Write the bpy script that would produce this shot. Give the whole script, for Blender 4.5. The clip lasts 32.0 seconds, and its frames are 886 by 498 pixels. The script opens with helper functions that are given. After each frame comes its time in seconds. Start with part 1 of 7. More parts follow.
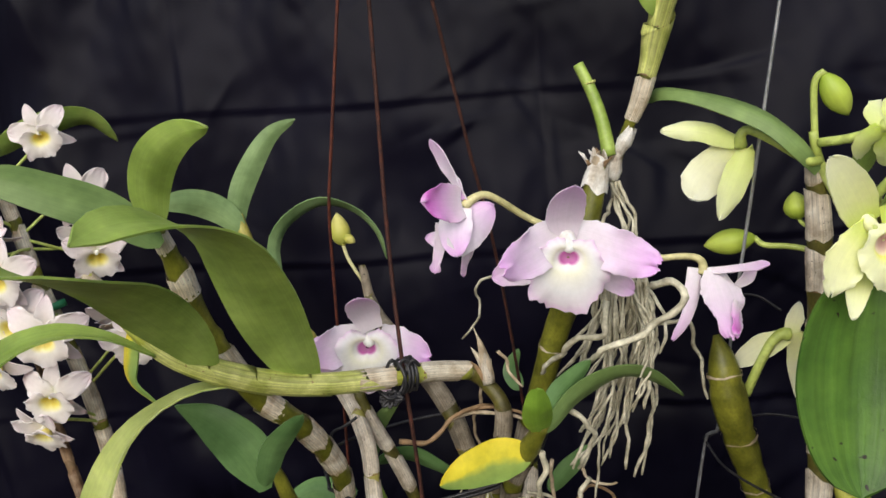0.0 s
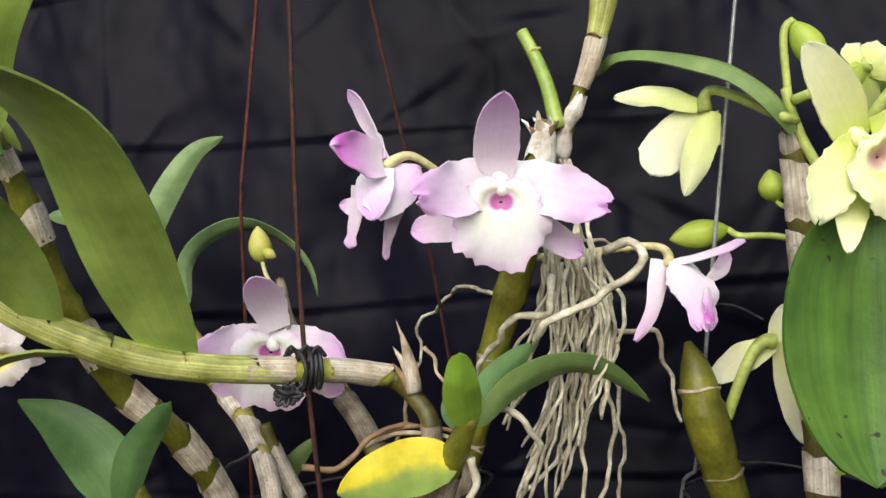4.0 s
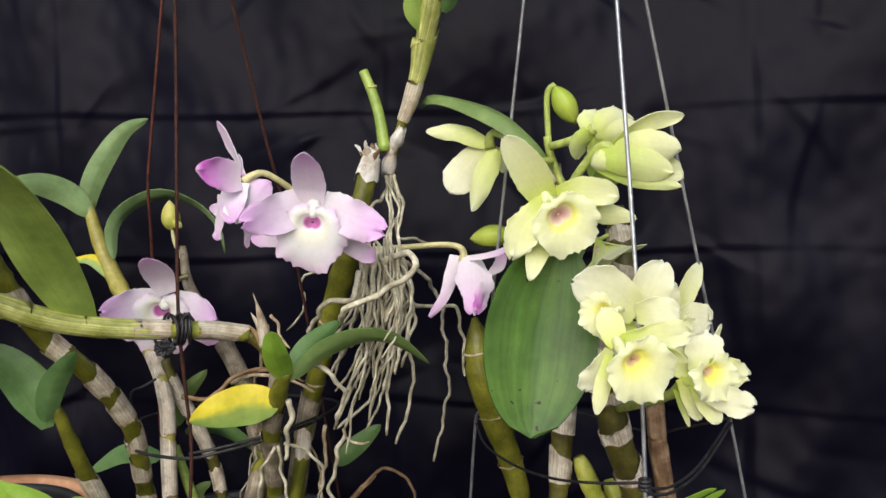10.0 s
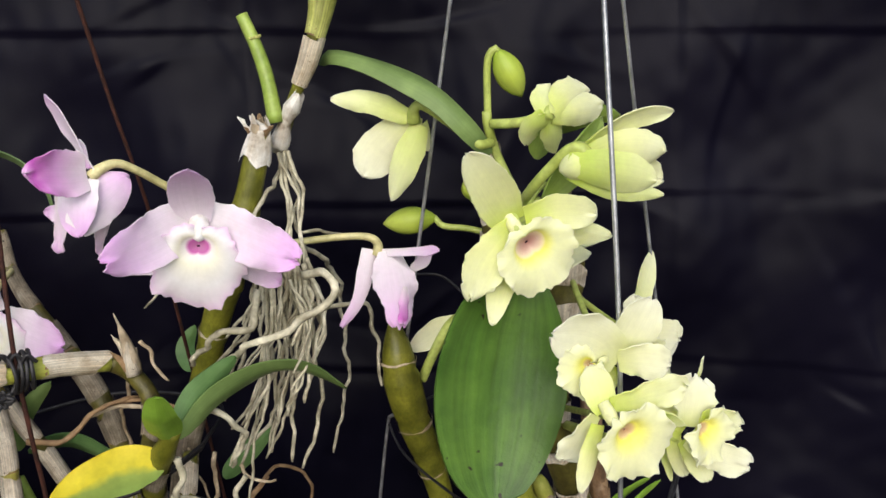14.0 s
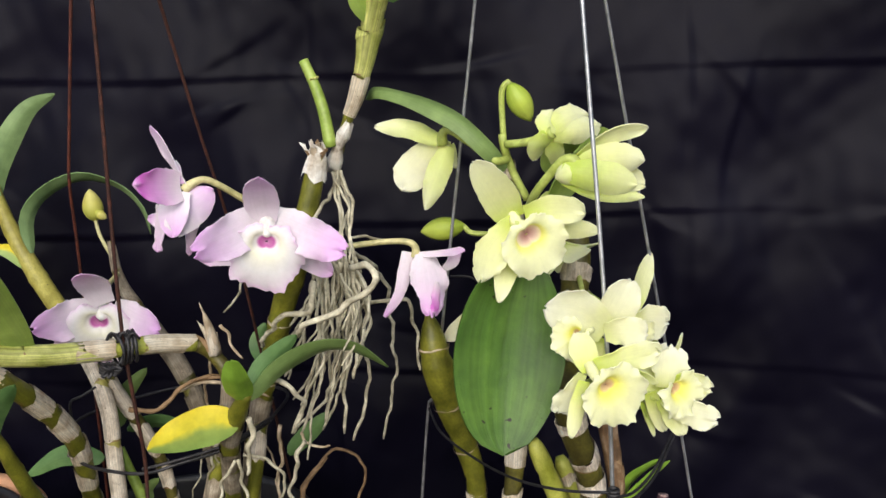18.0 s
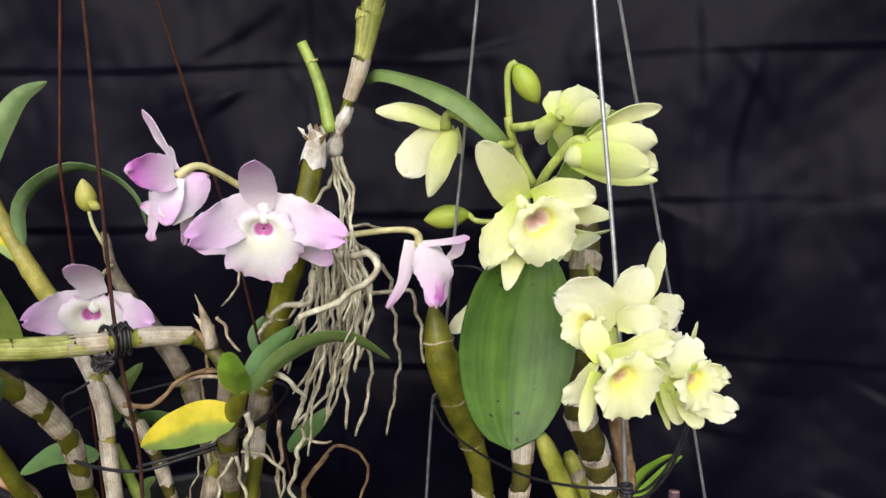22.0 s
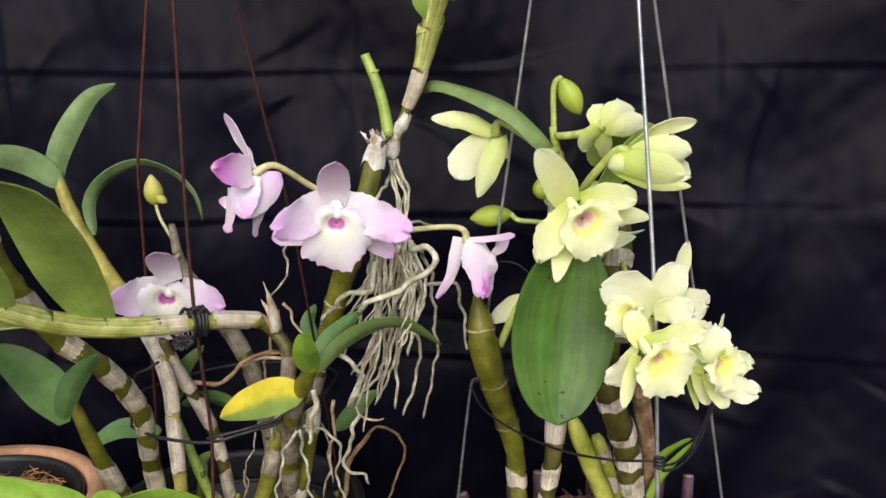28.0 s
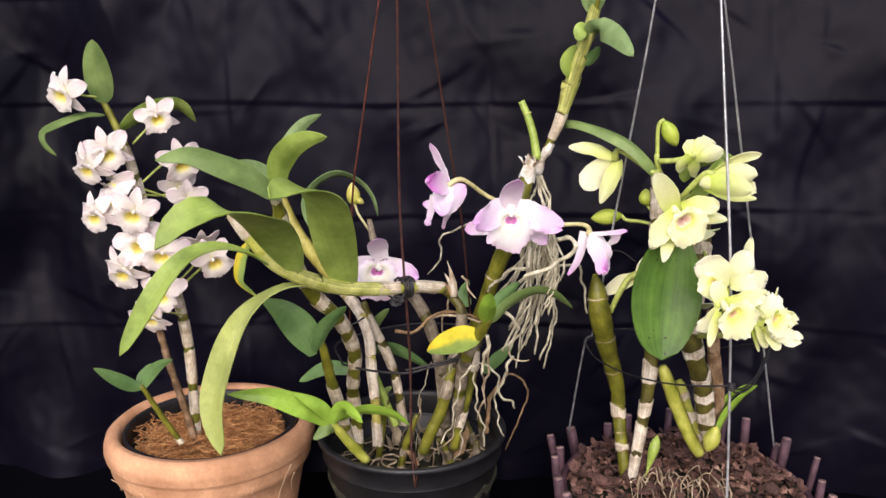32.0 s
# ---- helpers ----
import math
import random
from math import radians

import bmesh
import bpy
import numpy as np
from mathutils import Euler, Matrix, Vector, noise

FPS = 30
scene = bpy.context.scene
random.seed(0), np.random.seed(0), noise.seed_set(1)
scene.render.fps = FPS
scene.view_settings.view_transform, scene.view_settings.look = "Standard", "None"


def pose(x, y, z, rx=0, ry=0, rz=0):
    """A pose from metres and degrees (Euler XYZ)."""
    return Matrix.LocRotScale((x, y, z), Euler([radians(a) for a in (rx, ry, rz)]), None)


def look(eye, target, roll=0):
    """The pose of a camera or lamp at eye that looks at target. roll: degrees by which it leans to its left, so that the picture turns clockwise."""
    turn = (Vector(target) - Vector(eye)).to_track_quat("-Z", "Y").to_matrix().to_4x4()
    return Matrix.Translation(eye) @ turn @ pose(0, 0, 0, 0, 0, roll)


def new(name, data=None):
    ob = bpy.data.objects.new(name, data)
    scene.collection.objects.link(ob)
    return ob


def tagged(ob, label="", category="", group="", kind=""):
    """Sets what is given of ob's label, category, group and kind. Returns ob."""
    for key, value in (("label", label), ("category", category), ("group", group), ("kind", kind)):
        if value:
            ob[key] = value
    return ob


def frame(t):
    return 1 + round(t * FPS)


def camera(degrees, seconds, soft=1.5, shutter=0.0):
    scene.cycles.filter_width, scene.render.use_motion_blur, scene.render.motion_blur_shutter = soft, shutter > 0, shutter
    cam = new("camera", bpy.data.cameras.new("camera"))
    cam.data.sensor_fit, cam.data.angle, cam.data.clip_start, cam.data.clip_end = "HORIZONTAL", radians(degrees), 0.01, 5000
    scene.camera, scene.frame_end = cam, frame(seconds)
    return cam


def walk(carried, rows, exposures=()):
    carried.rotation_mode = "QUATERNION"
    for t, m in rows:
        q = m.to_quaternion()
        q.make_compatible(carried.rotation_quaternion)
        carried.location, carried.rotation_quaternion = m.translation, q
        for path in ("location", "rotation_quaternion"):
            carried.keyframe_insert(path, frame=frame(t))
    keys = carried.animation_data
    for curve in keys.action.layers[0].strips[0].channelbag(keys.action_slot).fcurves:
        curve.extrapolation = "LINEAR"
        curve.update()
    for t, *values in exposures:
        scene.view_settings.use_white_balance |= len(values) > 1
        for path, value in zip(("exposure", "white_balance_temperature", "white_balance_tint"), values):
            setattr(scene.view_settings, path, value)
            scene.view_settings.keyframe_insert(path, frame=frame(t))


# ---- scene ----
cam = camera(55.8, 32.0)
METRES, EYE, TILT, LEAN, TURN = 1.05, 0.40, -10.5, 5.0, 0.0
ROWS = [
    (0.0, 0.0, 0.0, 0.0, 0.0, 0.0, -0.0),
    (0.5, 0.0078, 0.0023, -0.019, -1.32, 2.3, -0.17),
    (1.0, 0.0182, 0.0139, -0.0318, -2.4, 5.69, 0.22),
    (1.5, 0.0264, 0.0483, -0.0487, -2.42, 8.16, 0.95),
    (2.0, 0.0259, 0.0534, -0.0565, -2.47, 8.98, -0.13),
    (2.5, 0.0236, 0.0512, -0.0635, -2.72, 9.23, -1.61),
    (4.5, 0.0279, 0.0692, -0.0772, 0.01, 13.14, -0.47),
    (5.0, 0.0273, 0.0666, -0.0746, 0.53, 13.91, 0.83),
    (5.5, 0.0267, 0.0654, -0.0732, 0.69, 13.72, 0.87),
    (6.0, 0.0354, 0.0551, -0.0697, 0.41, 13.64, 0.35),
    (6.5, 0.0431, 0.0442, -0.0693, 0.22, 13.46, -0.84),
    (7.0, 0.0594, 0.0224, -0.0716, 0.31, 12.39, -2.01),
    (7.5, 0.0848, 0.0028, -0.071, -0.13, 10.3, -2.95),
    (8.0, 0.1082, -0.0152, -0.0678, -1.59, 7.51, -3.51),
    (8.5, 0.1084, -0.0319, -0.0606, -2.44, 5.16, -3.97),
    (9.0, 0.1068, -0.0414, -0.0511, -2.35, 3.77, -4.09),
    (9.5, 0.1045, -0.0462, -0.0475, -2.23, 4.17, -3.89),
    (10.0, 0.102, -0.0491, -0.0463, -1.63, 5.19, -3.72),
    (10.5, 0.1025, -0.0467, -0.0462, -1.04, 5.35, -3.61),
    (11.0, 0.1074, -0.0393, -0.045, -1.04, 4.28, -3.3),
    (11.5, 0.1124, -0.0286, -0.0409, -1.68, 3.26, -3.16),
    (12.0, 0.1077, -0.0252, -0.032, -2.68, 2.01, -2.55),
    (12.5, 0.09, -0.008, -0.0142, -5.83, 0.08, -2.03),
    (13.0, 0.0669, 0.0194, -0.0048, -10.95, -3.02, -3.88),
    (13.5, 0.0676, 0.0442, 0.0059, -13.45, -5.44, -4.8),
    (14.0, 0.064, 0.0333, 0.0239, -13.51, -4.95, -2.19),
    (14.5, 0.083, -0.0092, 0.0208, -11.33, -2.5, 0.72),
    (16.5, 0.0856, -0.0211, 0.0105, -10.24, -2.2, -0.65),
    (17.0, 0.0804, -0.0316, 0.0102, -9.04, -1.64, -0.96),
    (17.5, 0.0768, -0.0352, 0.0076, -8.65, -1.63, -1.07),
    (18.0, 0.0711, -0.0388, 0.0077, -8.63, -1.92, -1.59),
    (18.5, 0.0722, -0.0408, 0.0081, -8.74, -1.92, -1.73),
    (19.0, 0.0728, -0.0381, 0.0079, -9.0, -1.87, -1.63),
    (19.5, 0.0761, -0.0325, 0.0056, -9.53, -1.59, -1.71),
    (20.0, 0.0803, -0.0287, 0.0019, -9.94, -1.39, -1.57),
    (20.5, 0.0825, -0.025, -0.0009, -9.88, -1.7, -1.41),
    (21.0, 0.0799, -0.0237, -0.003, -9.24, -2.05, -1.32),
    (21.5, 0.0766, -0.0262, 0.004, -8.89, -2.02, -1.35),
    (22.0, 0.0724, -0.0242, 0.002, -8.5, -2.0, -1.31),
    (22.5, 0.0748, -0.0149, -0.0009, -7.88, -2.53, -0.96),
    (23.0, 0.0723, -0.0111, -0.002, -7.46, -2.98, -1.36),
    (23.5, 0.0659, -0.0023, -0.0073, -6.97, -4.05, -2.48),
    (24.0, 0.0722, -0.0012, -0.0143, -7.18, -5.33, -3.09),
    (24.5, 0.0816, -0.0188, -0.0114, -8.55, -5.62, -3.05),
    (26.5, 0.069, -0.0402, 0.001, -10.56, -3.04, -4.38),
    (27.0, 0.048, -0.0525, 0.0126, -9.88, -2.66, -3.76),
    (27.5, 0.0372, -0.0637, 0.0103, -9.7, -2.37, -2.75),
    (28.0, 0.0393, -0.0597, -0.0005, -8.8, -1.9, -2.41),
    (28.5, 0.0336, -0.0691, 0.009, -7.14, -0.63, -3.65),
    (29.0, 0.0001, -0.1319, 0.0291, -5.88, -0.45, -3.3),
    (29.5, 0.001, -0.2024, 0.033, -8.43, 0.03, -2.06),
    (30.0, -0.0146, -0.2473, 0.0334, -9.21, 0.53, -0.38),
    (30.5, -0.0367, -0.2629, 0.0137, -8.41, 0.58, -0.66),
    (31.0, -0.0582, -0.2594, 0.0128, -6.83, 0.39, -4.3),
    (31.5, -0.0627, -0.2373, 0.005, -5.77, -0.56, -4.77),
    (32.0, -0.0556, -0.2327, -0.0047, -5.92, -2.12, -3.31),
]
walk(cam, [(t, pose(0, 0, EYE, TILT, LEAN, TURN) @ pose(METRES * x, METRES * y, METRES * z, 90 + pitch, roll, yaw)) for t, x, y, z, yaw, pitch, roll in ROWS],
     exposures=[(0.0, -0.40, 6500, 5), (2.0, -0.17, 6500, 5), (5.5, -0.11, 6500, 4), (8.5, -0.34, 6500, 6), (13.0, -0.37, 6500, 6), (19.0, -0.29, 6500, 6),
                (22.5, -0.30, 6500, 6), (24.2, -0.43, 6500, 6), (27.0, -0.33, 6500, 6), (29.2, -0.14, 6550, 9), (30.2, 0.03, 6650, 13), (31.2, 0.02, 6650, 14), (32.0, -0.03, 6650, 15)])
# ---- light ----
world = bpy.data.worlds.new("sky")
scene.world = world
world.use_nodes = True
wn = world.node_tree
sky = wn.nodes.new("ShaderNodeTexSky")
sky.sky_type = "NISHITA"
sky.sun_disc = False
sky.sun_elevation, sky.sun_rotation = radians(37), radians(194)
sky.air_density, sky.dust_density = 1.0, 3.0
wn.links.new(sky.outputs[0], wn.nodes["Background"].inputs[0])
wn.nodes["Background"].inputs[1].default_value = 0.15
sun_data = bpy.data.lights.new("sun", "SUN")
sun_data.energy, sun_data.angle, sun_data.color = 2.95, radians(65), (1.0, 0.965, 0.95)
sun = new("sun", sun_data)
sun.matrix_world = look((-0.5, -1.80, 1.85), (0, 0.4, 0.2))


# ---- materials ----
def nodes_of(name):
    m = bpy.data.materials.new(name)
    m.use_nodes = True
    nt = m.node_tree
    return m, nt, nt.nodes["Principled BSDF"]


def add(nt, kind, **props):
    n = nt.nodes.new(kind)
    for key, value in props.items():
        if key in n.inputs:
            n.inputs[key].default_value = value
    return n


def ramp_node(nt, stops):
    r = nt.nodes.new("ShaderNodeValToRGB")
    e = r.color_ramp.elements
    e[0].position, e[0].color = stops[0][0], (*stops[0][1], 1)
    e[1].position, e[1].color = stops[-1][0], (*stops[-1][1], 1)
    for pos, col in stops[1:-1]:
        k = e.new(pos)
        k.color = (*col, 1)
    return r


def surface(name, stops, rough=0.5, metal=0.0, along="none", stretch=(1, 1, 1), grain=120.0, mottle=18.0,
            grain_amount=0.25, mottle_amount=0.35, stripes=0.0, stripe_count=9.0, stripe_dark=0.6, bump=0.2,
            through_light=0.0, spec=0.5, rand=0.0, spots=0.0, spot_colour=(0.02, 0.015, 0.01), wobble=0.12, flesh=0.0):
    """A procedural surface. stops: colours along the uv's length ("u"), from centre to edge ("edge"), or by mottling ("none")."""
    m, nt, b = nodes_of(name)
    L = nt.links.new
    tc = nt.nodes.new("ShaderNodeTexCoord")
    mp = nt.nodes.new("ShaderNodeMapping")
    mp.inputs["Scale"].default_value = stretch
    L(tc.outputs["UV" if stretch != (1, 1, 1) else "Object"], mp.inputs[0])
    fine = add(nt, "ShaderNodeTexNoise", Scale=grain, Detail=4.0, Roughness=0.6)
    broad = add(nt, "ShaderNodeTexNoise", Scale=mottle, Detail=3.0, Roughness=0.55)
    L(mp.outputs[0], fine.inputs["Vector"])
    L(tc.outputs["Object"], broad.inputs["Vector"])
    uv = nt.nodes.new("ShaderNodeSeparateXYZ")
    L(tc.outputs["UV"], uv.inputs[0])
    if along == "none":
        src = broad.outputs["Fac"]
    else:
        if along == "u":
            base = uv.outputs[0]
        elif along == "v":
            base = uv.outputs[1]
        else:
            off = nt.nodes.new("ShaderNodeMath"); off.operation = "MULTIPLY_ADD"
            L(uv.outputs[1], off.inputs[0]); off.inputs[1].default_value, off.inputs[2].default_value = 2.0, -1.0
            ab = nt.nodes.new("ShaderNodeMath"); ab.operation = "ABSOLUTE"
            L(off.outputs[0], ab.inputs[0])
            mx = nt.nodes.new("ShaderNodeMath"); mx.operation = "MAXIMUM"
            L(ab.outputs[0], mx.inputs[0]); L(uv.outputs[0], mx.inputs[1])
            base = mx.outputs[0]
        wob = nt.nodes.new("ShaderNodeMath"); wob.operation = "MULTIPLY_ADD"
        L(broad.outputs["Fac"], wob.inputs[0]); wob.inputs[1].default_value, wob.inputs[2].default_value = 2 * wobble, -wobble
        sm = nt.nodes.new("ShaderNodeMath"); sm.operation = "ADD"
        L(base, sm.inputs[0]); L(wob.outputs[0], sm.inputs[1])
        src = sm.outputs[0]
    r = ramp_node(nt, stops)
    L(src, r.inputs[0])
    col = r.outputs[0]

    def times(value, low, high):
        nonlocal col
        k = nt.nodes.new("ShaderNodeMapRange")
        k.inputs["To Min"].default_value, k.inputs["To Max"].default_value = low, high
        k.inputs["From Min"].default_value, k.inputs["From Max"].default_value = 0.25, 0.75
        L(value, k.inputs[0])
        mix = nt.nodes.new("ShaderNodeVectorMath"); mix.operation = "SCALE"
        L(col, mix.inputs[0]); L(k.outputs[0], mix.inputs["Scale"])
        col = mix.outputs[0]

    times(fine.outputs["Fac"], 1 - grain_amount, 1 + grain_amount)
    times(broad.outputs["Fac"], 1 - mottle_amount * 0.6, 1 + mottle_amount * 0.6)
    if rand:
        info = nt.nodes.new("ShaderNodeObjectInfo")
        k = nt.nodes.new("ShaderNodeMapRange")
        k.inputs["To Min"].default_value, k.inputs["To Max"].default_value = 1 - rand, 1 + rand
        L(info.outputs["Random"], k.inputs[0])
        mix = nt.nodes.new("ShaderNodeVectorMath"); mix.operation = "SCALE"
        L(col, mix.inputs[0]); L(k.outputs[0], mix.inputs["Scale"])
        col = mix.outputs[0]
    height = fine.outputs["Fac"]
    if stripes:
        sc = nt.nodes.new("ShaderNodeMath"); sc.operation = "MULTIPLY_ADD"
        L(uv.outputs[1], sc.inputs[0]); sc.inputs[1].default_value = stripe_count
        L(broad.outputs["Fac"], sc.inputs[2])
        cmb = nt.nodes.new("ShaderNodeCombineXYZ")
        L(sc.outputs[0], cmb.inputs[0])
        drift = nt.nodes.new("ShaderNodeMath"); drift.operation = "MULTIPLY"
        L(uv.outputs[0], drift.inputs[0]); drift.inputs[1].default_value = 0.7
        L(drift.outputs[0], cmb.inputs[1])
        st = add(nt, "ShaderNodeTexNoise", Scale=1.0, Detail=2.0, Roughness=0.6)
        L(cmb.outputs[0], st.inputs["Vector"])
        times(st.outputs["Fac"], 1 - stripes, 1 + stripes * (1 - stripe_dark))
        mh = nt.nodes.new("ShaderNodeMath"); mh.operation = "ADD"
        L(fine.outputs["Fac"], mh.inputs[0]); L(st.outputs["Fac"], mh.inputs[1])
        height = mh.outputs[0]
    if spots:
        vo = add(nt, "ShaderNodeTexNoise", Scale=mottle * 6, Detail=2.0)
        L(tc.outputs["Object"], vo.inputs["Vector"])
        k = nt.nodes.new("ShaderNodeMapRange")
        k.inputs["From Min"].default_value, k.inputs["From Max"].default_value = 0.72 - 0.1 * spots, 0.76 - 0.1 * spots
        L(vo.outputs["Fac"], k.inputs[0])
        mix = nt.nodes.new("ShaderNodeMix"); mix.data_type = "RGBA"
        L(k.outputs[0], mix.inputs["Factor"]); L(col, mix.inputs[6]); mix.inputs[7].default_value = (*spot_colour, 1)
        col = mix.outputs[2]
    L(col, b.inputs["Base Color"])
    b.inputs["Roughness"].default_value, b.inputs["Metallic"].default_value = rough, metal
    b.inputs["Specular IOR Level"].default_value = spec
    if flesh:
        b.inputs["Subsurface Weight"].default_value = 1.0
        b.inputs["Subsurface Radius"].default_value = (1.0, 1.0, 1.0)
        b.inputs["Subsurface Scale"].default_value = flesh
    if bump:
        bp = add(nt, "ShaderNodeBump", Strength=bump, Distance=0.0008)
        L(height, bp.inputs["Height"]); L(bp.outputs[0], b.inputs["Normal"])
    if through_light:
        tl = nt.nodes.new("ShaderNodeBsdfTranslucent")
        L(col, tl.inputs["Color"])
        ms = nt.nodes.new("ShaderNodeMixShader"); ms.inputs[0].default_value = through_light
        out = nt.nodes["Material Output"]
        L(b.outputs[0], ms.inputs[1]); L(tl.outputs[0], ms.inputs[2]); L(ms.outputs[0], out.inputs[0])
    return m


CLOTH = surface("black_cloth", [(0.3, (0.0026, 0.0022, 0.0066)), (0.7, (0.0048, 0.0041, 0.0108))], rough=0.46, grain=900, mottle=5, grain_amount=0.2, mottle_amount=0.3, bump=0.10, spec=0.088)
LEAF_VEIN = dict(along="none", stripes=0.10, stripe_count=26, stripe_dark=0.35, grain=300, mottle=40, grain_amount=0.08, bump=0.10, through_light=0.15, spec=0.3)
# The backdrop's cloth again, with the table's shade put into a darker, duller colour.
TABLE_CLOTH = surface("shaded_black_cloth", [(0.3, (0.0012, 0.0012, 0.0022)), (0.7, (0.0022, 0.0022, 0.0040))], rough=0.8, grain=900, mottle=5, grain_amount=0.2, mottle_amount=0.3, bump=0.10, spec=0.03)
LEAF_DARK = surface("dark_green_leaf", [(0.3, (0.10, 0.20, 0.065)), (0.7, (0.16, 0.28, 0.10))], rough=0.33, **LEAF_VEIN)
LEAF_MID = surface("green_leaf", [(0.3, (0.15, 0.235, 0.070)), (0.7, (0.22, 0.315, 0.105))], rough=0.4, **LEAF_VEIN)
LEAF_OLIVE = surface("olive_leaf", [(0.3, (0.24, 0.34, 0.070)), (0.7, (0.35, 0.46, 0.115))], rough=0.45, **{**LEAF_VEIN, "through_light": 0.0, "flesh": 0.0006})
LEAF_LIGHT = surface("yellow_green_leaf", [(0.3, (0.35, 0.41, 0.12)), (0.7, (0.47, 0.52, 0.18))], rough=0.45, **{**LEAF_VEIN, "through_light": 0.0, "flesh": 0.0006})
LEAF_SOFT = surface("soft_green_leaf", [(0.3, (0.20, 0.31, 0.12)), (0.7, (0.29, 0.41, 0.18))], rough=0.36, **LEAF_VEIN)
LEAF_BRIGHT = surface("young_green_leaf", [(0.3, (0.23, 0.40, 0.045)), (0.7, (0.35, 0.56, 0.08))], rough=0.28, **LEAF_VEIN)
LEAF_BROAD = surface("broad_green_leaf", [(0.3, (0.052, 0.122, 0.018)), (0.7, (0.100, 0.190, 0.030))], rough=0.38, along="none", stripes=0.38, stripe_count=11, stripe_dark=0.35, grain=300, mottle=30, grain_amount=0.08, bump=0.35, through_light=0.0, spec=0.3, spots=0.12)
LEAF_YELLOW = surface("yellowing_leaf", [(0.0, (0.32, 0.48, 0.12)), (0.40, (0.40, 0.52, 0.12)), (0.58, (0.82, 0.72, 0.06)), (1.0, (0.84, 0.70, 0.05))], rough=0.4, along="v", grain=250, mottle=60, grain_amount=0.1, mottle_amount=0.2, bump=0.1, through_light=0.2, wobble=0.28)
CANE_OLIVE = surface("olive_cane", [(0.3, (0.105, 0.108, 0.011)), (0.7, (0.210, 0.205, 0.024))], rough=0.4, stretch=(20, 6, 1), grain=5, mottle=90, grain_amount=0.25, mottle_amount=0.35, bump=0.2)
CANE_DARK = surface("dark_olive_cane", [(0.3, (0.06, 0.05, 0.012)), (0.7, (0.13, 0.115, 0.022))], rough=0.45, stretch=(20, 6, 1), grain=5, mottle=90, grain_amount=0.25, mottle_amount=0.5, bump=0.3)
CANE_YELLOW = surface("yellow_cane", [(0.3, (0.32, 0.28, 0.05)), (0.7, (0.45, 0.40, 0.10))], rough=0.42, stretch=(20, 6, 1), grain=5, mottle=90, grain_amount=0.22, mottle_amount=0.3, bump=0.2, spots=0.1)
CANE_GREEN = surface("green_cane", [(0.3, (0.36, 0.39, 0.045)), (0.7, (0.54, 0.54, 0.12))], rough=0.4, stretch=(20, 6, 1), grain=5, mottle=90, grain_amount=0.2, mottle_amount=0.3, bump=0.2)
SHOOT = surface("green_shoot", [(0.3, (0.26, 0.38, 0.06)), (0.7, (0.38, 0.48, 0.11))], rough=0.35, grain=300, mottle=60, bump=0.1)
PAPER = surface("papery_sheath", [(0.25, (0.54, 0.38, 0.22)), (0.5, (0.78, 0.67, 0.51)), (0.75, (0.90, 0.84, 0.72))], rough=0.7, stretch=(60, 9, 1), grain=3.0, mottle=120, grain_amount=0.3, mottle_amount=0.35, stripes=0.5, stripe_count=34, bump=0.45, rand=0.12, spots=0.25, spot_colour=(0.2, 0.15, 0.09))
PAPER_GREY = surface("grey_sheath", [(0.25, (0.46, 0.35, 0.24)), (0.5, (0.76, 0.66, 0.53)), (0.75, (0.90, 0.83, 0.72))], rough=0.7, stretch=(60, 9, 1), grain=3.0, mottle=120, grain_amount=0.3, mottle_amount=0.35, stripes=0.5, stripe_count=34, bump=0.45, rand=0.15, spots=0.3, spot_colour=(0.14, 0.11, 0.08))
PAPER_BROWN = surface("brown_sheath", [(0.25, (0.16, 0.08, 0.035)), (0.5, (0.28, 0.16, 0.08)), (0.75, (0.42, 0.30, 0.2))], rough=0.7, stretch=(60, 9, 1), grain=3.0, mottle=120, grain_amount=0.4, mottle_amount=0.5, stripes=0.5, stripe_count=14, bump=0.6, rand=0.15)
PAPER_WHITE = surface("pale_papery_husk", [(0.30, (0.34, 0.24, 0.15)), (0.42, (0.70, 0.62, 0.52)), (0.55, (0.88, 0.84, 0.78))], rough=0.75, stretch=(30, 30, 8), grain=14, mottle=120, grain_amount=0.3, mottle_amount=0.35, bump=0.4, stripes=0.3, stripe_count=18)
SHEATH_LIME = surface("green_leaf_sheath", [(0.3, (0.50, 0.54, 0.10)), (0.7, (0.72, 0.72, 0.26))], rough=0.45, stretch=(40, 8, 1), grain=3.0, mottle=100, grain_amount=0.2, mottle_amount=0.4, stripes=0.6, stripe_count=30, bump=0.5, spots=0.12, spot_colour=(0.22, 0.13, 0.03))
# Grey-brown weathered sheath, darkened further for the shade low among the canes.
PAPER_DIM = surface("shaded_weathered_sheath", [(0.25, (0.14, 0.11, 0.075)), (0.5, (0.26, 0.21, 0.15)), (0.75, (0.42, 0.36, 0.28))], rough=0.75, stretch=(60, 9, 1), grain=3.0, mottle=120, grain_amount=0.35, mottle_amount=0.4, stripes=0.5, stripe_count=34, bump=0.45, rand=0.2, spots=0.3, spot_colour=(0.05, 0.04, 0.025))
DRY = surface("dry_brown_husk", [(0.3, (0.16, 0.09, 0.04)), (0.7, (0.34, 0.22, 0.12))], rough=0.75, grain=250, mottle=90, grain_amount=0.35, bump=0.5)
DRY_PALE = surface("dry_pale_husk", [(0.3, (0.32, 0.24, 0.15)), (0.7, (0.52, 0.43, 0.32))], rough=0.75, grain=250, mottle=90, grain_amount=0.35, bump=0.5)
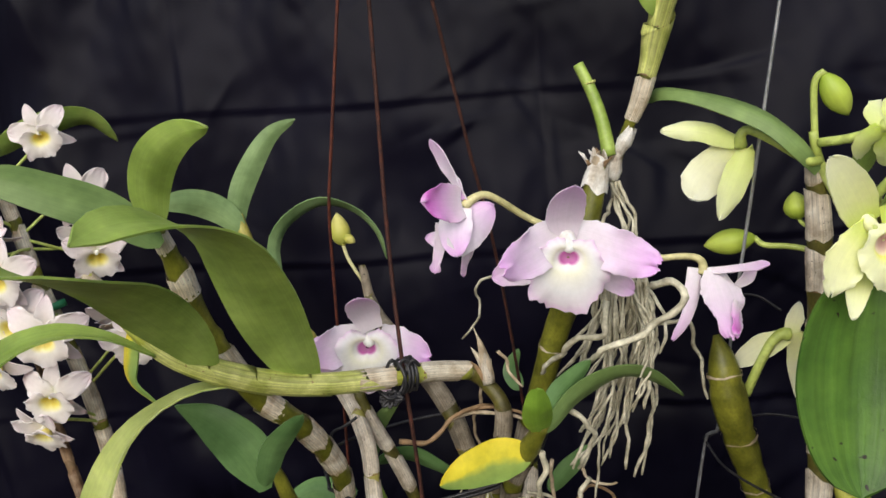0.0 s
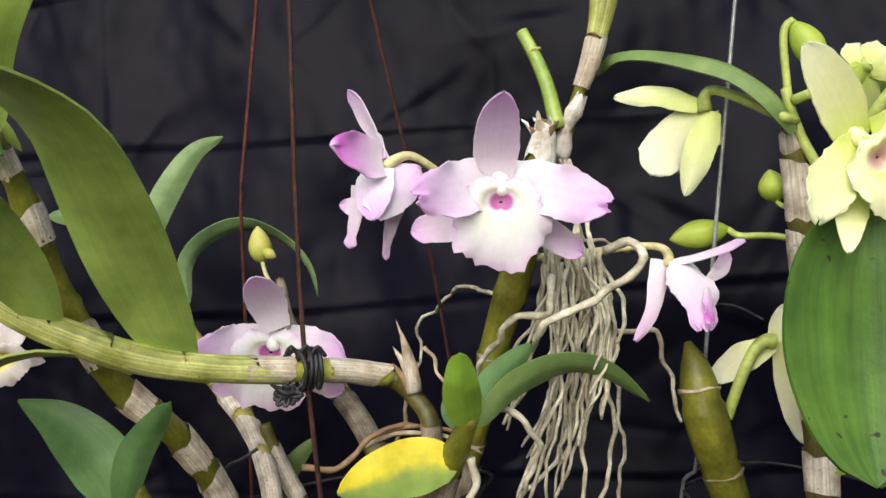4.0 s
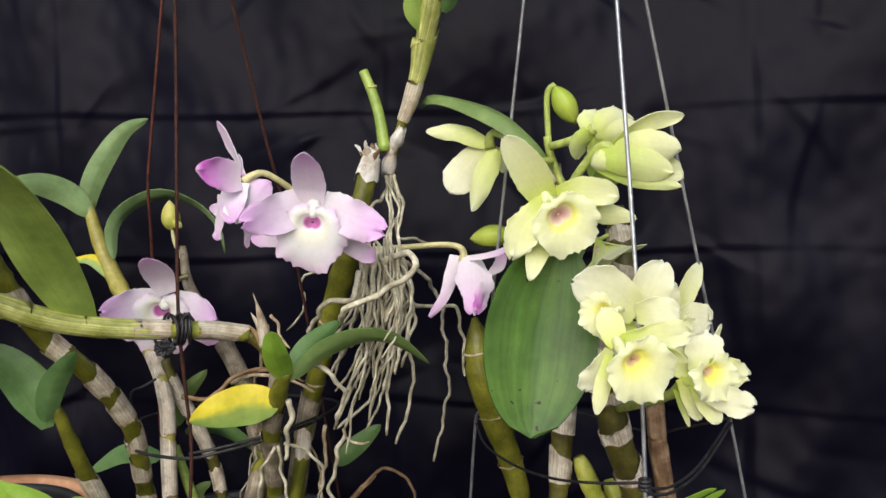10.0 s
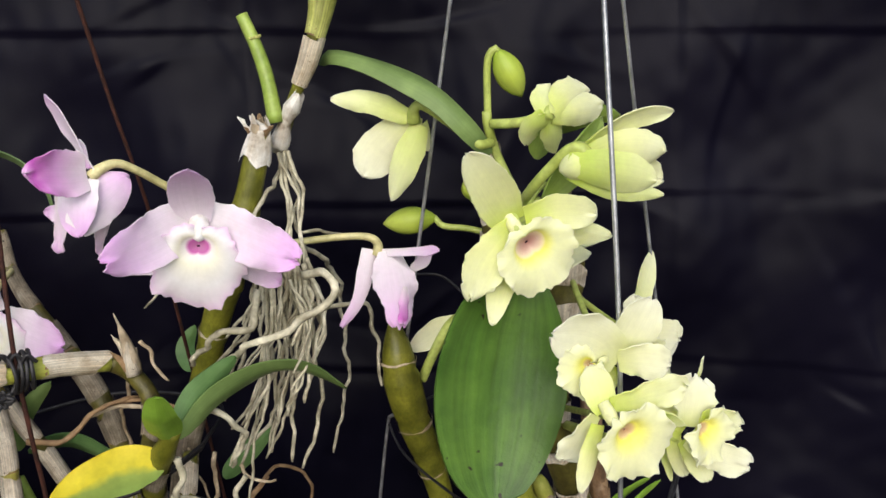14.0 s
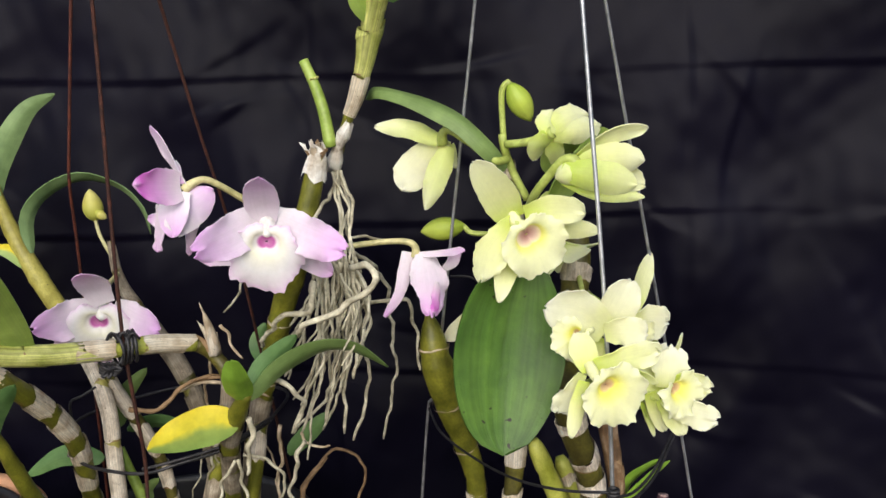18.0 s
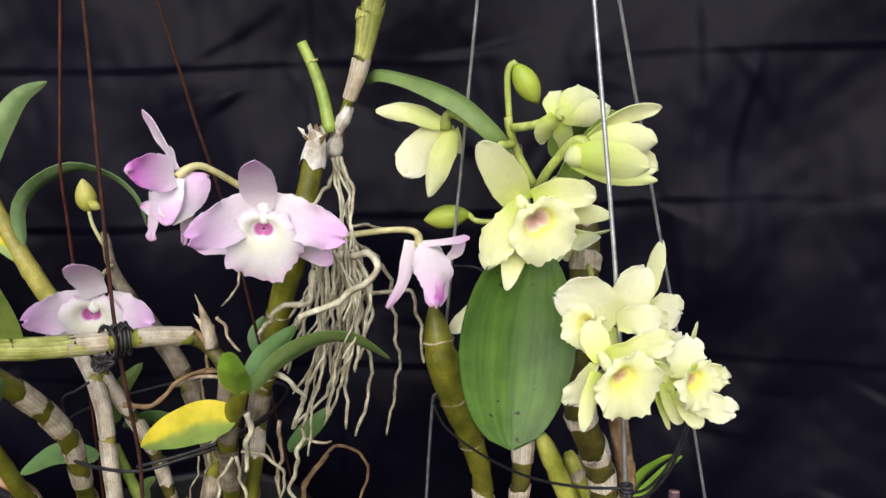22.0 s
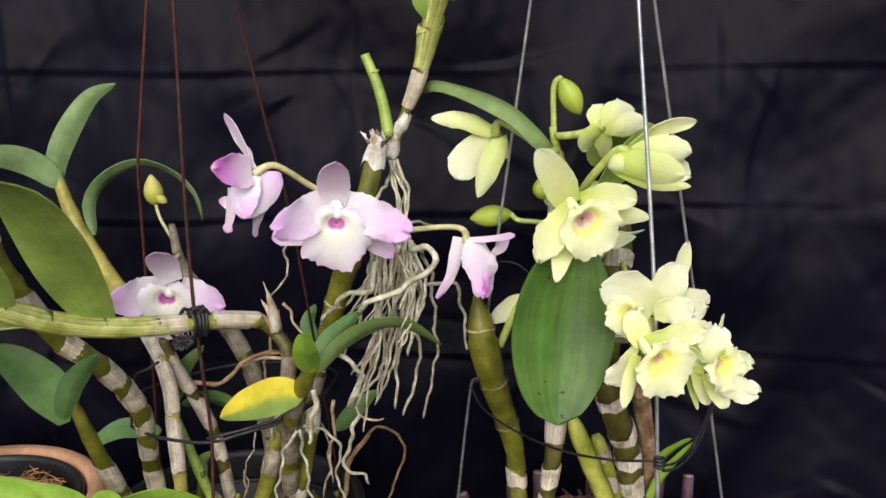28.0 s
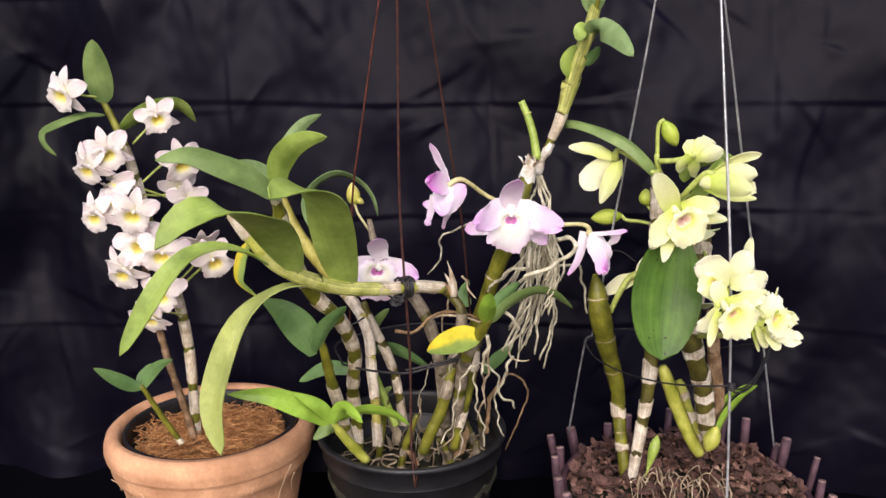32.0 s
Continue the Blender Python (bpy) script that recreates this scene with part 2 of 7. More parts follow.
ROOT = surface("aerial_root", [(0.25, (0.30, 0.26, 0.17)), (0.5, (0.50, 0.46, 0.34)), (0.75, (0.68, 0.64, 0.51))], rough=0.65, grain=500, mottle=110, grain_amount=0.25, mottle_amount=0.5, bump=0.5, rand=0.15)
ROOT_TAN = surface("tan_root", [(0.25, (0.24, 0.16, 0.09)), (0.5, (0.38, 0.29, 0.19)), (0.75, (0.54, 0.45, 0.34))], rough=0.65, grain=500, mottle=110, grain_amount=0.3, mottle_amount=0.5, bump=0.5, rand=0.2)
PETAL = dict(rough=0.55, grain=400, mottle=60, grain_amount=0.04, mottle_amount=0.06, stripes=0.05, stripe_count=34, stripe_dark=0.5, bump=0.08, flesh=0.0008, spec=0.2)
PINK_PETAL = surface("pink_petal", [(0.0, (0.85, 0.79, 0.83)), (0.3, (0.83, 0.70, 0.85)), (0.65, (0.79, 0.54, 0.83)), (1.0, (0.74, 0.41, 0.79))], along="u", **PETAL)
PINK_SEPAL = surface("pale_pink_sepal", [(0.0, (0.85, 0.77, 0.84)), (0.5, (0.83, 0.66, 0.85)), (1.0, (0.78, 0.46, 0.82))], along="u", **PETAL)
PINK_LIP = surface("pink_edged_lip", [(0.0, (0.52, 0.23, 0.42)), (0.09, (0.52, 0.13, 0.40)), (0.125, (0.68, 0.40, 0.59)), (0.16, (0.84, 0.81, 0.78)), (0.4, (0.84, 0.82, 0.68)), (0.72, (0.85, 0.82, 0.84)), (0.90, (0.84, 0.74, 0.83)), (1.0, (0.80, 0.59, 0.79))], along="u", **{**PETAL, "wobble": 0.04})
MAGENTA_LIP = surface("magenta_lip", [(0.0, (0.83, 0.72, 0.80)), (0.40, (0.76, 0.40, 0.74)), (0.75, (0.65, 0.17, 0.61)), (1.0, (0.76, 0.46, 0.76))], along="u", **PETAL)
WHITE_PETAL = surface("white_petal", [(0.0, (0.72, 0.71, 0.48)), (0.2, (0.77, 0.72, 0.68)), (0.7, (0.77, 0.69, 0.69)), (1.0, (0.77, 0.64, 0.68))], along="u", **PETAL)
WHITE_LIP = surface("yellow_throated_white_lip", [(0.0, (0.66, 0.54, 0.14)), (0.2, (0.78, 0.67, 0.18)), (0.40, (0.80, 0.73, 0.36)), (0.56, (0.78, 0.73, 0.66)), (1.0, (0.77, 0.70, 0.70))], along="u", **{**PETAL, "wobble": 0.06})
CREAM_PETAL = surface("cream_green_petal", [(0.0, (0.59, 0.68, 0.15)), (0.3, (0.78, 0.81, 0.40)), (0.75, (0.82, 0.84, 0.53)), (1.0, (0.83, 0.84, 0.55))], along="u", **PETAL)
GREEN_PETAL = surface("pale_green_petal", [(0.0, (0.53, 0.66, 0.11)), (0.4, (0.69, 0.76, 0.31)), (1.0, (0.81, 0.84, 0.49))], along="u", **PETAL)
PALE_GREEN = surface("pale_green_sepal", [(0.0, (0.63, 0.70, 0.23)), (0.5, (0.77, 0.82, 0.44)), (1.0, (0.83, 0.85, 0.57))], along="u", **PETAL)
CREAM_LIP = surface("cream_lip", [(0.0, (0.40, 0.21, 0.19)), (0.10, (0.63, 0.46, 0.38)), (0.17, (0.76, 0.66, 0.46)), (0.25, (0.78, 0.76, 0.19)), (0.40, (0.82, 0.82, 0.32)), (0.55, (0.82, 0.84, 0.49)), (1.0, (0.83, 0.84, 0.55))], along="u", **{**PETAL, "wobble": 0.05})
YELLOW_LIP = surface("yellow_throated_lip", [(0.0, (0.47, 0.28, 0.17)), (0.08, (0.66, 0.51, 0.28)), (0.15, (0.82, 0.78, 0.17)), (0.38, (0.84, 0.82, 0.28)), (0.62, (0.83, 0.84, 0.47)), (1.0, (0.83, 0.84, 0.55))], along="u", **{**PETAL, "wobble": 0.05})
WHITE_CREAM = surface("white_cream_petal", [(0.0, (0.72, 0.76, 0.34)), (0.3, (0.81, 0.81, 0.55)), (1.0, (0.83, 0.83, 0.66))], along="u", **PETAL)
COLUMN_GREEN = surface("green_column", [(0.3, (0.45, 0.55, 0.10)), (0.7, (0.66, 0.70, 0.30))], rough=0.45, grain=300, mottle=80, bump=0.1)
COLUMN_WHITE = surface("white_column", [(0.3, (0.86, 0.83, 0.78)), (0.7, (0.90, 0.87, 0.83))], rough=0.5, flesh=0.001, grain=300, mottle=80, bump=0.1)
COLUMN_CREAM = surface("cream_column", [(0.3, (0.80, 0.80, 0.42)), (0.7, (0.86, 0.85, 0.55))], rough=0.5, flesh=0.001, grain=300, mottle=80, bump=0.1)
STALK_CREAM = surface("cream_stalk", [(0.3, (0.55, 0.50, 0.22)), (0.7, (0.68, 0.62, 0.34))], rough=0.45, grain=300, mottle=80, bump=0.1)
STALK_GREEN = surface("green_stalk", [(0.3, (0.42, 0.50, 0.10)), (0.7, (0.54, 0.62, 0.18))], rough=0.45, grain=300, mottle=80, bump=0.1)
BUD_GREEN = surface("green_bud", [(0.0, (0.36, 0.50, 0.05)), (0.5, (0.54, 0.66, 0.09)), (1.0, (0.60, 0.70, 0.13))], along="u", rough=0.45, grain=300, mottle=60, grain_amount=0.06, mottle_amount=0.15, bump=0.1, stripes=0.15, stripe_count=14, through_light=0.1)
BUD_YELLOW = surface("yellow_bud", [(0.0, (0.48, 0.52, 0.10)), (0.5, (0.62, 0.58, 0.12)), (1.0, (0.68, 0.62, 0.22))], along="u", rough=0.45, grain=300, mottle=60, grain_amount=0.06, mottle_amount=0.15, bump=0.1, through_light=0.1)
RUST = surface("rusted_wire", [(0.3, (0.030, 0.009, 0.006)), (0.7, (0.080, 0.022, 0.013))], rough=0.75, grain=900, mottle=200, grain_amount=0.4, bump=0.8, metal=0.15)
RUST_RED = surface("red_rusted_wire", [(0.3, (0.060, 0.013, 0.008)), (0.7, (0.125, 0.028, 0.014))], rough=0.7, grain=900, mottle=200, grain_amount=0.3, bump=0.5, metal=0.1)
GALVANISED = surface("galvanised_wire", [(0.3, (0.42, 0.43, 0.46)), (0.7, (0.58, 0.59, 0.62))], rough=0.42, metal=0.7, grain=700, mottle=120, grain_amount=0.15, bump=0.15)
DARK_WIRE = surface("dark_tie_wire", [(0.3, (0.020, 0.019, 0.022)), (0.7, (0.045, 0.043, 0.048))], rough=0.5, metal=0.3, grain=700, mottle=150, bump=0.2)
CLAY = surface("terracotta", [(0.3, (0.54, 0.27, 0.145)), (0.7, (0.68, 0.38, 0.225))], rough=0.85, grain=350, mottle=28, grain_amount=0.12, mottle_amount=0.3, bump=0.35, spec=0.25)
CLAY_EDGE = surface("pale_scratch", [(0.3, (0.62, 0.42, 0.27)), (0.7, (0.72, 0.54, 0.38))], rough=0.85, bump=0.2)
BLACK_PLASTIC = surface("black_plastic", [(0.3, (0.010, 0.010, 0.012)), (0.7, (0.020, 0.020, 0.024))], rough=0.45, grain=400, mottle=50, grain_amount=0.2, bump=0.15)
COIR = surface("coir_fibre", [(0.25, (0.21, 0.080, 0.027)), (0.5, (0.52, 0.24, 0.090)), (0.75, (0.74, 0.43, 0.19))], rough=0.85, grain=500, mottle=120, grain_amount=0.4, bump=0.8)
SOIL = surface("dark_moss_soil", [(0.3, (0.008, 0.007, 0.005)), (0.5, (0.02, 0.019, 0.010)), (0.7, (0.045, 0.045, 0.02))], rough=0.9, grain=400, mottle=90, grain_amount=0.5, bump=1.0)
BARK = surface("bark_chip", [(0.3, (0.030, 0.013, 0.012)), (0.5, (0.11, 0.045, 0.038)), (0.7, (0.32, 0.19, 0.15))], rough=0.8, grain=350, mottle=45, grain_amount=0.4, mottle_amount=0.6, bump=0.9, rand=0.6)
BARK_LITTER = surface("bark_litter", [(0.3, (0.05, 0.025, 0.02)), (0.5, (0.13, 0.06, 0.045)), (0.7, (0.34, 0.21, 0.16))], rough=0.8, grain=350, mottle=70, grain_amount=0.4, mottle_amount=0.8, bump=0.9)
PEG = surface("plum_brown_peg", [(0.3, (0.05, 0.022, 0.034)), (0.7, (0.105, 0.052, 0.07))], rough=0.7, grain=300, mottle=70, grain_amount=0.3, bump=0.5)
PEG_END = surface("peg_cut_end", [(0.3, (0.20, 0.12, 0.12)), (0.7, (0.30, 0.20, 0.19))], rough=0.8, grain=300, mottle=70, bump=0.4)
TAG = surface("green_plastic_tie", [(0.3, (0.02, 0.18, 0.07)), (0.7, (0.04, 0.28, 0.12))], rough=0.4, bump=0.1)


# ---- shapes ----
A = np.array


class Geo:
    def __init__(self):
        self.v, self.f, self.uv = [], [], []

    def face(self, ids, uvs):
        self.f.append(ids)
        self.uv.extend(uvs)


ORIGIN = {}


def part(name, g, material, parent, label="", flat=False, kind=""):
    """Links a shape as one mesh object under a thing or a part."""
    base = ORIGIN[parent.name] if parent is not None else Vector((0, 0, 0))
    me = bpy.data.meshes.new(name)
    me.from_pydata([(p[0] - base.x, p[1] - base.y, p[2] - base.z) for p in g.v], [], g.f)
    if g.uv:
        layer = me.uv_layers.new(name="uv")
        layer.data.foreach_set("uv", [c for p in g.uv for c in p])
    me.materials.append(material)
    if not flat:
        me.polygons.foreach_set("use_smooth", [True] * len(me.polygons))
    ob = new(name, me)
    if parent is not None:
        ob.parent = parent
    ORIGIN[ob.name] = base
    return tagged(ob, label=label, kind=kind)


def thing(name, loc, label, category, group=""):
    ob = new(name)
    ob.location = loc
    ORIGIN[ob.name] = Vector(loc)
    return tagged(ob, label, category, group)


def spline(pts, n):
    """n evenly spread points on a smooth line through pts (rows of any width)."""
    p = np.array(pts, float)
    if len(p) == 2:
        return p[0] + (p[1] - p[0]) * np.linspace(0, 1, n)[:, None]
    q = np.vstack([2 * p[0] - p[1], p, 2 * p[-1] - p[-2]])
    rows = []
    for i in range(len(p) - 1):
        a, b, c, d = q[i:i + 4]
        t = np.linspace(0, 1, 17)[:-1, None]
        rows.append(0.5 * (2 * b + (c - a) * t + (2 * a - 5 * b + 4 * c - d) * t ** 2 + (3 * b - a - 3 * c + d) * t ** 3))
    rows = np.vstack(rows + [p[-1:]])
    s = np.r_[0, np.cumsum(np.linalg.norm(np.diff(rows[:, :3], axis=0), axis=1))]
    u = np.linspace(0, s[-1], n)
    return np.stack([np.interp(u, s, rows[:, k]) for k in range(rows.shape[1])], 1)


def unit(v):
    v = np.array(v, float)
    return v / max(np.linalg.norm(v), 1e-9)


def frames_along(path):
    tang = np.gradient(path, axis=0)
    tang /= np.maximum(np.linalg.norm(tang, axis=1), 1e-9)[:, None]
    a = unit(np.cross(tang[0], (0.31, -0.9, 0.2)))
    out = []
    for t in tang:
        a = unit(a - t * (a @ t))
        out.append((t, a, np.cross(t, a)))
    return out


def tube(g, path, radii, seg=9, caps=True, ragged=0.0, rng=random, slant=0.0):
    """A round tube along path, closed at its ends."""
    path = np.array(path, float)
    radii = np.broadcast_to(np.array(radii, float), (len(path),))
    fr = frames_along(path)
    s = np.r_[0, np.cumsum(np.linalg.norm(np.diff(path, axis=0), axis=1))]
    s = s / max(s[-1], 1e-9)
    start = len(g.v)
    for i, (p, r) in enumerate(zip(path, radii)):
        t, a, b = fr[i]
        for k in range(seg):
            w = 2 * math.pi * k / seg
            q = p + r * (math.cos(w) * a + math.sin(w) * b)
            if ragged and i in (0, len(path) - 1):
                q = q + t * rng.uniform(-ragged, ragged)
            if slant and i == len(path) - 1:
                q = q + t * slant * math.cos(w)
            g.v.append(tuple(q))
    for i in range(len(path) - 1):
        for k in range(seg):
            k2 = (k + 1) % seg
            o = start + i * seg
            g.face((o + k, o + k2, o + seg + k2, o + seg + k),
                   ((s[i], k / seg), (s[i], (k + 1) / seg), (s[i + 1], (k + 1) / seg), (s[i + 1], k / seg)))
    if caps:
        g.face(tuple(start + k for k in reversed(range(seg))), [(0.0, 0.5)] * seg)
        o = start + (len(path) - 1) * seg
        g.face(tuple(o + k for k in range(seg)), [(1.0, 0.5)] * seg)
    return g


def sheet(g, grid, thick):
    """A thin curved blade: grid of points (along, across), with two faces and a rim."""
    nu, nv = grid.shape[:2]
    du, dv = np.gradient(grid, axis=0), np.gradient(grid, axis=1)
    n = np.cross(du, dv)
    n /= np.maximum(np.linalg.norm(n, axis=2), 1e-12)[..., None]
    start = len(g.v)
    g.v.extend(map(tuple, (grid + n * thick / 2).reshape(-1, 3)))
    g.v.extend(map(tuple, (grid - n * thick / 2).reshape(-1, 3)))
    half = nu * nv

    def uv(i, j):
        return (i / (nu - 1), j / (nv - 1))

    for i in range(nu - 1):
        for j in range(nv - 1):
            q = [(i, j), (i + 1, j), (i + 1, j + 1), (i, j + 1)]
            g.face(tuple(start + a * nv + b for a, b in q), [uv(*c) for c in q])
            g.face(tuple(start + half + a * nv + b for a, b in reversed(q)), [uv(*c) for c in reversed(q)])
    rim = [(i, 0) for i in range(nu)] + [(nu - 1, j) for j in range(1, nv)] + [(i, nv - 1) for i in range(nu - 2, -1, -1)] + [(0, j) for j in range(nv - 2, 0, -1)]
    top = [start + i * nv + j for i, j in rim]
    edge = len(g.v)
    g.v.extend([g.v[k] for k in top] + [g.v[k + half] for k in top])
    count = len(rim)
    for k, (c, d) in enumerate(zip(rim, rim[1:] + rim[:1])):
        k2 = (k + 1) % count
        g.face((edge + k2, edge + k, edge + count + k, edge + count + k2), [uv(*d), uv(*c), uv(*c), uv(*d)])
    return g


def lathe(g, profile, centre, n=56, wobble=0.0, rng=random):
    start = len(g.v)
    ph = [rng.uniform(0, 6.28) for _ in range(3)]
    for r, z in profile:
        for k in range(n):
            w = 2 * math.pi * k / n
            rr = r * (1 + wobble * (math.sin(2 * w + ph[0]) + 0.6 * math.sin(5 * w + ph[1] + 40 * z)))
            g.v.append((centre[0] + rr * math.cos(w), centre[1] + rr * math.sin(w), centre[2] + z))
    m = len(profile)
    for i in range(m - 1):
        for k in range(n):
            k2 = (k + 1) % n
            o = start + i * n
            g.face((o + k, o + k2, o + n + k2, o + n + k), ((i / m, k / n), (i / m, (k + 1) / n), ((i + 1) / m, (k + 1) / n), ((i + 1) / m, k / n)))
    return g


def blob(g, centre, axis, length, radius, seg=10, rings=9, shape=0.5):
    """An egg-shaped solid along axis; shape below 0.5 puts the bulge near the start."""
    ax = unit(axis)
    s = np.linspace(0, 1, rings)
    path = np.array(centre, float) + ax * (s[:, None] * length)
    k = math.log(0.5) / math.log(shape)
    r = radius * np.maximum(np.sin(math.pi * s ** k), 0.02) ** 0.7
    return tube(g, path, r, seg)


# ---- parts of orchids ----
def leaf(plant, pts, width, material, turn=(0, 0), fold=0.12, label="", shape=0.75, blunt=0.55, base=0.18, name="leaf", wave=0.02, seed=0, thick=0.0009, side=None):
    """A strap leaf along pts. turn: how far its face turns from the front at base and tip, in degrees."""
    rng = random.Random(seed + len(pts))
    n, m = 22, 9
    c = spline(pts, n)
    fr = np.gradient(c, axis=0)
    fr /= np.linalg.norm(fr, axis=1)[:, None]
    grid = np.zeros((n, m, 3))
    ph = rng.uniform(0, 6)
    prev = None
    for i in range(n):
        s = i / (n - 1)
        t = fr[i]
        a = np.cross(t, (0.0, -1.0, 0.0))
        if np.linalg.norm(a) < 0.25 and prev is not None:
            a = prev
        a = unit(a - t * (a @ t))
        if prev is not None and a @ prev < 0:
            a = -a
        prev = a
        nrm = np.cross(t, a)
        w = radians(turn[0] + (turn[1] - turn[0]) * s)
        across, up = a * math.cos(w) + nrm * math.sin(w), -a * math.sin(w) + nrm * math.cos(w)
        if side is not None:
            k = s * (len(side) - 1)
            h = A([np.interp(k, range(len(side)), [q[d] for q in side]) for d in range(3)])
            across = unit(h - t * (h @ t))
            up = np.cross(t, across)
        prof = max(math.sin(math.pi * min(1.0, (0.001 + s) ** shape)), 0.0) ** blunt
        prof = max(prof, base * (1 - s) ** 1.5, 0.015)
        for j in range(m):
            v = 2 * j / (m - 1) - 1
            lift = fold * abs(v) ** 1.3 * width * prof + wave * width * math.sin(5 * s * 3.14 + ph + v) * abs(v)
            grid[i, j] = c[i] + across * (v * width * prof / 2) + up * lift
    g = sheet(Geo(), grid, thick)
    return part(name, g, material, plant, label)


def cane(plant, pts, core=CANE_OLIVE, sheath=PAPER, step=0.03, cover=0.66, first=0.0, name="cane", label="", seed=1, skip=(), seg=12, swell=0.10, only=None):
    """A jointed cane: pts are rows of x, y, z and radius. Papery sheaths cover the lower part of each joint."""
    rng = random.Random(seed)
    p = np.array(pts, float)
    p[:, 3] *= 0.83
    length = np.linalg.norm(np.diff(p[:, :3], axis=0), axis=1).sum()
    n = max(12, int(length / 0.003))
    c = spline(p, n)
    s = np.linspace(0, length, n)
    node = first + step * np.arange(0, int((length - first) / step) + 2)
    node = np.sort(node + step * np.array([0.0] + [rng.uniform(-0.16, 0.16) for _ in node[1:]]))
    near = np.min(np.abs(s[:, None] - node[None]), axis=1)
    rad = c[:, 3] * (1 + swell * np.exp(-(near / 0.0022) ** 2) - 0.03)
    stem = part(name, tube(Geo(), c[:, :3], rad, seg), core, plant, label)
    for k, z in enumerate(node):
        if k in skip or (only is not None and k not in only):
            continue
        lo, hi = max(z, 0.0), min(z + step * cover * rng.uniform(0.6, 1.3), length - 0.001)
        if hi - lo < 0.006:
            continue
        u = np.linspace(lo, hi, max(5, int((hi - lo) / 0.003)))
        path = np.stack([np.interp(u, s, c[:, d]) for d in range(3)], 1)
        r = np.interp(u, s, c[:, 3]) * (1.05 + 0.05 * np.linspace(0, 1, len(u))) + 0.0003
        r = r * (1 + 0.02 * np.array([rng.uniform(-1, 1) for _ in u]))
        part("sheath", tube(Geo(), path, r, seg, caps=False, ragged=0.0016, rng=rng, slant=rng.uniform(-1, 1) * 0.9 * float(r[-1])), sheath, stem)
        ring = np.array([np.interp(lo + d, s, c[:, j]) for d in (-0.0004, 0.0006) for j in range(3)]).reshape(2, 3)
        if lo > 0.003:
            part("node_ring", tube(Geo(), ring, np.interp(lo, s, c[:, 3]) * 1.05, seg), DRY, stem)
    return stem


def root(plant, pts, r=0.0011, material=ROOT, seed=0, name="aerial_root", taper=0.65, kink=0.0012, label=""):
    rng = random.Random(seed * 7 + 3)
    p = spline(pts, max(10, 6 * len(pts)))
    ph = [rng.uniform(0, 6.28) for _ in range(4)]
    s = np.linspace(0, 1, len(p))
    length = np.linalg.norm(np.diff(p, axis=0), axis=1).sum()
    env = np.minimum(1, np.minimum(s, 1 - s) * 6)
    k = 2 * math.pi * length / 0.028
    p[:, 0] += kink * env * (np.sin(k * s + ph[0]) + 0.5 * np.sin(2.3 * k * s + ph[1]))
    p[:, 1] += kink * env * (np.sin(1.1 * k * s + ph[2]))
    rad = 0.85 * r * (1 - (1 - taper) * s) * (1 + 0.1 * np.sin(3.1 * k * s + ph[3]))
    rad[-1] *= 0.6
    return part(name, tube(Geo(), p, rad, 7), material, plant, label)


def petal_grid(c, out, face, length, width, cup=0.1, back=0.15, ruffle=0.03, shape=0.8, blunt=0.6, base=0.16, twist=0.0, seed=0, n=15, m=15, waves=6.0, fray=0.0):
    """A petal from c along out. cup: sides towards face; back: the tip bends away from face."""
    rng = random.Random(seed)
    ph, ph2 = rng.uniform(0, 6.28), rng.uniform(0, 6.28)
    out = unit(out)
    face = unit(np.array(face) - out * (np.array(face) @ out))
    side = np.cross(out, face)
    grid = np.zeros((n, m, 3))
    for i in range(n):
        s = i / (n - 1)
        prof = max(max(math.sin(math.pi * min(1, (s + 0.001) ** shape)), 0) ** blunt, base * (1 - s), 0.02)
        ang = back * 1.6 * s
        mid = c + length * (out * (s * math.cos(ang * 0.5)) - face * (s * math.sin(ang * 0.9)) + face * 0.10 * math.sin(math.pi * s))
        nn = face * math.cos(ang) + out * math.sin(ang)
        tw = twist * s
        sd, nd = side * math.cos(tw) + nn * math.sin(tw), nn * math.cos(tw) - side * math.sin(tw)
        for j in range(m):
            v = 2 * j / (m - 1) - 1
            edge = max(abs(v) ** 4, 0.6 * s ** 8)
            rf = ruffle * width * edge * min(1.0, 1.6 * prof) * (math.sin(waves * (v * 1.7 + 2.2 * s) + ph) + 0.5 * math.sin(2.1 * waves * (v - s) + ph2))
            torn = 1 + fray * abs(v) * (math.sin(13 * s + ph + 3 * (v > 0)) + 0.7 * math.sin(31 * s + ph2 * (2 if v > 0 else 1)) + 0.5 * math.sin(57 * s + ph))
            q = mid + sd * (v * width * prof * torn / 2) + nd * (cup * width * v * v * prof + rf)
            q = q + out * (0.35 * rf)
            grid[i, j] = q
    return grid


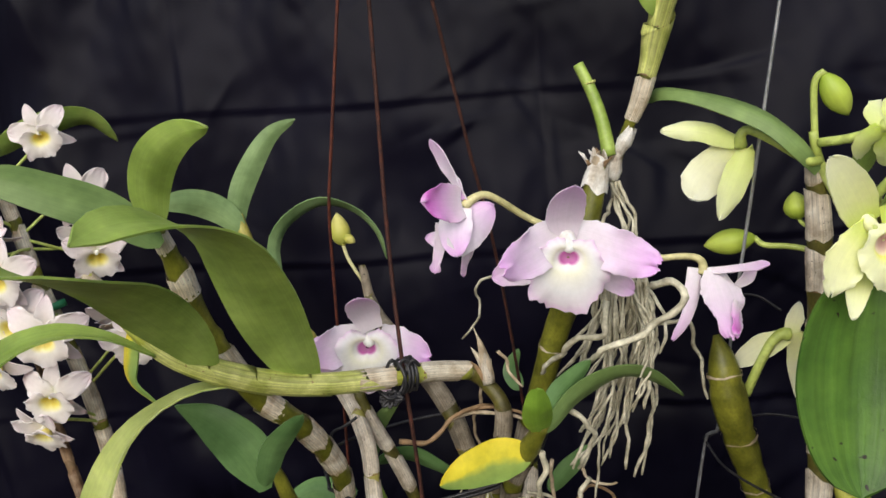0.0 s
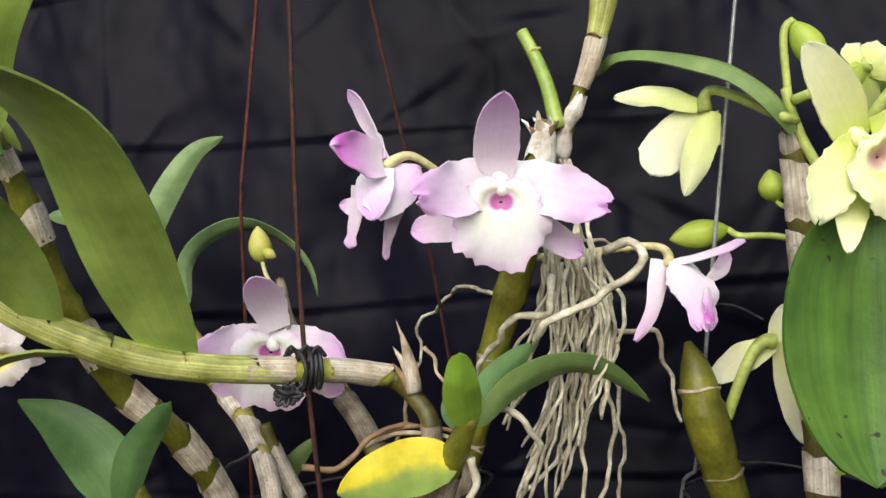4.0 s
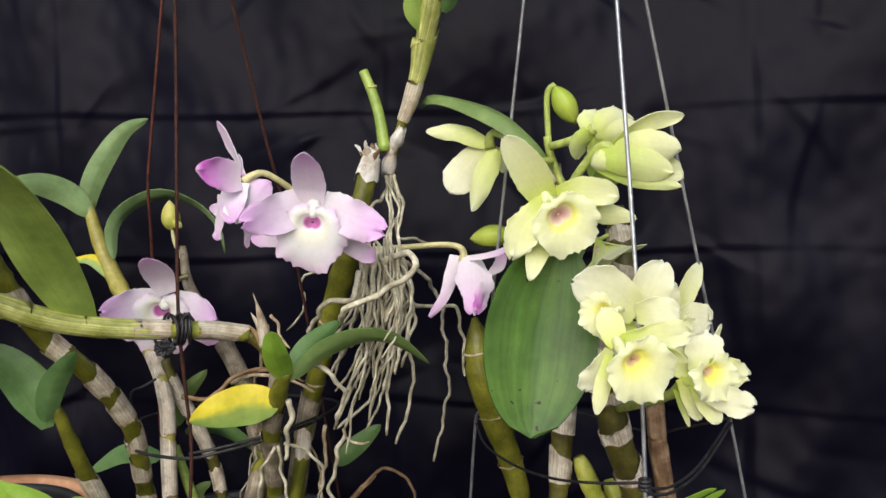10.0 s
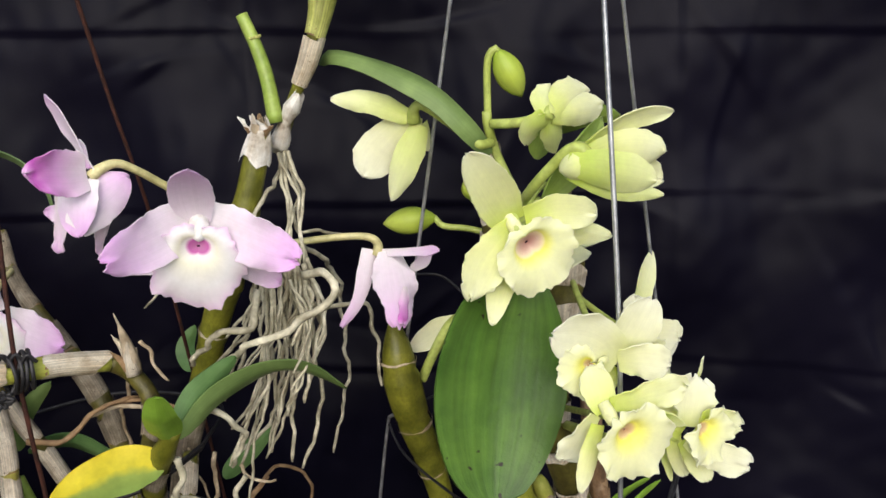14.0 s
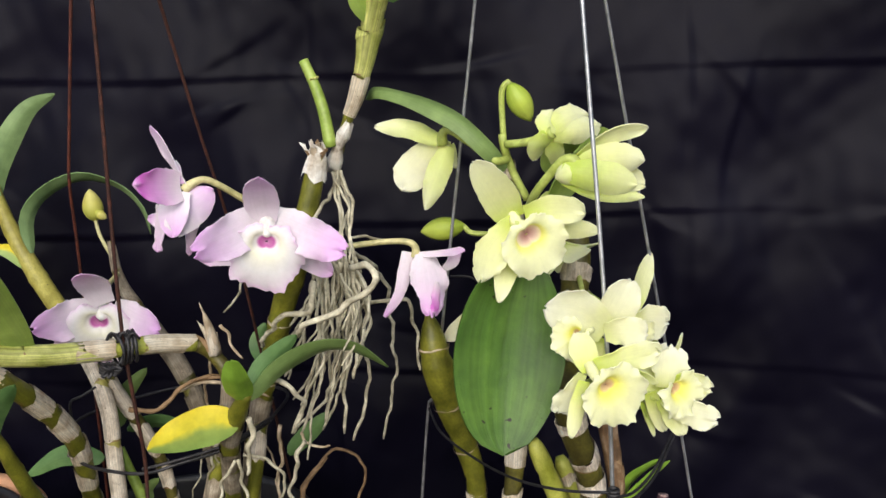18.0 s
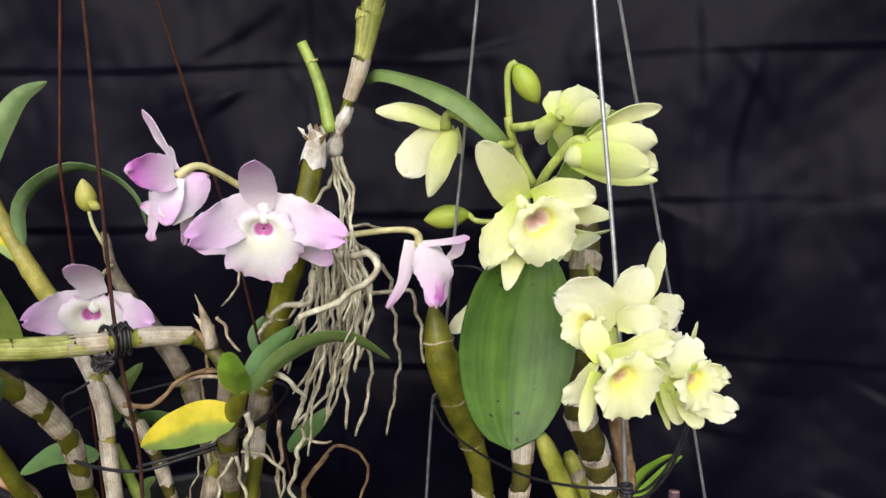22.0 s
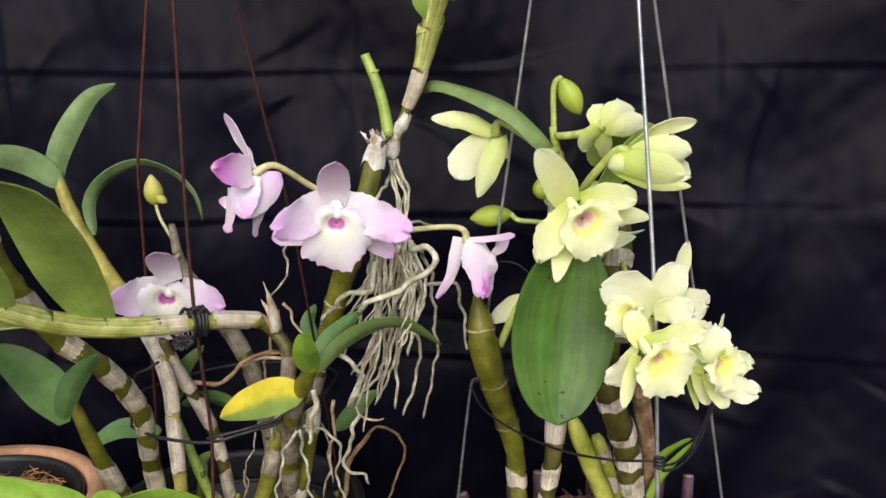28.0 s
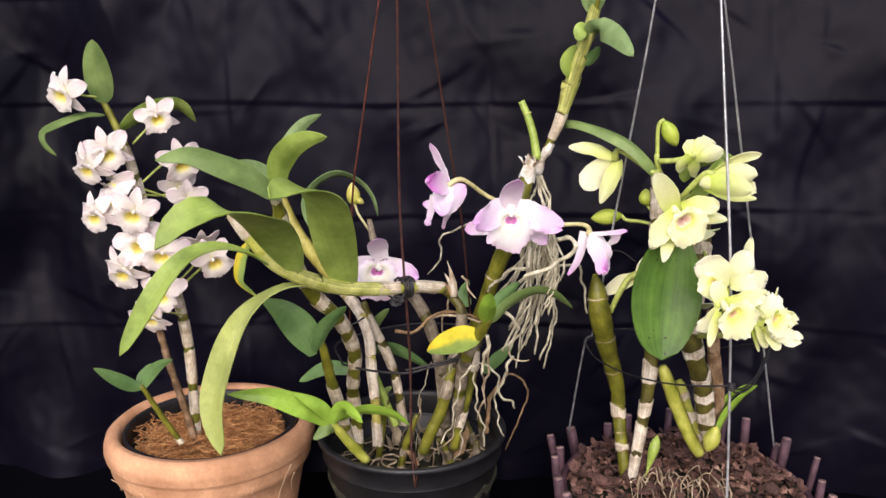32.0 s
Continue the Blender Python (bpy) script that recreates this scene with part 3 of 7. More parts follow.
def lip_grid(c, f, u, size, low=0.9, wide=0.6, high=0.4, depth=0.3, recurve=0.15, ruffle=0.05, tilt=0.25, mouth=0.14, seed=0, n=19, m=71, reach=140, fall=0.0):
    """A funnel-shaped lip that opens along f below the column: longest at its foot, open above, with a ruffled edge."""
    rng = random.Random(seed)
    ph, ph2, ph3 = (rng.uniform(0, 6.28) for _ in range(3))
    f, u = unit(f), unit(u)
    ax, up = f * math.cos(tilt) - u * math.sin(tilt), u * math.cos(tilt) + f * math.sin(tilt)
    side = np.cross(ax, up)
    grid = np.zeros((n, m, 3))
    c = np.array(c, float) - u * size * mouth * 0.6
    for i in range(n):
        s = i / (n - 1)
        for j in range(m):
            a = radians(reach) * (2 * j / (m - 1) - 1)
            q = abs(math.degrees(a))
            far = low + (wide - low) * min(1, q / 90) ** 1.6 if q < 90 else wide + (high - wide) * (q - 90) / (reach - 90)
            far *= 1 + s ** 5 * (0.05 * math.sin(6.3 * a + ph) + 0.05 * math.sin(14.7 * a + ph2) * math.sin(2.3 * a + ph) + 0.035 * math.sin(31 * a + ph3) * math.sin(3.7 * a + ph2) - 0.07 * max(0.0, math.sin(11 * a + ph)) ** 8 * (0.5 + 0.5 * math.sin(4.1 * a + ph3)))
            r = mouth * (0.72 + 0.55 * abs(math.sin(a))) * (0.12 + 0.88 * min(1.0, s / 0.2) ** 0.6) + (far - mouth) * max(0.0, (s - 0.12) / 0.88) ** 1.6
            d = depth * (1 - (1 - s) ** 2.2) - recurve * s ** 3 * (0.5 + 0.5 * math.cos(a))
            d -= fall * depth * s * (abs(a) / radians(reach)) ** 2
            rf = ruffle * s ** 8 * (math.sin(5.3 * a + ph3) + 0.8 * math.sin(12.1 * a + ph) * math.sin(2.1 * a + ph3) + 0.35 * math.sin(27 * a + ph2) * math.sin(3.3 * a + ph))
            grid[i, j] = c + size * (ax * (d + rf) + (-up * math.cos(a) + side * math.sin(a)) * r)
    return grid


STYLES = {
    "white": dict(petal=WHITE_PETAL, sepal=WHITE_PETAL, lip=WHITE_LIP, column=COLUMN_WHITE, cap=COLUMN_WHITE, stalk=STALK_GREEN, pw=0.68, sw=0.48, pr=0.06, ps=1.08, sb=0.60,
                  funnel=dict(low=0.66, wide=0.58, high=0.42, depth=0.36, recurve=0.06, ruffle=0.035, tilt=0.2, mouth=0.16, reach=165)),
    "whitecream": dict(petal=WHITE_CREAM, sepal=WHITE_CREAM, lip=CREAM_LIP, column=COLUMN_WHITE, cap=COLUMN_WHITE, stalk=STALK_GREEN, pw=0.88, sw=0.56, pr=0.028,
                       funnel=dict(low=0.62, wide=0.50, high=0.36, depth=0.36, recurve=0.10, ruffle=0.04, tilt=0.2, mouth=0.16)),
    "green": dict(petal=CREAM_PETAL, sepal=GREEN_PETAL, lip=CREAM_LIP, column=COLUMN_GREEN, cap=COLUMN_GREEN, stalk=STALK_GREEN, pw=0.60, sw=0.46, pr=0.03,
                  funnel=dict(low=0.6, wide=0.4, high=0.3, depth=0.6, recurve=0.05, ruffle=0.03, tilt=0.0, mouth=0.14)),
}


def flower(plant, kind, c, f, up, size, stalk=(), seed=0, spread=0.12, label="", angles=(62, 132), tilt=None, lipscale=1.0, curl=1.0, stalk_r=0.0011, scales=None):
    """An orchid flower at c that faces f. up: towards its dorsal sepal. size: length of a petal.
    spread: how far the segments lean forward (minus: back). angles: of petals and lower sepals from up."""
    st = STYLES[kind]
    c, f = np.array(c, float), unit(f)
    up = unit(np.array(up, float) - f * (np.array(up, float) @ f))
    right = np.cross(up, f)
    sc = scales or {}

    def away(deg, side, lean=None):
        w = radians(deg)
        d = up * math.cos(w) + side * right * math.sin(w)
        return unit(d + f * (spread if lean is None else lean))

    col = Geo()
    tube(col, [c - f * size * 0.10, c + f * size * 0.10, c + f * size * 0.26 + up * size * 0.02], [size * 0.05, size * 0.065, size * 0.05], 9)
    centre = part("flower", col, st["column"], plant, label)
    cap = blob(Geo(), c + f * size * 0.22 + up * size * 0.02, f - 0.5 * up, size * 0.10, size * 0.055)
    part("anther_cap", cap, st["cap"], centre)
    rs = random.Random(seed)
    k = sc.get("dorsal", st.get("dorsal", 1.0))
    part("sepal", sheet(Geo(), petal_grid(c - f * size * 0.05, away(0, 1, sc.get("dorsal_lean")), f, size * 0.98 * k, size * st["sw"] * (0.5 + 0.5 * k), cup=0.10, back=0.12 * curl, ruffle=0.012, shape=st.get("ss", 0.9), blunt=st.get("sb", 0.55), seed=seed + 1), 0.0005), st["sepal"], centre)
    for side, key in ((1, "r"), (-1, "l")):
        k = sc.get("sepal_" + key, 1.0)
        part("sepal", sheet(Geo(), petal_grid(c - f * size * 0.06, away(angles[1 if len(angles) == 2 else (2 if side > 0 else 3)] + rs.uniform(-5, 5), side), f, size * 0.98 * k, size * st["sw"] * 0.95, cup=0.10, back=0.2 * curl, ruffle=0.015, shape=0.8, blunt=0.6, seed=seed + 2 + side), 0.0005), st["sepal"], centre)
        k = sc.get("petal_" + key, 1.0)
        part("petal", sheet(Geo(), petal_grid(c + f * size * 0.01, away(angles[0 if len(angles) == 2 or side > 0 else 1] + rs.uniform(-5, 5), side), f, size * k, size * st["pw"] * (0.4 + 0.6 * k), cup=0.05, back=0.22 * curl, ruffle=st.get("pr", 0.03), shape=st.get("ps", 1.15), blunt=0.48, seed=seed + 5 + side), 0.0005), st["petal"], centre)
    if lipscale > 0:
        fun = {k: v * (lipscale if k in ("low", "wide", "high", "depth", "ruffle") else 1) for k, v in st["funnel"].items()}
        if tilt is not None:
            fun["tilt"] = tilt
        part("lip", sheet(Geo(), lip_grid(c + f * size * 0.05, f, up, size, seed=seed + 9, **fun), 0.0005), st["lip"], centre)
    if len(stalk):
        path = spline([tuple(c - f * size * 0.04), *stalk], 6 + 5 * len(stalk))
        rr = stalk_r * (1 + 0.35 * np.exp(-(np.linspace(0, 1, len(path)) / 0.18) ** 2))
        part("flower_stalk", tube(Geo(), path, rr, 8), st["stalk"], centre)
    return centre


def blade(owner, name, spine, widths, material, face=(0, -1, 0), cup=.06, ruffle=.035, fray=.018, seed=0, n=24, m=17, thick=.0005, label=""):
    """A petal along spine. widths: (share of its length, width) pairs; between them the outline bulges and it ends round.
    face: the way its inner side looks. cup: its sides bend towards face."""
    rng = random.Random(seed)
    ph = [rng.uniform(0, 6.28) for _ in range(6)]
    q = np.linspace(0, 1, n)
    s = 1 - (1 - q) ** 1.5
    fine = spline(spine, 80)
    c = np.stack([np.interp(s, np.linspace(0, 1, 80), fine[:, k]) for k in range(3)], 1)
    w = np.sqrt(np.maximum(np.interp(s, [a for a, _ in widths], [b * b for _, b in widths]), 1e-8))
    tang = np.gradient(fine, axis=0)
    size = max(b for _, b in widths)
    grid = np.zeros((n, m, 3))
    for i in range(n):
        t = unit([np.interp(s[i], np.linspace(0, 1, 80), tang[:, k]) for k in range(3)])
        side = unit(np.cross(t, face))
        up = np.cross(side, t)
        for j in range(m):
            v = 2 * j / (m - 1) - 1
            k = 3 * (v > 0)
            edge = max(abs(v) ** 3, .8 * s[i] ** 6)
            wave = math.sin(9 * s[i] + 2.2 * v + ph[k]) + .6 * math.sin(17 * s[i] - 3 * v + ph[k + 1])
            torn = 1 + fray * abs(v) * (math.sin(15 * s[i] + ph[k]) + .8 * math.sin(33 * s[i] + ph[k + 1]) + .7 * math.sin(61 * s[i] + ph[k + 2]))
            tip = fray * size * s[i] ** 5 * (1.2 * math.sin(5 * v + ph[0]) + .9 * math.sin(13 * v + ph[1]))
            grid[i, j] = c[i] + side * (v * w[i] * torn / 2) + up * (cup * w[i] * v * v + ruffle * size * edge * wave * min(1, s[i] * 3)) + t * tip
    return part(name, sheet(Geo(), grid, thick), material, owner, label)


def bloom(plant, label, segments, column=None, lip=None, stalk=(), stalk_r=.0014, stalk_material=STALK_GREEN, seed=0, column_material=COLUMN_WHITE):
    """An orchid flower whose segments are set one by one: (name, spine, widths, material, options of blade).
    column: place, facing, up and size. lip: place, facing, up, size, options of lip_grid and material."""
    path = spline(stalk, 6 + 5 * len(stalk))
    rr = stalk_r * (1 + .45 * np.exp(-(np.linspace(0, 1, len(path)) / .12) ** 2))
    centre = part("flower", tube(Geo(), path, rr, 9), stalk_material, plant, label)
    for k, (name, spine, widths, material, options) in enumerate(segments):
        blade(centre, name, spine, widths, material, seed=seed + 7 * k, **options)
    if lip:
        c, f, up, size, options, material = lip
        part("lip", sheet(Geo(), lip_grid(c, f, up, size, seed=seed + 90, **options), .0005), material, centre)
    if column:
        c, f, up, r = A(column[0]), unit(column[1]), unit(column[2]), column[3]
        ax = unit(f - .35 * up)
        col = part("column", tube(Geo(), [c - ax * r * .5 + up * r * .1, c - ax * r * .1, c + ax * r * .15, c + ax * r * .3], [r * .20, r * .24, r * .21, r * .08], 12), column_material, centre)
        part("anther_cap", blob(Geo(), c + ax * r * .12 + up * r * .20, ax - .7 * up, .0034, .0012), COLUMN_GREEN, col)
    return centre


def bud(plant, base, axis, length, radius, material, stalk=(), stalk_material=STALK_GREEN, shape=0.45, r=0.0011, label=""):
    b = part("bud", blob(Geo(), base, axis, length, radius, 12, 12, shape), material, plant, label)
    if len(stalk):
        part("bud_stalk", tube(Geo(), spline([tuple(base + unit(axis) * length * 0.05), *stalk], 6 + 5 * len(stalk)), r, 8), stalk_material, b)
    return b


def wire(owner, pts, r, material, name="wire", n=40, seg=7, shake=0.0, seed=0, label=""):
    p = spline(pts, n)
    rng = random.Random(seed)
    if shake:
        for q in p[1:-1]:
            q += np.array([rng.uniform(-shake, shake) for _ in range(3)])
    return part(name, tube(Geo(), p, r, seg), material, owner, label)


# ---- backdrop and table ----
def cloth_relief(x, z):
    """Creases of the folded cloth and soft wrinkles, as depth."""
    d = np.zeros_like(x)

    def patchy(a, b, k):
        return 0.55 + 0.45 * np.sin(a * x + b * z + k) * np.sin(0.37 * a * x - b * z + 2 * k)

    for z0, deep in ((0.397, 0.0016), (0.289, 0.0019), (0.508, 0.0016), (0.172, 0.0016)):
        zz = z - z0 - 0.003 * np.sin(6 * x + z0 * 40) - 0.0015 * np.sin(23 * x)
        d += deep * patchy(11, 3, z0 * 50) * np.tanh(zz / 0.0025) * np.exp(-np.abs(zz) / 0.005)
    for x0, deep in ((0.073, 0.0013), (0.336, 0.0013), (-0.19, 0.0013), (0.60, 0.0013), (-0.45, 0.0013)):
        xx = x - x0 - 0.003 * np.sin(7 * z + x0 * 30)
        d += deep * patchy(3, 13, x0 * 50) * np.tanh(xx / 0.0025) * np.exp(-np.abs(xx) / 0.005)
    rng = np.random.RandomState(4)
    for k in range(90):
        a = rng.uniform(0, 3.14) if k % 3 else rng.choice([0.1, 1.45, 1.7])
        px, pz, length, wide = rng.uniform(-0.8, 0.9), rng.uniform(0.0, 0.8), rng.uniform(0.012, 0.04), rng.uniform(0.0025, 0.007)
        u = (x - px) * math.cos(a) + (z - pz) * math.sin(a)
        v = -(x - px) * math.sin(a) + (z - pz) * math.cos(a)
        d += rng.uniform(-1, 1) * 0.0007 * np.exp(-(u / length) ** 2) * np.exp(-((v - rng.uniform(-0.5, 0.5) * u * u) / wide) ** 2)
    for k in range(220):
        a, px, pz = rng.uniform(0, 3.14), rng.uniform(-0.55, 0.65), rng.uniform(0.0, 0.7)
        length, wide = rng.uniform(0.012, 0.05), rng.uniform(0.0022, 0.005)
        u = (x - px) * math.cos(a) + (z - pz) * math.sin(a)
        v = -(x - px) * math.sin(a) + (z - pz) * math.cos(a) - rng.uniform(-2.5, 2.5) * u * u
        d += rng.uniform(-1, 1) * 0.0017 * np.exp(-(u / length) ** 2) * np.tanh(v / wide) * np.exp(-np.abs(v) / (3 * wide))
    for k in range(26):
        fx, fz = rng.uniform(-70, 70), rng.uniform(-55, 55)
        d += 0.065 / (25 + abs(fx) + abs(fz)) * np.sin(fx * x + fz * z + rng.uniform(0, 6.28))
    for k in range(44):
        w, q = rng.uniform(0, 6.28), rng.uniform(110, 420)
        d += 0.017 / q * patchy(9, 14, k) * np.sin(q * (math.cos(w) * x + 0.7 * math.sin(w) * z) + rng.uniform(0, 6.28))
    left = np.clip((-x - 0.15) / 0.4, 0, 1)
    d += left * 0.012 * np.sin(26 * x + 5 * z) + left * 0.006 * np.sin(47 * x - 9 * z + 1.0)
    return 1.8 * d


def backdrop():
    xs = np.r_[np.linspace(-1.1, -0.56, 40), np.linspace(-0.55, 0.66, 520), np.linspace(0.67, 1.2, 40)]
    zs = np.r_[np.linspace(-0.004, 0.70, 310), np.linspace(0.71, 1.1, 40)]
    X, Z = np.meshgrid(xs, zs, indexing="ij")
    lean = 0.12 * np.clip(Z - 0.28, 0, 1) + 0.9 * np.clip(Z - 0.40, 0, 0.12) ** 2 + 0.216 * np.clip(Z - 0.52, 0, 1)
    Y = 0.585 - 0.16 * X - 0.6 * np.clip(X - 0.26, 0, 0.3) ** 2 - 0.36 * np.clip(X - 0.56, 0, 1) - cloth_relief(X, Z) + lean * np.clip((X + 0.38) / 0.45, 0.35, 1)
    g = Geo()
    grid = np.stack([X, Y, Z], 2)
    n, m = X.shape
    g.v = [tuple(p) for p in grid.reshape(-1, 3)]
    for i in range(n - 1):
        for j in range(m - 1):
            g.f.append((i * m + j, (i + 1) * m + j, (i + 1) * m + j + 1, i * m + j + 1))
    ob = part("backdrop", g, CLOTH, None)
    s = ob.modifiers.new("thickness", "SOLIDIFY")
    s.thickness, s.offset = 0.0012, -1
    return tagged(ob, "black creased cloth hung behind the orchids", "backdrop", kind="structure")


def table():
    g = Geo()
    for sx, sy, sz in ((-1.1, -0.9, 0), (1.2, -0.9, 0), (1.2, 0.80, 0), (-1.1, 0.80, 0)):
        g.v.append((sx, sy, sz))
    for sx, sy, sz in ((-1.1, -0.9, -0.04), (1.2, -0.9, -0.04), (1.2, 0.80, -0.04), (-1.1, 0.80, -0.04)):
        g.v.append((sx, sy, sz))
    g.f = [(0, 1, 2, 3), (7, 6, 5, 4), (0, 4, 5, 1), (1, 5, 6, 2), (2, 6, 7, 3), (3, 7, 4, 0)]
    # the cloth's colour here is darkened for shade
    tagged(part("table", g, TABLE_CLOTH, None, flat=True), "flat table top covered with black cloth", "table", kind="structure")


backdrop()
table()

# ---- pots ----
CLAY_AT, DARK_AT, BASKET_AT = (-0.200, 0.462, 0.0), (-0.024, 0.435, 0.0), (0.205, 0.388, 0.0)


def clay_pot():
    pot = thing("clay_pot", CLAY_AT, "terracotta pot with a thick coiled rim, holding a black pot", "pot")
    prof = [(0.0, 0.006), (0.055, 0.006), (0.057, 0.0), (0.063, 0.0), (0.066, 0.02), (0.072, 0.055), (0.077, 0.082), (0.0795, 0.094),
            (0.083, 0.097), (0.0855, 0.103), (0.0845, 0.109), (0.0865, 0.112), (0.0888, 0.115), (0.0880, 0.1172), (0.0897, 0.1195), (0.0889, 0.1222), (0.0892, 0.1252), (0.0876, 0.1270), (0.0874, 0.1305), (0.0848, 0.1318), (0.083, 0.1342),
            (0.0808, 0.1330), (0.0785, 0.1338), (0.0755, 0.128), (0.0745, 0.118), (0.071, 0.08), (0.062, 0.03), (0.056, 0.012), (0.0, 0.012)]
    body = part("body", lathe(Geo(), prof, CLAY_AT, 72, 0.006, random.Random(3)), CLAY, pot)
    rng = random.Random(8)
    for k in range(9):
        a = radians(-150 + k * 16 + rng.uniform(-4, 4))
        z0, z1 = rng.uniform(0.06, 0.09), rng.uniform(0.095, 0.112)
        pts = []
        for s in (0, 0.5, 1):
            z = z0 + (z1 - z0) * s
            r = 0.0735 + (z - 0.055) * 0.19 + (0.0045 if z > 0.096 else 0.0) + 0.0006
            b = a + 0.10 * s * (1 if k % 2 else -1)
            pts.append((CLAY_AT[0] + r * math.cos(b), CLAY_AT[1] + r * math.sin(b), z))
        part("scratch", tube(Geo(), spline(pts, 9), 0.0004, 5), CLAY_EDGE, body)


def black_pot(name, at, rim_r, rim_z, base_r, base_z, label, lip=0.003):
    pot = thing(name, (at[0], at[1], base_z), label, "pot")
    prof = [(0.0, base_z + 0.002), (base_r - 0.006, base_z + 0.002), (base_r - 0.004, base_z), (base_r, base_z), (base_r + 0.3 * (rim_r - base_r), base_z + 0.35 * (rim_z - base_z)),
            (rim_r - 0.004, rim_z - 0.022), (rim_r - 0.001, rim_z - 0.020), (rim_r - 0.0005, rim_z - 0.005), (rim_r + lip, rim_z - 0.004), (rim_r + lip, rim_z - 0.001),
            (rim_r + lip - 0.001, rim_z), (rim_r - 0.0015, rim_z), (rim_r - 0.0025, rim_z - 0.004), (rim_r - 0.006, rim_z - 0.024), (base_r - 0.002, base_z + 0.005), (0.0, base_z + 0.005)]
    part("body", lathe(Geo(), prof[:7] + prof[13:], (at[0], at[1], 0), 64), BLACK_PLASTIC, pot)
    part("rim", lathe(Geo(), [(prof[6][0] - 0.0005, prof[6][1] - 0.0005)] + prof[7:13] + [(prof[12][0], prof[6][1])], (at[0], at[1], 0), 64), BLACK_PLASTIC, pot)
    return pot


def bed(name, at, r, z, material, label, category, rough, kind="stuff", seed=1):
    """A rough mounded filling of a pot."""
    g = Geo()
    rng = random.Random(seed)
    rings, n = 16, 48
    for i in range(rings + 1):
        for k in range(n):
            rr, w = r * i / rings, 2 * math.pi * k / n
            x, y = at[0] + rr * math.cos(w), at[1] + rr * math.sin(w)
            h = rough * (noise.noise((x * 70, y * 70, seed)) + 0.6 * noise.noise((x * 190, y * 190, seed + 3)))
            g.v.append((x, y, z + h + 0.006 * (1 - (i / rings) ** 2)))
    for i in range(rings):
        for k in range(n):
            k2 = (k + 1) % n
            g.face((i * n + k, i * n + k2, (i + 1) * n + k2, (i + 1) * n + k), [(0, 0)] * 4)
    low = len(g.v)
    for k in range(n):
        w = 2 * math.pi * k / n
        g.v.append((at[0] + r * 0.82 * math.cos(w), at[1] + r * 0.82 * math.sin(w), z - 0.03))
    for k in range(n):
        k2 = (k + 1) % n
        g.face((rings * n + k, rings * n + k2, low + k2, low + k), [(0, 0)] * 4)
    ob = part(name, g, material, None, kind=kind)
    return tagged(ob, label, category)


def strands(name, at, r, z, count, length, thick, material, label, category, seed=2, lift=0.006, rough=0.0):
    """Many curled fibres lying on a filling, in one mesh."""
    g = Geo()
    rng = random.Random(seed)
    for _ in range(count):
        w, q = rng.uniform(0, 6.283), r * math.sqrt(rng.random())
        p = A([at[0] + q * math.cos(w), at[1] + q * math.sin(w), z + rng.uniform(0, lift) + 0.006 * (1 - (q / r) ** 2)])
        p[2] += rough * noise.noise((p[0] * 70, p[1] * 70, 1))
        a, bend = rng.uniform(0, 6.283), rng.uniform(-1, 1) * 4.5
        path = [p]
        for s in range(6):
            a += bend / 6 + rng.uniform(-0.4, 0.4)
            p = p + A([math.cos(a), math.sin(a), rng.uniform(-0.35, 0.35)]) * length / 6
            if math.hypot(p[0] - at[0], p[1] - at[1]) > r:
                break
            path.append(p)
        if len(path) > 2:
            tube(g, path, thick * rng.uniform(0.6, 1.3), 4, caps=False)
    return tagged(part(name, g, material, None, kind="stuff"), label, category)


def chip_meshes(count, seed):
    rng = random.Random(seed)
    out = []
    for _ in range(count):
        bm = bmesh.new()
        bmesh.ops.create_icosphere(bm, subdivisions=1, radius=1.0)
        sx, sy, sz = rng.uniform(0.6, 1.2), rng.uniform(0.5, 0.9), rng.uniform(0.13, 0.3)
        for v in bm.verts:
            v.co = Vector((v.co.x * sx, v.co.y * sy, v.co.z * sz)) * rng.uniform(0.75, 1.2)
        me = bpy.data.meshes.new("bark_chip")
        bm.to_mesh(me)
        bm.free()
        me.materials.append(BARK)
        out.append(me)
    return out


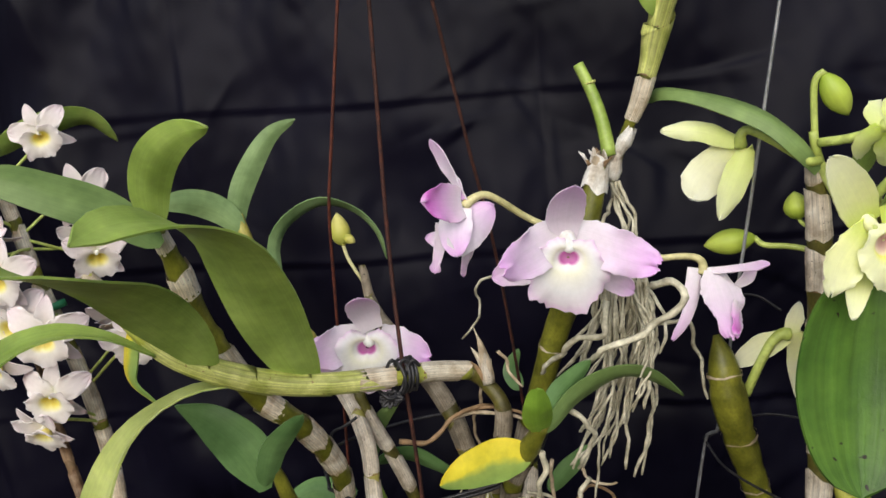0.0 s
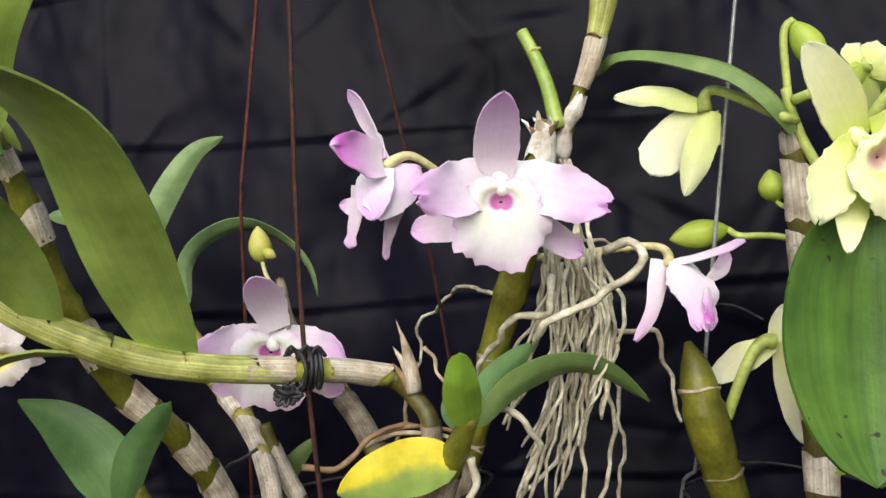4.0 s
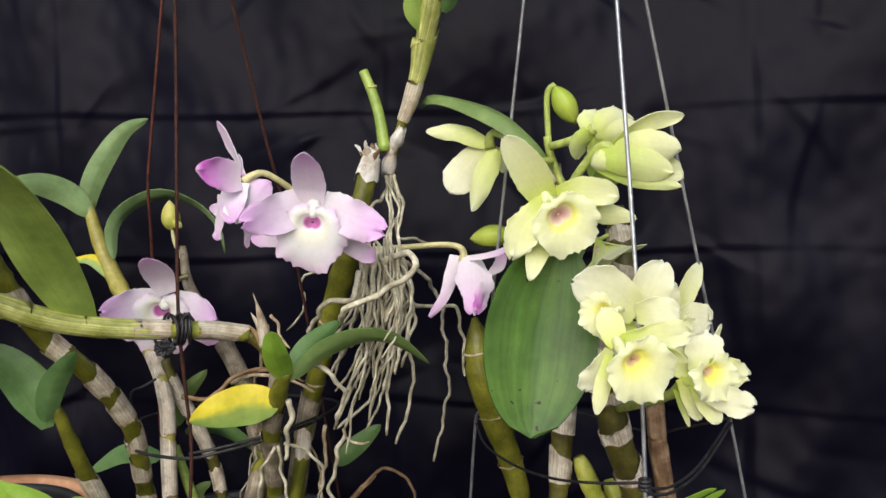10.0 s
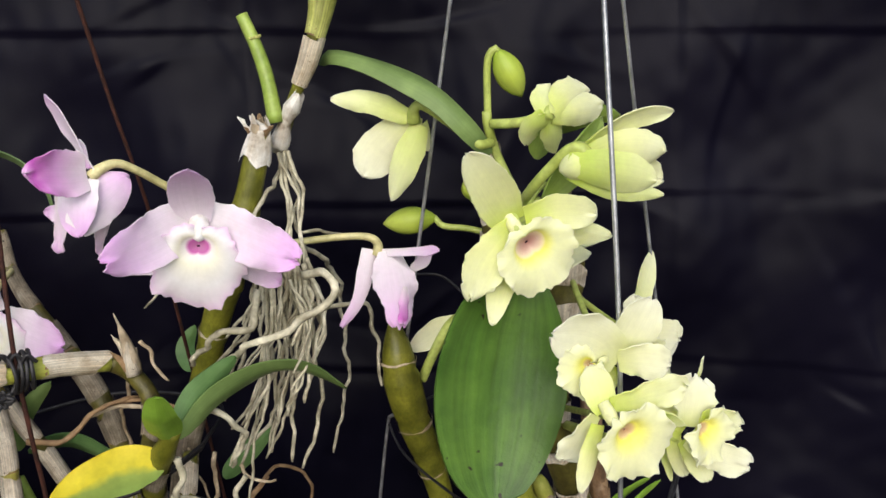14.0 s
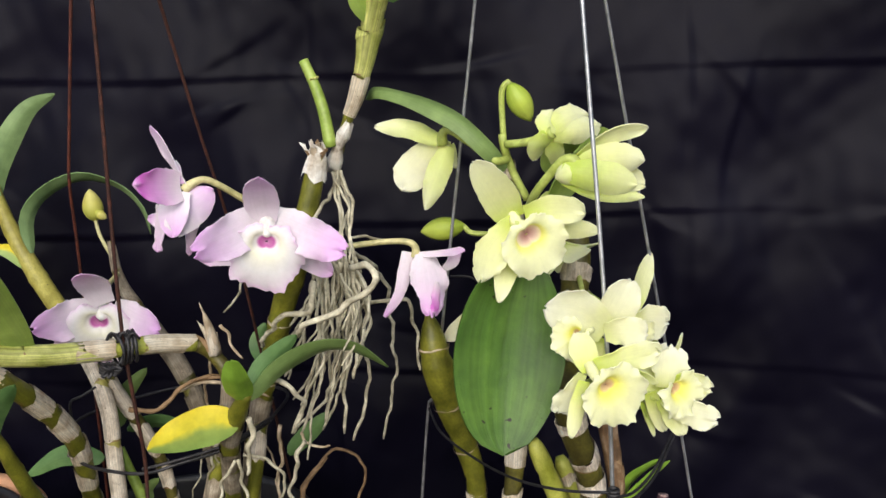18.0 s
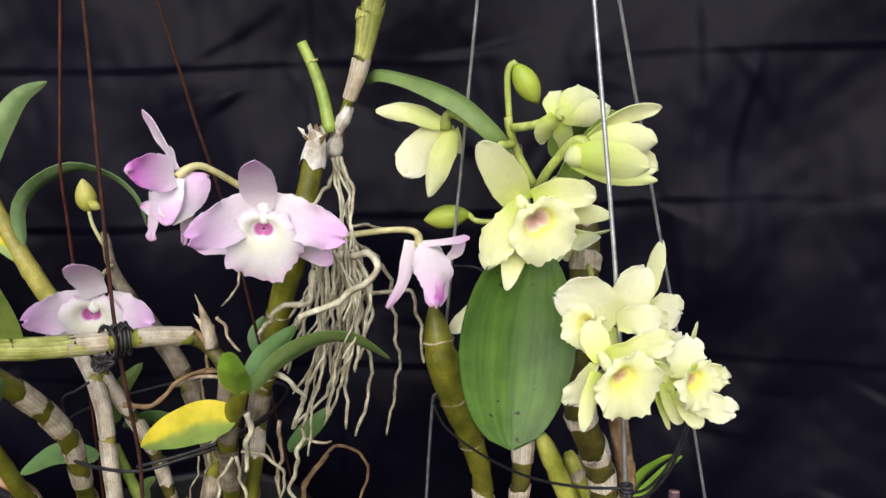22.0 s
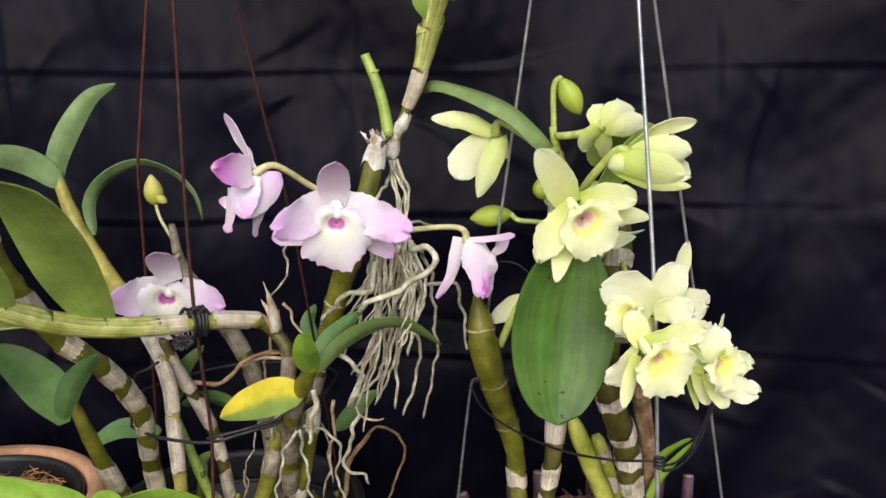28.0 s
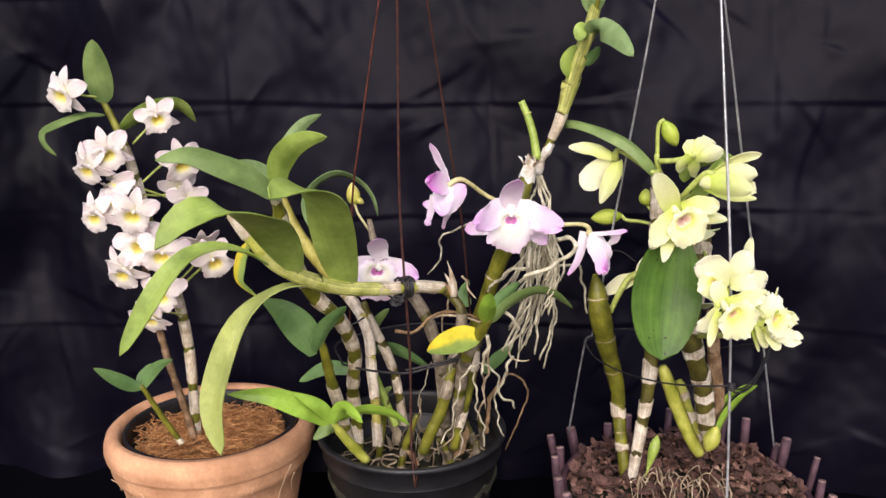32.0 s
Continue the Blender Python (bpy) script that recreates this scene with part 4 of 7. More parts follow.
def basket():
    rim_r, h = 0.106, 0.095
    b = thing("orchid_basket", BASKET_AT, "round plum-brown basket of upright sticks filled with bark", "basket")
    cx, cy = BASKET_AT[:2]
    rng = random.Random(12)
    for z in (0.012, 0.035, 0.058, 0.080):
        ring = [(cx + (rim_r - 0.012 + z * 0.10) * math.cos(w), cy + (rim_r - 0.012 + z * 0.10) * math.sin(w), z) for w in np.linspace(0, 2 * math.pi, 49)]
        part("hoop", tube(Geo(), ring, 0.0035, 8, caps=False), PEG, b)
    g = Geo()
    lathe(g, [(0.0, 0.001), (rim_r - 0.02, 0.001), (rim_r - 0.02, 0.006), (0.0, 0.006)], (cx, cy, 0), 40)
    part("bottom", g, PEG, b)
    for k in range(26):
        w = 2 * math.pi * k / 26 + rng.uniform(-0.08, 0.08)
        lean, top = rng.uniform(0.002, 0.016), h + rng.uniform(-0.004, 0.014)
        p0 = (cx + (rim_r - 0.008) * math.cos(w), cy + (rim_r - 0.008) * math.sin(w), 0.0)
        p1 = (cx + (rim_r + lean) * math.cos(w + rng.uniform(-0.11, 0.11)), cy + (rim_r + lean) * math.sin(w), top)
        r = rng.uniform(0.0029, 0.0044)
        path = spline([p0, tuple((A(p0) + A(p1)) / 2 + A([rng.uniform(-0.002, 0.002), rng.uniform(-0.002, 0.002), 0])), p1], 8)
        peg = part("peg", tube(Geo(), path, [r * rng.uniform(0.86, 1.12) for _ in range(8)], 9), PEG, b)
        tip = unit(path[-1] - path[-2])
        part("cut_end", tube(Geo(), [path[-1] + tip * 0.0002, path[-1] + tip * 0.0010], r * 0.93, 9), PEG_END, peg)


clay_pot()
black_pot("inner_pot", CLAY_AT, 0.0728, 0.1310, 0.048, 0.012, "black plastic nursery pot set inside the clay pot", lip=0.0015)
black_pot("plastic_pot", DARK_AT, 0.079, 0.130, 0.058, 0.0, "black plastic pot with a rolled rim and orchid canes")
bed("coir_filling", CLAY_AT, 0.0660, 0.106, COIR, "brown coconut fibre filling of the clay pot", "coir", 0.017)
strands("coir_fibres", CLAY_AT, 0.0655, 0.106, 2600, 0.024, 0.00030, COIR, "tangled brown coconut fibres", "coir", lift=0.014, rough=0.017)
bed("moss_filling", DARK_AT, 0.0745, 0.090, SOIL, "dark mossy potting mix in the black pot", "soil", 0.006, seed=5)
strands("pot_roots", DARK_AT, 0.072, 0.094, 24, 0.045, 0.0008, ROOT_TAN, "thin roots lying on the potting mix", "roots", seed=9, lift=0.012)
basket()
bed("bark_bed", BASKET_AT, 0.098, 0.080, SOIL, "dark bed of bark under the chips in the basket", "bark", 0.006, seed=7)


# ---- white orchid in the clay pot ----
def white_orchid():
    pl = thing("white_orchid", (CLAY_AT[0], CLAY_AT[1], 0.1), "tall orchid with many small white yellow-throated flowers", "orchid")
    c1 = [(-0.2712, 0.4700, 0.4200, 0.0036), (-0.2626, 0.4700, 0.3995, 0.0042), (-0.2546, 0.4680, 0.3789, 0.005), (-0.2464, 0.4680, 0.3451, 0.0056), (-0.2393, 0.4680, 0.3114, 0.0058),
          (-0.2293, 0.4680, 0.2769, 0.006), (-0.2202, 0.4680, 0.2375, 0.0062), (-0.2154, 0.4680, 0.1962, 0.0062), (-0.2141, 0.4650, 0.1551, 0.006), (-0.2126, 0.4580, 0.1126, 0.005)]
    c1 = [(a, b, c, d * .8) for a, b, c, d in c1]
    cane(pl, c1[::-1], CANE_OLIVE, PAPER, step=0.030, cover=0.80, seed=4, only=(0, 1, 2, 3, 4, 5, 6, 7, 8))
    c2 = [(-0.2437, 0.4580, 0.2759, 0.0026), (-0.2378, 0.4560, 0.2318, 0.003), (-0.2292, 0.4520, 0.1898, 0.0032), (-0.2162, 0.4480, 0.1404, 0.0034), (-0.2127, 0.4480, 0.1175, 0.0034)]
    cane(pl, c2[::-1], DRY, PAPER_BROWN, step=0.032, cover=0.8, seed=6)
    leaf(pl, [(-0.2650, 0.4680, 0.4101), (-0.2678, 0.4660, 0.4246), (-0.2689, 0.4620, 0.4446), (-0.2681, 0.4600, 0.4593)], .021, LEAF_MID, turn=(15, 0), fold=.16, blunt=.5)
    leaf(pl, [(-0.2578, 0.4750, 0.3885), (-0.2444, 0.4900, 0.3983), (-0.2269, 0.5050, 0.4047), (-0.2159, 0.5200, 0.4026), (-0.2080, 0.5340, 0.3887)], .016, LEAF_OLIVE, turn=(50, 20))
    leaf(pl, [(-0.2662, 0.4660, 0.4003), (-0.2791, 0.4580, 0.4020), (-0.2966, 0.4500, 0.3962), (-0.3067, 0.4400, 0.3897), (-0.3043, 0.4340, 0.3806), (-0.2946, 0.4300, 0.3721)], .009, LEAF_MID, turn=(70, 20))
    def bloom(k, c, f, up, size, st):
        flower(pl, "white", c, f, up, 1.08 * size, st, seed=40 + 11 * k, spread=(.16, .34, .05, .24)[k % 4], curl=(1.0, 1.6, .4)[k % 3], lipscale=1.0, stalk_r=.0009)

    bloom(0, (-0.2891, 0.4520, 0.4201), (-.5, -.85, -.1), (.2, 0, 1), .019, [(-0.2818, 0.4580, 0.4171), (-0.2712, 0.4680, 0.4147)])
    bloom(1, (-0.2268, 0.4740, 0.3982), (.12, -1, -.05), (-.35, 0, 1), .0165, [(-0.2358, 0.4780, 0.3892), (-0.2472, 0.4700, 0.3762)])
    bloom(2, (-0.2120, 0.4760, 0.3607), (.45, -.85, -.2), (-.1, -.3, 1), .019, [(-0.2256, 0.4780, 0.3584), (-0.2429, 0.4680, 0.3436)])
    bloom(3, (-0.2600, 0.4460, 0.3740), (-.05, -1, -.1), (-.3, 0, 1), .019, [(-0.2559, 0.4550, 0.3834), (-0.2513, 0.4660, 0.3845)])
    bloom(4, (-0.2751, 0.4460, 0.3626), (-.5, -.8, -.3), (-.3, 0, .9), .018, [(-0.2617, 0.4550, 0.3690), (-0.2523, 0.4660, 0.3735)])
    bloom(5, (-0.2103, 0.4820, 0.3275), (.35, -.9, -.15), (.1, -.2, 1), .0185, [(-0.2238, 0.4800, 0.3292), (-0.2410, 0.4680, 0.3388)])
    bloom(6, (-0.2168, 0.4900, 0.3372), (.2, -.85, -.35), (-.3, -.3, 1), .017, [(-0.2283, 0.4800, 0.3317), (-0.2415, 0.4680, 0.3340)])
    bloom(7, (-0.2710, 0.4400, 0.3243), (-.45, -.85, -.1), (-.4, 0, 1), .0175, [(-0.2571, 0.4550, 0.3249), (-0.2434, 0.4660, 0.3320)])
    bloom(8, (-0.2400, 0.4300, 0.3271), (.05, -1, -.08), (.25, 0, 1), .0195, [(-0.2414, 0.4500, 0.3347), (-0.2409, 0.4660, 0.3344)])
    bloom(9, (-0.2565, 0.4480, 0.3345), (-.4, -.7, .4), (-.4, 0, 1), .019, [(-0.2472, 0.4550, 0.3340), (-0.2432, 0.4660, 0.3344)])
    bloom(10, (-0.2592, 0.4550, 0.3492), (-.5, -.5, -.6), (-.1, -.6, 1), .018, [(-0.2514, 0.4600, 0.3520), (-0.2472, 0.4680, 0.3460)])
    bloom(11, (-0.2388, 0.4360, 0.2991), (-.1, -.9, .35), (-.3, 0, 1), .021, [(-0.2351, 0.4500, 0.3040), (-0.2355, 0.4680, 0.3026)])
    bloom(12, (-0.2537, 0.4380, 0.2789), (-.45, -.8, -.3), (-.5, 0, 1), .020, [(-0.2436, 0.4500, 0.2852), (-0.2313, 0.4660, 0.2858)])
    bloom(13, (-0.2206, 0.4280, 0.2939), (.15, -1, -.05), (.2, 0, 1), .020, [(-0.2254, 0.4500, 0.2965), (-0.2319, 0.4660, 0.2956)])
    bloom(14, (-0.1868, 0.4580, 0.2799), (.15, -1, -.12), (-.5, 0, 1), .0185, [(-0.2021, 0.4650, 0.2678), (-0.2190, 0.4680, 0.2526)])
    bloom(15, (-0.2018, 0.4780, 0.2921), (.3, -.5, -.7), (.1, -.4, 1), .017, [(-0.2049, 0.4700, 0.2741), (-0.2226, 0.4680, 0.2553)])
    bloom(16, (-0.2249, 0.4340, 0.2585), (0, -1, -.05), (.1, 0, 1), .0185, [(-0.2251, 0.4500, 0.2456), (-0.2184, 0.4660, 0.2319)])
    bloom(17, (-0.2367, 0.4420, 0.2382), (-.3, -.8, -.45), (-.35, 0, 1), .0185, [(-0.2290, 0.4520, 0.2367), (-0.2172, 0.4660, 0.2288)])
    shoot = [(-0.2132, 0.4050, 0.1384, 0.0034), (-0.2249, 0.4020, 0.1618, 0.0036), (-0.2344, 0.3980, 0.1844, 0.003), (-0.2382, 0.3960, 0.1940, 0.0022)]
    shoot = [(a, b, c, d * .8) for a, b, c, d in shoot]
    cane(pl, shoot, CANE_OLIVE, PAPER, step=0.02, cover=0.5, seed=9, name="young_shoot", only=(0,))
    leaf(pl, [(-0.2379, 0.3970, 0.1907), (-0.2477, 0.3920, 0.1970), (-0.2579, 0.3860, 0.2064), (-0.2674, 0.3800, 0.2157)], .0108, LEAF_DARK, turn=(25, 10), blunt=.7)
    leaf(pl, [(-0.2383, 0.3980, 0.1893), (-0.2330, 0.3980, 0.1996), (-0.2239, 0.3960, 0.2094), (-0.2112, 0.3920, 0.2159)], .0092, LEAF_DARK, turn=(-25, 15), blunt=.7)
    leaf(pl, [(-0.2405, 0.4000, 0.1896), (-0.2390, 0.4040, 0.1975), (-0.2327, 0.4100, 0.2064)], .008, LEAF_DARK, turn=(20, 20))
    part("tie", tube(Geo(), [(-0.2346, 0.4680, 0.3016), (-0.2336, 0.4680, 0.2977)], .0072, 12), TAG, pl, "green plastic tie")
    wire(pl, [(-0.2514, 0.4500, 0.3139), (-0.2525, 0.4500, 0.3069), (-0.2540, 0.4520, 0.3008)], .0006, TAG, name="tie_end", n=6)


# ---- pink orchid in the black pot ----
def pink_orchid():
    pl = thing("pink_orchid", (DARK_AT[0], DARK_AT[1], 0.1), "large orchid with pink and white flowers, bare canes and hanging roots", "orchid")
    # long cane that lies almost level
    level = [(-0.1494, 0.3300, 0.3413, 0.004), (-0.1380, 0.3300, 0.3252, 0.006), (-0.1232, 0.3320, 0.3066, 0.0067), (-0.1038, 0.3400, 0.2933, 0.0078), (-0.0848, 0.3520, 0.2831, 0.008),
             (-0.0624, 0.3620, 0.2770, 0.0074), (-0.0368, 0.3760, 0.2727, 0.0071), (-0.0166, 0.3880, 0.2699, 0.0067), (0.0006, 0.3980, 0.2652, 0.0067), (0.0090, 0.4020, 0.2570, 0.0071),
             (0.0166, 0.3980, 0.2431, 0.0074), (0.0118, 0.3980, 0.2146, 0.0072), (0.0041, 0.4050, 0.1799, 0.007), (-0.0014, 0.4100, 0.1412, 0.0066)]
    level = [(a, b, c - .0012, d * .80) for a, b, c, d in level]
    lv = cane(pl, level[:9], CANE_GREEN, PAPER, step=0.034, cover=0.72, seed=12, skip=(1, 2, 3))
    # its lower end: darker core and sheaths, with the shade down there in their colour
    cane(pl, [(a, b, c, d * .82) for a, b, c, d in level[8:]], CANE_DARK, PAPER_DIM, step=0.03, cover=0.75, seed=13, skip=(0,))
    rng = random.Random(17)
    for a, b in ((.105, .20), (.175, .265), (.25, .345), (.33, .425)):
        c = spline(level, 160)
        seg = c[int(a * 160):int(b * 160)]
        part("sheath", tube(Geo(), seg[:, :3], seg[:, 3] * np.linspace(.80, .88, len(seg)) + .0003, 16, caps=False, ragged=.0008, rng=rng, slant=rng.choice((-1, 1)) * .009), SHEATH_LIME, lv, "yellow-green ribbed leaf sheath")
        e = seg[-1, 3]
        part("node_ring", tube(Geo(), [seg[-3, :3], seg[-2, :3]], e * .84 + .0003, 14, caps=False, ragged=.0010, rng=rng), DRY, lv)
    # leaves of the level cane
    leaf(pl, [(-0.0708, 0.3620, 0.2736), (-0.0770, 0.3420, 0.3017), (-0.0816, 0.3180, 0.3325), (-0.0834, 0.3020, 0.3496), (-0.0884, 0.2910, 0.3587), (-0.0967, 0.2740, 0.3661), (-0.1053, 0.2560, 0.3686), (-0.1110, 0.2370, 0.3665)],
         .031, LEAF_OLIVE, side=((.8, 0, .5), (.75, -.3, .1), (.6, -.5, -.5)), fold=.08, label="broad olive-green leaf arching over", blunt=.5, shape=.85, base=.25)
    leaf(pl, [(-0.1060, 0.3350, 0.2963), (-0.1121, 0.3150, 0.3182), (-0.1207, 0.2860, 0.3392), (-0.1323, 0.2520, 0.3546), (-0.1477, 0.2400, 0.3599), (-0.1628, 0.2350, 0.3547), (-0.1757, 0.2300, 0.3399)],
         .028, LEAF_OLIVE, side=((.75, 0, .6), (.75, -.3, -.55)), fold=.08, label="broad olive-green leaf arching over", blunt=.5, shape=.85, base=.25)
    leaf(pl, [(-0.0949, 0.3500, 0.2827), (-0.1156, 0.3350, 0.2860), (-0.1347, 0.3260, 0.2769), (-0.1513, 0.3250, 0.2565), (-0.1631, 0.3220, 0.2298), (-0.1691, 0.3180, 0.2021), (-0.1640, 0.3120, 0.1720)],
         .0225, LEAF_LIGHT, side=((.2, -1, .1), (1, -.1, 0)), fold=.12, label="pale green drooping leaf", shape=1.0, blunt=.5)
    leaf(pl, [(-0.1256, 0.3260, 0.3058), (-0.1407, 0.3180, 0.3165), (-0.1599, 0.3120, 0.3209), (-0.1794, 0.3060, 0.3137), (-0.2012, 0.3000, 0.2874), (-0.2209, 0.2950, 0.2548)],
         .0165, LEAF_OLIVE, side=((.2, -1, 0), (.85, -.1, -.5)), fold=.14, label="pale green drooping leaf", shape=1.0, blunt=.5)
    # leaning cane with leaves at its top
    p = [(-0.1202, 0.3300, 0.3604, 0.0036), (-0.1184, 0.3400, 0.3450, 0.0046), (-0.1175, 0.3460, 0.3347, 0.0062), (-0.1155, 0.3570, 0.3122, 0.0064), (-0.1086, 0.3660, 0.2900, 0.0064), (-0.0985, 0.3740, 0.2680, 0.0066), (-0.0837, 0.3830, 0.2500, 0.0066),
         (-0.0745, 0.4013, 0.2256, 0.0066), (-0.0707, 0.4160, 0.2022, 0.0064), (-0.0740, 0.4368, 0.1652, 0.0062), (-0.0724, 0.4400, 0.1437, 0.0060), (-0.0709, 0.4400, 0.1076, 0.0054)]
    cane(pl, p[::-1], CANE_OLIVE, PAPER, step=0.027, cover=0.60, first=.008, seed=21, skip=(8,), swell=.16)
    leaf(pl, [(-0.1152, 0.3200, 0.3586), (-0.1132, 0.3120, 0.3737), (-0.1051, 0.3020, 0.3864), (-0.0926, 0.2920, 0.3939), (-0.0800, 0.2840, 0.3961)], .0165, LEAF_OLIVE, turn=(0, 30), label="upright green leaf", base=.3)
    leaf(pl, [(-0.1153, 0.3240, 0.3515), (-0.1304, 0.3200, 0.3662), (-0.1490, 0.3140, 0.3761), (-0.1692, 0.3100, 0.3840), (-0.1893, 0.3040, 0.3815)], .019, LEAF_MID, turn=(50, 40), label="green strap leaf")
    # second cane, further back
    q = [(-0.1404, 0.5400, 0.3341, 0.0046), (-0.1317, 0.5360, 0.3051, 0.0062), (-0.1170, 0.5260, 0.2772, 0.0074), (-0.0947, 0.4980, 0.2552, 0.0072), (-0.0695, 0.4580, 0.2341, 0.0054), (-0.0589, 0.4400, 0.2122, 0.005),
         (-0.0574, 0.4340, 0.1845, 0.005), (-0.0548, 0.4250, 0.1531, 0.005), (-0.0539, 0.4200, 0.1205, 0.005)]
    cane(pl, q[::-1], CANE_YELLOW, PAPER_GREY, step=0.036, cover=0.78, seed=23, only=(0, 1, 2, 3, 4))
    leaf(pl, [(-0.1415, 0.5400, 0.3235), (-0.1384, 0.5410, 0.3431), (-0.1285, 0.5430, 0.3637), (-0.1133, 0.5450, 0.3839), (-0.0968, 0.5470, 0.3924)], .0155, LEAF_SOFT, turn=(20, 15), label="upright green leaf")
    leaf(pl, [(-0.1367, 0.5360, 0.3248), (-0.1494, 0.5320, 0.3394), (-0.1651, 0.5220, 0.3477), (-0.1851, 0.5100, 0.3486)], .0175, LEAF_SOFT, turn=(15, 10), label="green strap leaf")
    leaf(pl, [(-0.1089, 0.5000, 0.2971), (-0.1115, 0.5080, 0.3171), (-0.1025, 0.5180, 0.3309), (-0.0842, 0.5320, 0.3380), (-0.0652, 0.5480, 0.3292), (-0.0519, 0.5520, 0.3128), (-0.0469, 0.5500, 0.2950)], .012, LEAF_SOFT, turn=(50, 62), label="narrow arching leaf")
    leaf(pl, [(-0.1199, 0.5280, 0.2806), (-0.1342, 0.5300, 0.2939), (-0.1508, 0.5300, 0.2941)], .010, LEAF_YELLOW, turn=(40, 50), label="small yellowing leaf")
    u = [(-0.0625, 0.4520, 0.2389, 0.004), (-0.0566, 0.4520, 0.2205, 0.0052), (-0.0440, 0.4560, 0.1906, 0.0055), (-0.0359, 0.4600, 0.1624, 0.0052), (-0.0300, 0.4600, 0.1195, 0.005)]
    u = [(a, b, c, d * .86) for a, b, c, d in u]
    cane(pl, u[::-1], CANE_DARK, PAPER_GREY, step=0.030, cover=0.7, seed=26)
    r = [(-0.0552, 0.4760, 0.3065, 0.0026), (-0.0495, 0.4660, 0.2820, 0.0046), (-0.0281, 0.4450, 0.2564, 0.0068), (-0.0127, 0.4320, 0.2350, 0.0074), (-0.0028, 0.4240, 0.2072, 0.0074), (0.0022, 0.4250, 0.1726, 0.007), (0.0034, 0.4250, 0.1344, 0.007)]
    r = [(a, b, c, d * .8) for a, b, c, d in r]
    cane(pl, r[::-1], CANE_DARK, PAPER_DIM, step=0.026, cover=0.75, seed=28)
    bud(pl, (-0.0677, 0.4960, 0.3154), (-.12, .2, 1), .0205, .0062, BUD_YELLOW, [(-0.0641, 0.4880, 0.3079), (-0.0544, 0.4740, 0.2953)], shape=.42, label="plump yellow-green bud", stalk_material=STALK_CREAM)
    part("bud_spur", blob(Geo(), (-0.0665, 0.4930, 0.3222), A((-0.0586, 0.4900, 0.3172)) - A((-0.0665, 0.4930, 0.3222)), .0085, .0030, 9, 7, .5), BUD_YELLOW, pl)
    bloom(pl, "pale pink flower with a magenta throat", [
        ("sepal", [(-0.0462, 0.4130, 0.2853), (-0.0485, 0.4110, 0.2929), (-0.0496, 0.4030, 0.3008), (-0.0493, 0.3880, 0.3081)], [(0, 0.0112), (0.35, 0.0168), (0.65, 0.0154), (0.87, 0.0103), (1, 0.0019)], PINK_SEPAL, dict(face=(.1, -.9, -.3), ruffle=.01)),
        ("sepal", [(-0.0558, 0.4210, 0.2690), (-0.0685, 0.4200, 0.2631), (-0.0773, 0.4200, 0.2604)], [(0, 0.0099), (0.5, 0.0114), (0.85, 0.0089), (1, 0.0010)], PINK_SEPAL, {}),
        ("sepal", [(-0.0410, 0.4210, 0.2687), (-0.0305, 0.4200, 0.2616), (-0.0212, 0.4200, 0.2558)], [(0, 0.0099), (0.5, 0.0114), (0.85, 0.0099), (1, 0.0015)], PINK_SEPAL, {}),
        ("petal", [(-0.0528, 0.4180, 0.2817), (-0.0640, 0.4120, 0.2781), (-0.0803, 0.4020, 0.2772)], [(0, 0.0120), (0.3, 0.0212), (0.6, 0.0202), (0.85, 0.0140), (1, 0.0039)], PINK_PETAL, dict(ruffle=.05, fray=.03, cup=.03)),
        ("petal", [(-0.0431, 0.4180, 0.2814), (-0.0310, 0.4100, 0.2754), (-0.0179, 0.4040, 0.2710)], [(0, 0.0111), (0.35, 0.0183), (0.7, 0.0188), (0.9, 0.0135), (1, 0.0029)], PINK_PETAL, dict(ruffle=.05, fray=.02, cup=.03)),
    ], column=((-0.0486, 0.4150, 0.2796), (0, -1, -.3), (0, 0, 1), .0150),
        lip=((-0.0499, 0.4150, 0.2783), (0, -1, .15), (.08, 0, 1), .0290, dict(low=.90, wide=.56, high=.30, depth=.26, recurve=.14, ruffle=.045, tilt=.12, mouth=.17, reach=179, fall=1.1), PINK_LIP),
        stalk=[(-0.0476, 0.4170, 0.2832), (-0.0494, 0.4350, 0.2890), (-0.0512, 0.4680, 0.2881)], stalk_material=STALK_CREAM, seed=201)
    leaf(pl, [(-0.1426, 0.3600, 0.3147), (-0.1503, 0.3620, 0.3002), (-0.1510, 0.3600, 0.2846), (-0.1380, 0.3550, 0.2744)], .011, LEAF_YELLOW, turn=(30, 50), label="withered yellow leaf", blunt=.9)
    # low dark leaves and their shoot
    s = [(-0.0947, 0.3720, 0.2331, 0.0035), (-0.0922, 0.3780, 0.2162, 0.0055), (-0.0885, 0.3900, 0.1888, 0.0064), (-0.0836, 0.4020, 0.1631, 0.0064), (-0.0782, 0.4120, 0.1318, 0.006)]
    s = [(a, b, c, d * .84) for a, b, c, d in s]
    cane(pl, s[::-1], CANE_OLIVE, PAPER, step=0.021, cover=0.8, seed=31, only=(0, 1, 2))
    leaf(pl, [(-0.1018, 0.3760, 0.2200), (-0.1077, 0.3760, 0.2375), (-0.1222, 0.3760, 0.2554), (-0.1382, 0.3740, 0.2673)], .025, LEAF_DARK, turn=(8, 0), label="broad dark green leaf", blunt=.8, base=.25, fold=.08)
    leaf(pl, [(-0.0998, 0.3700, 0.2252), (-0.0907, 0.3620, 0.2466), (-0.0742, 0.3520, 0.2657)], .013, LEAF_DARK, turn=(35, 20), label="small dark green leaf")
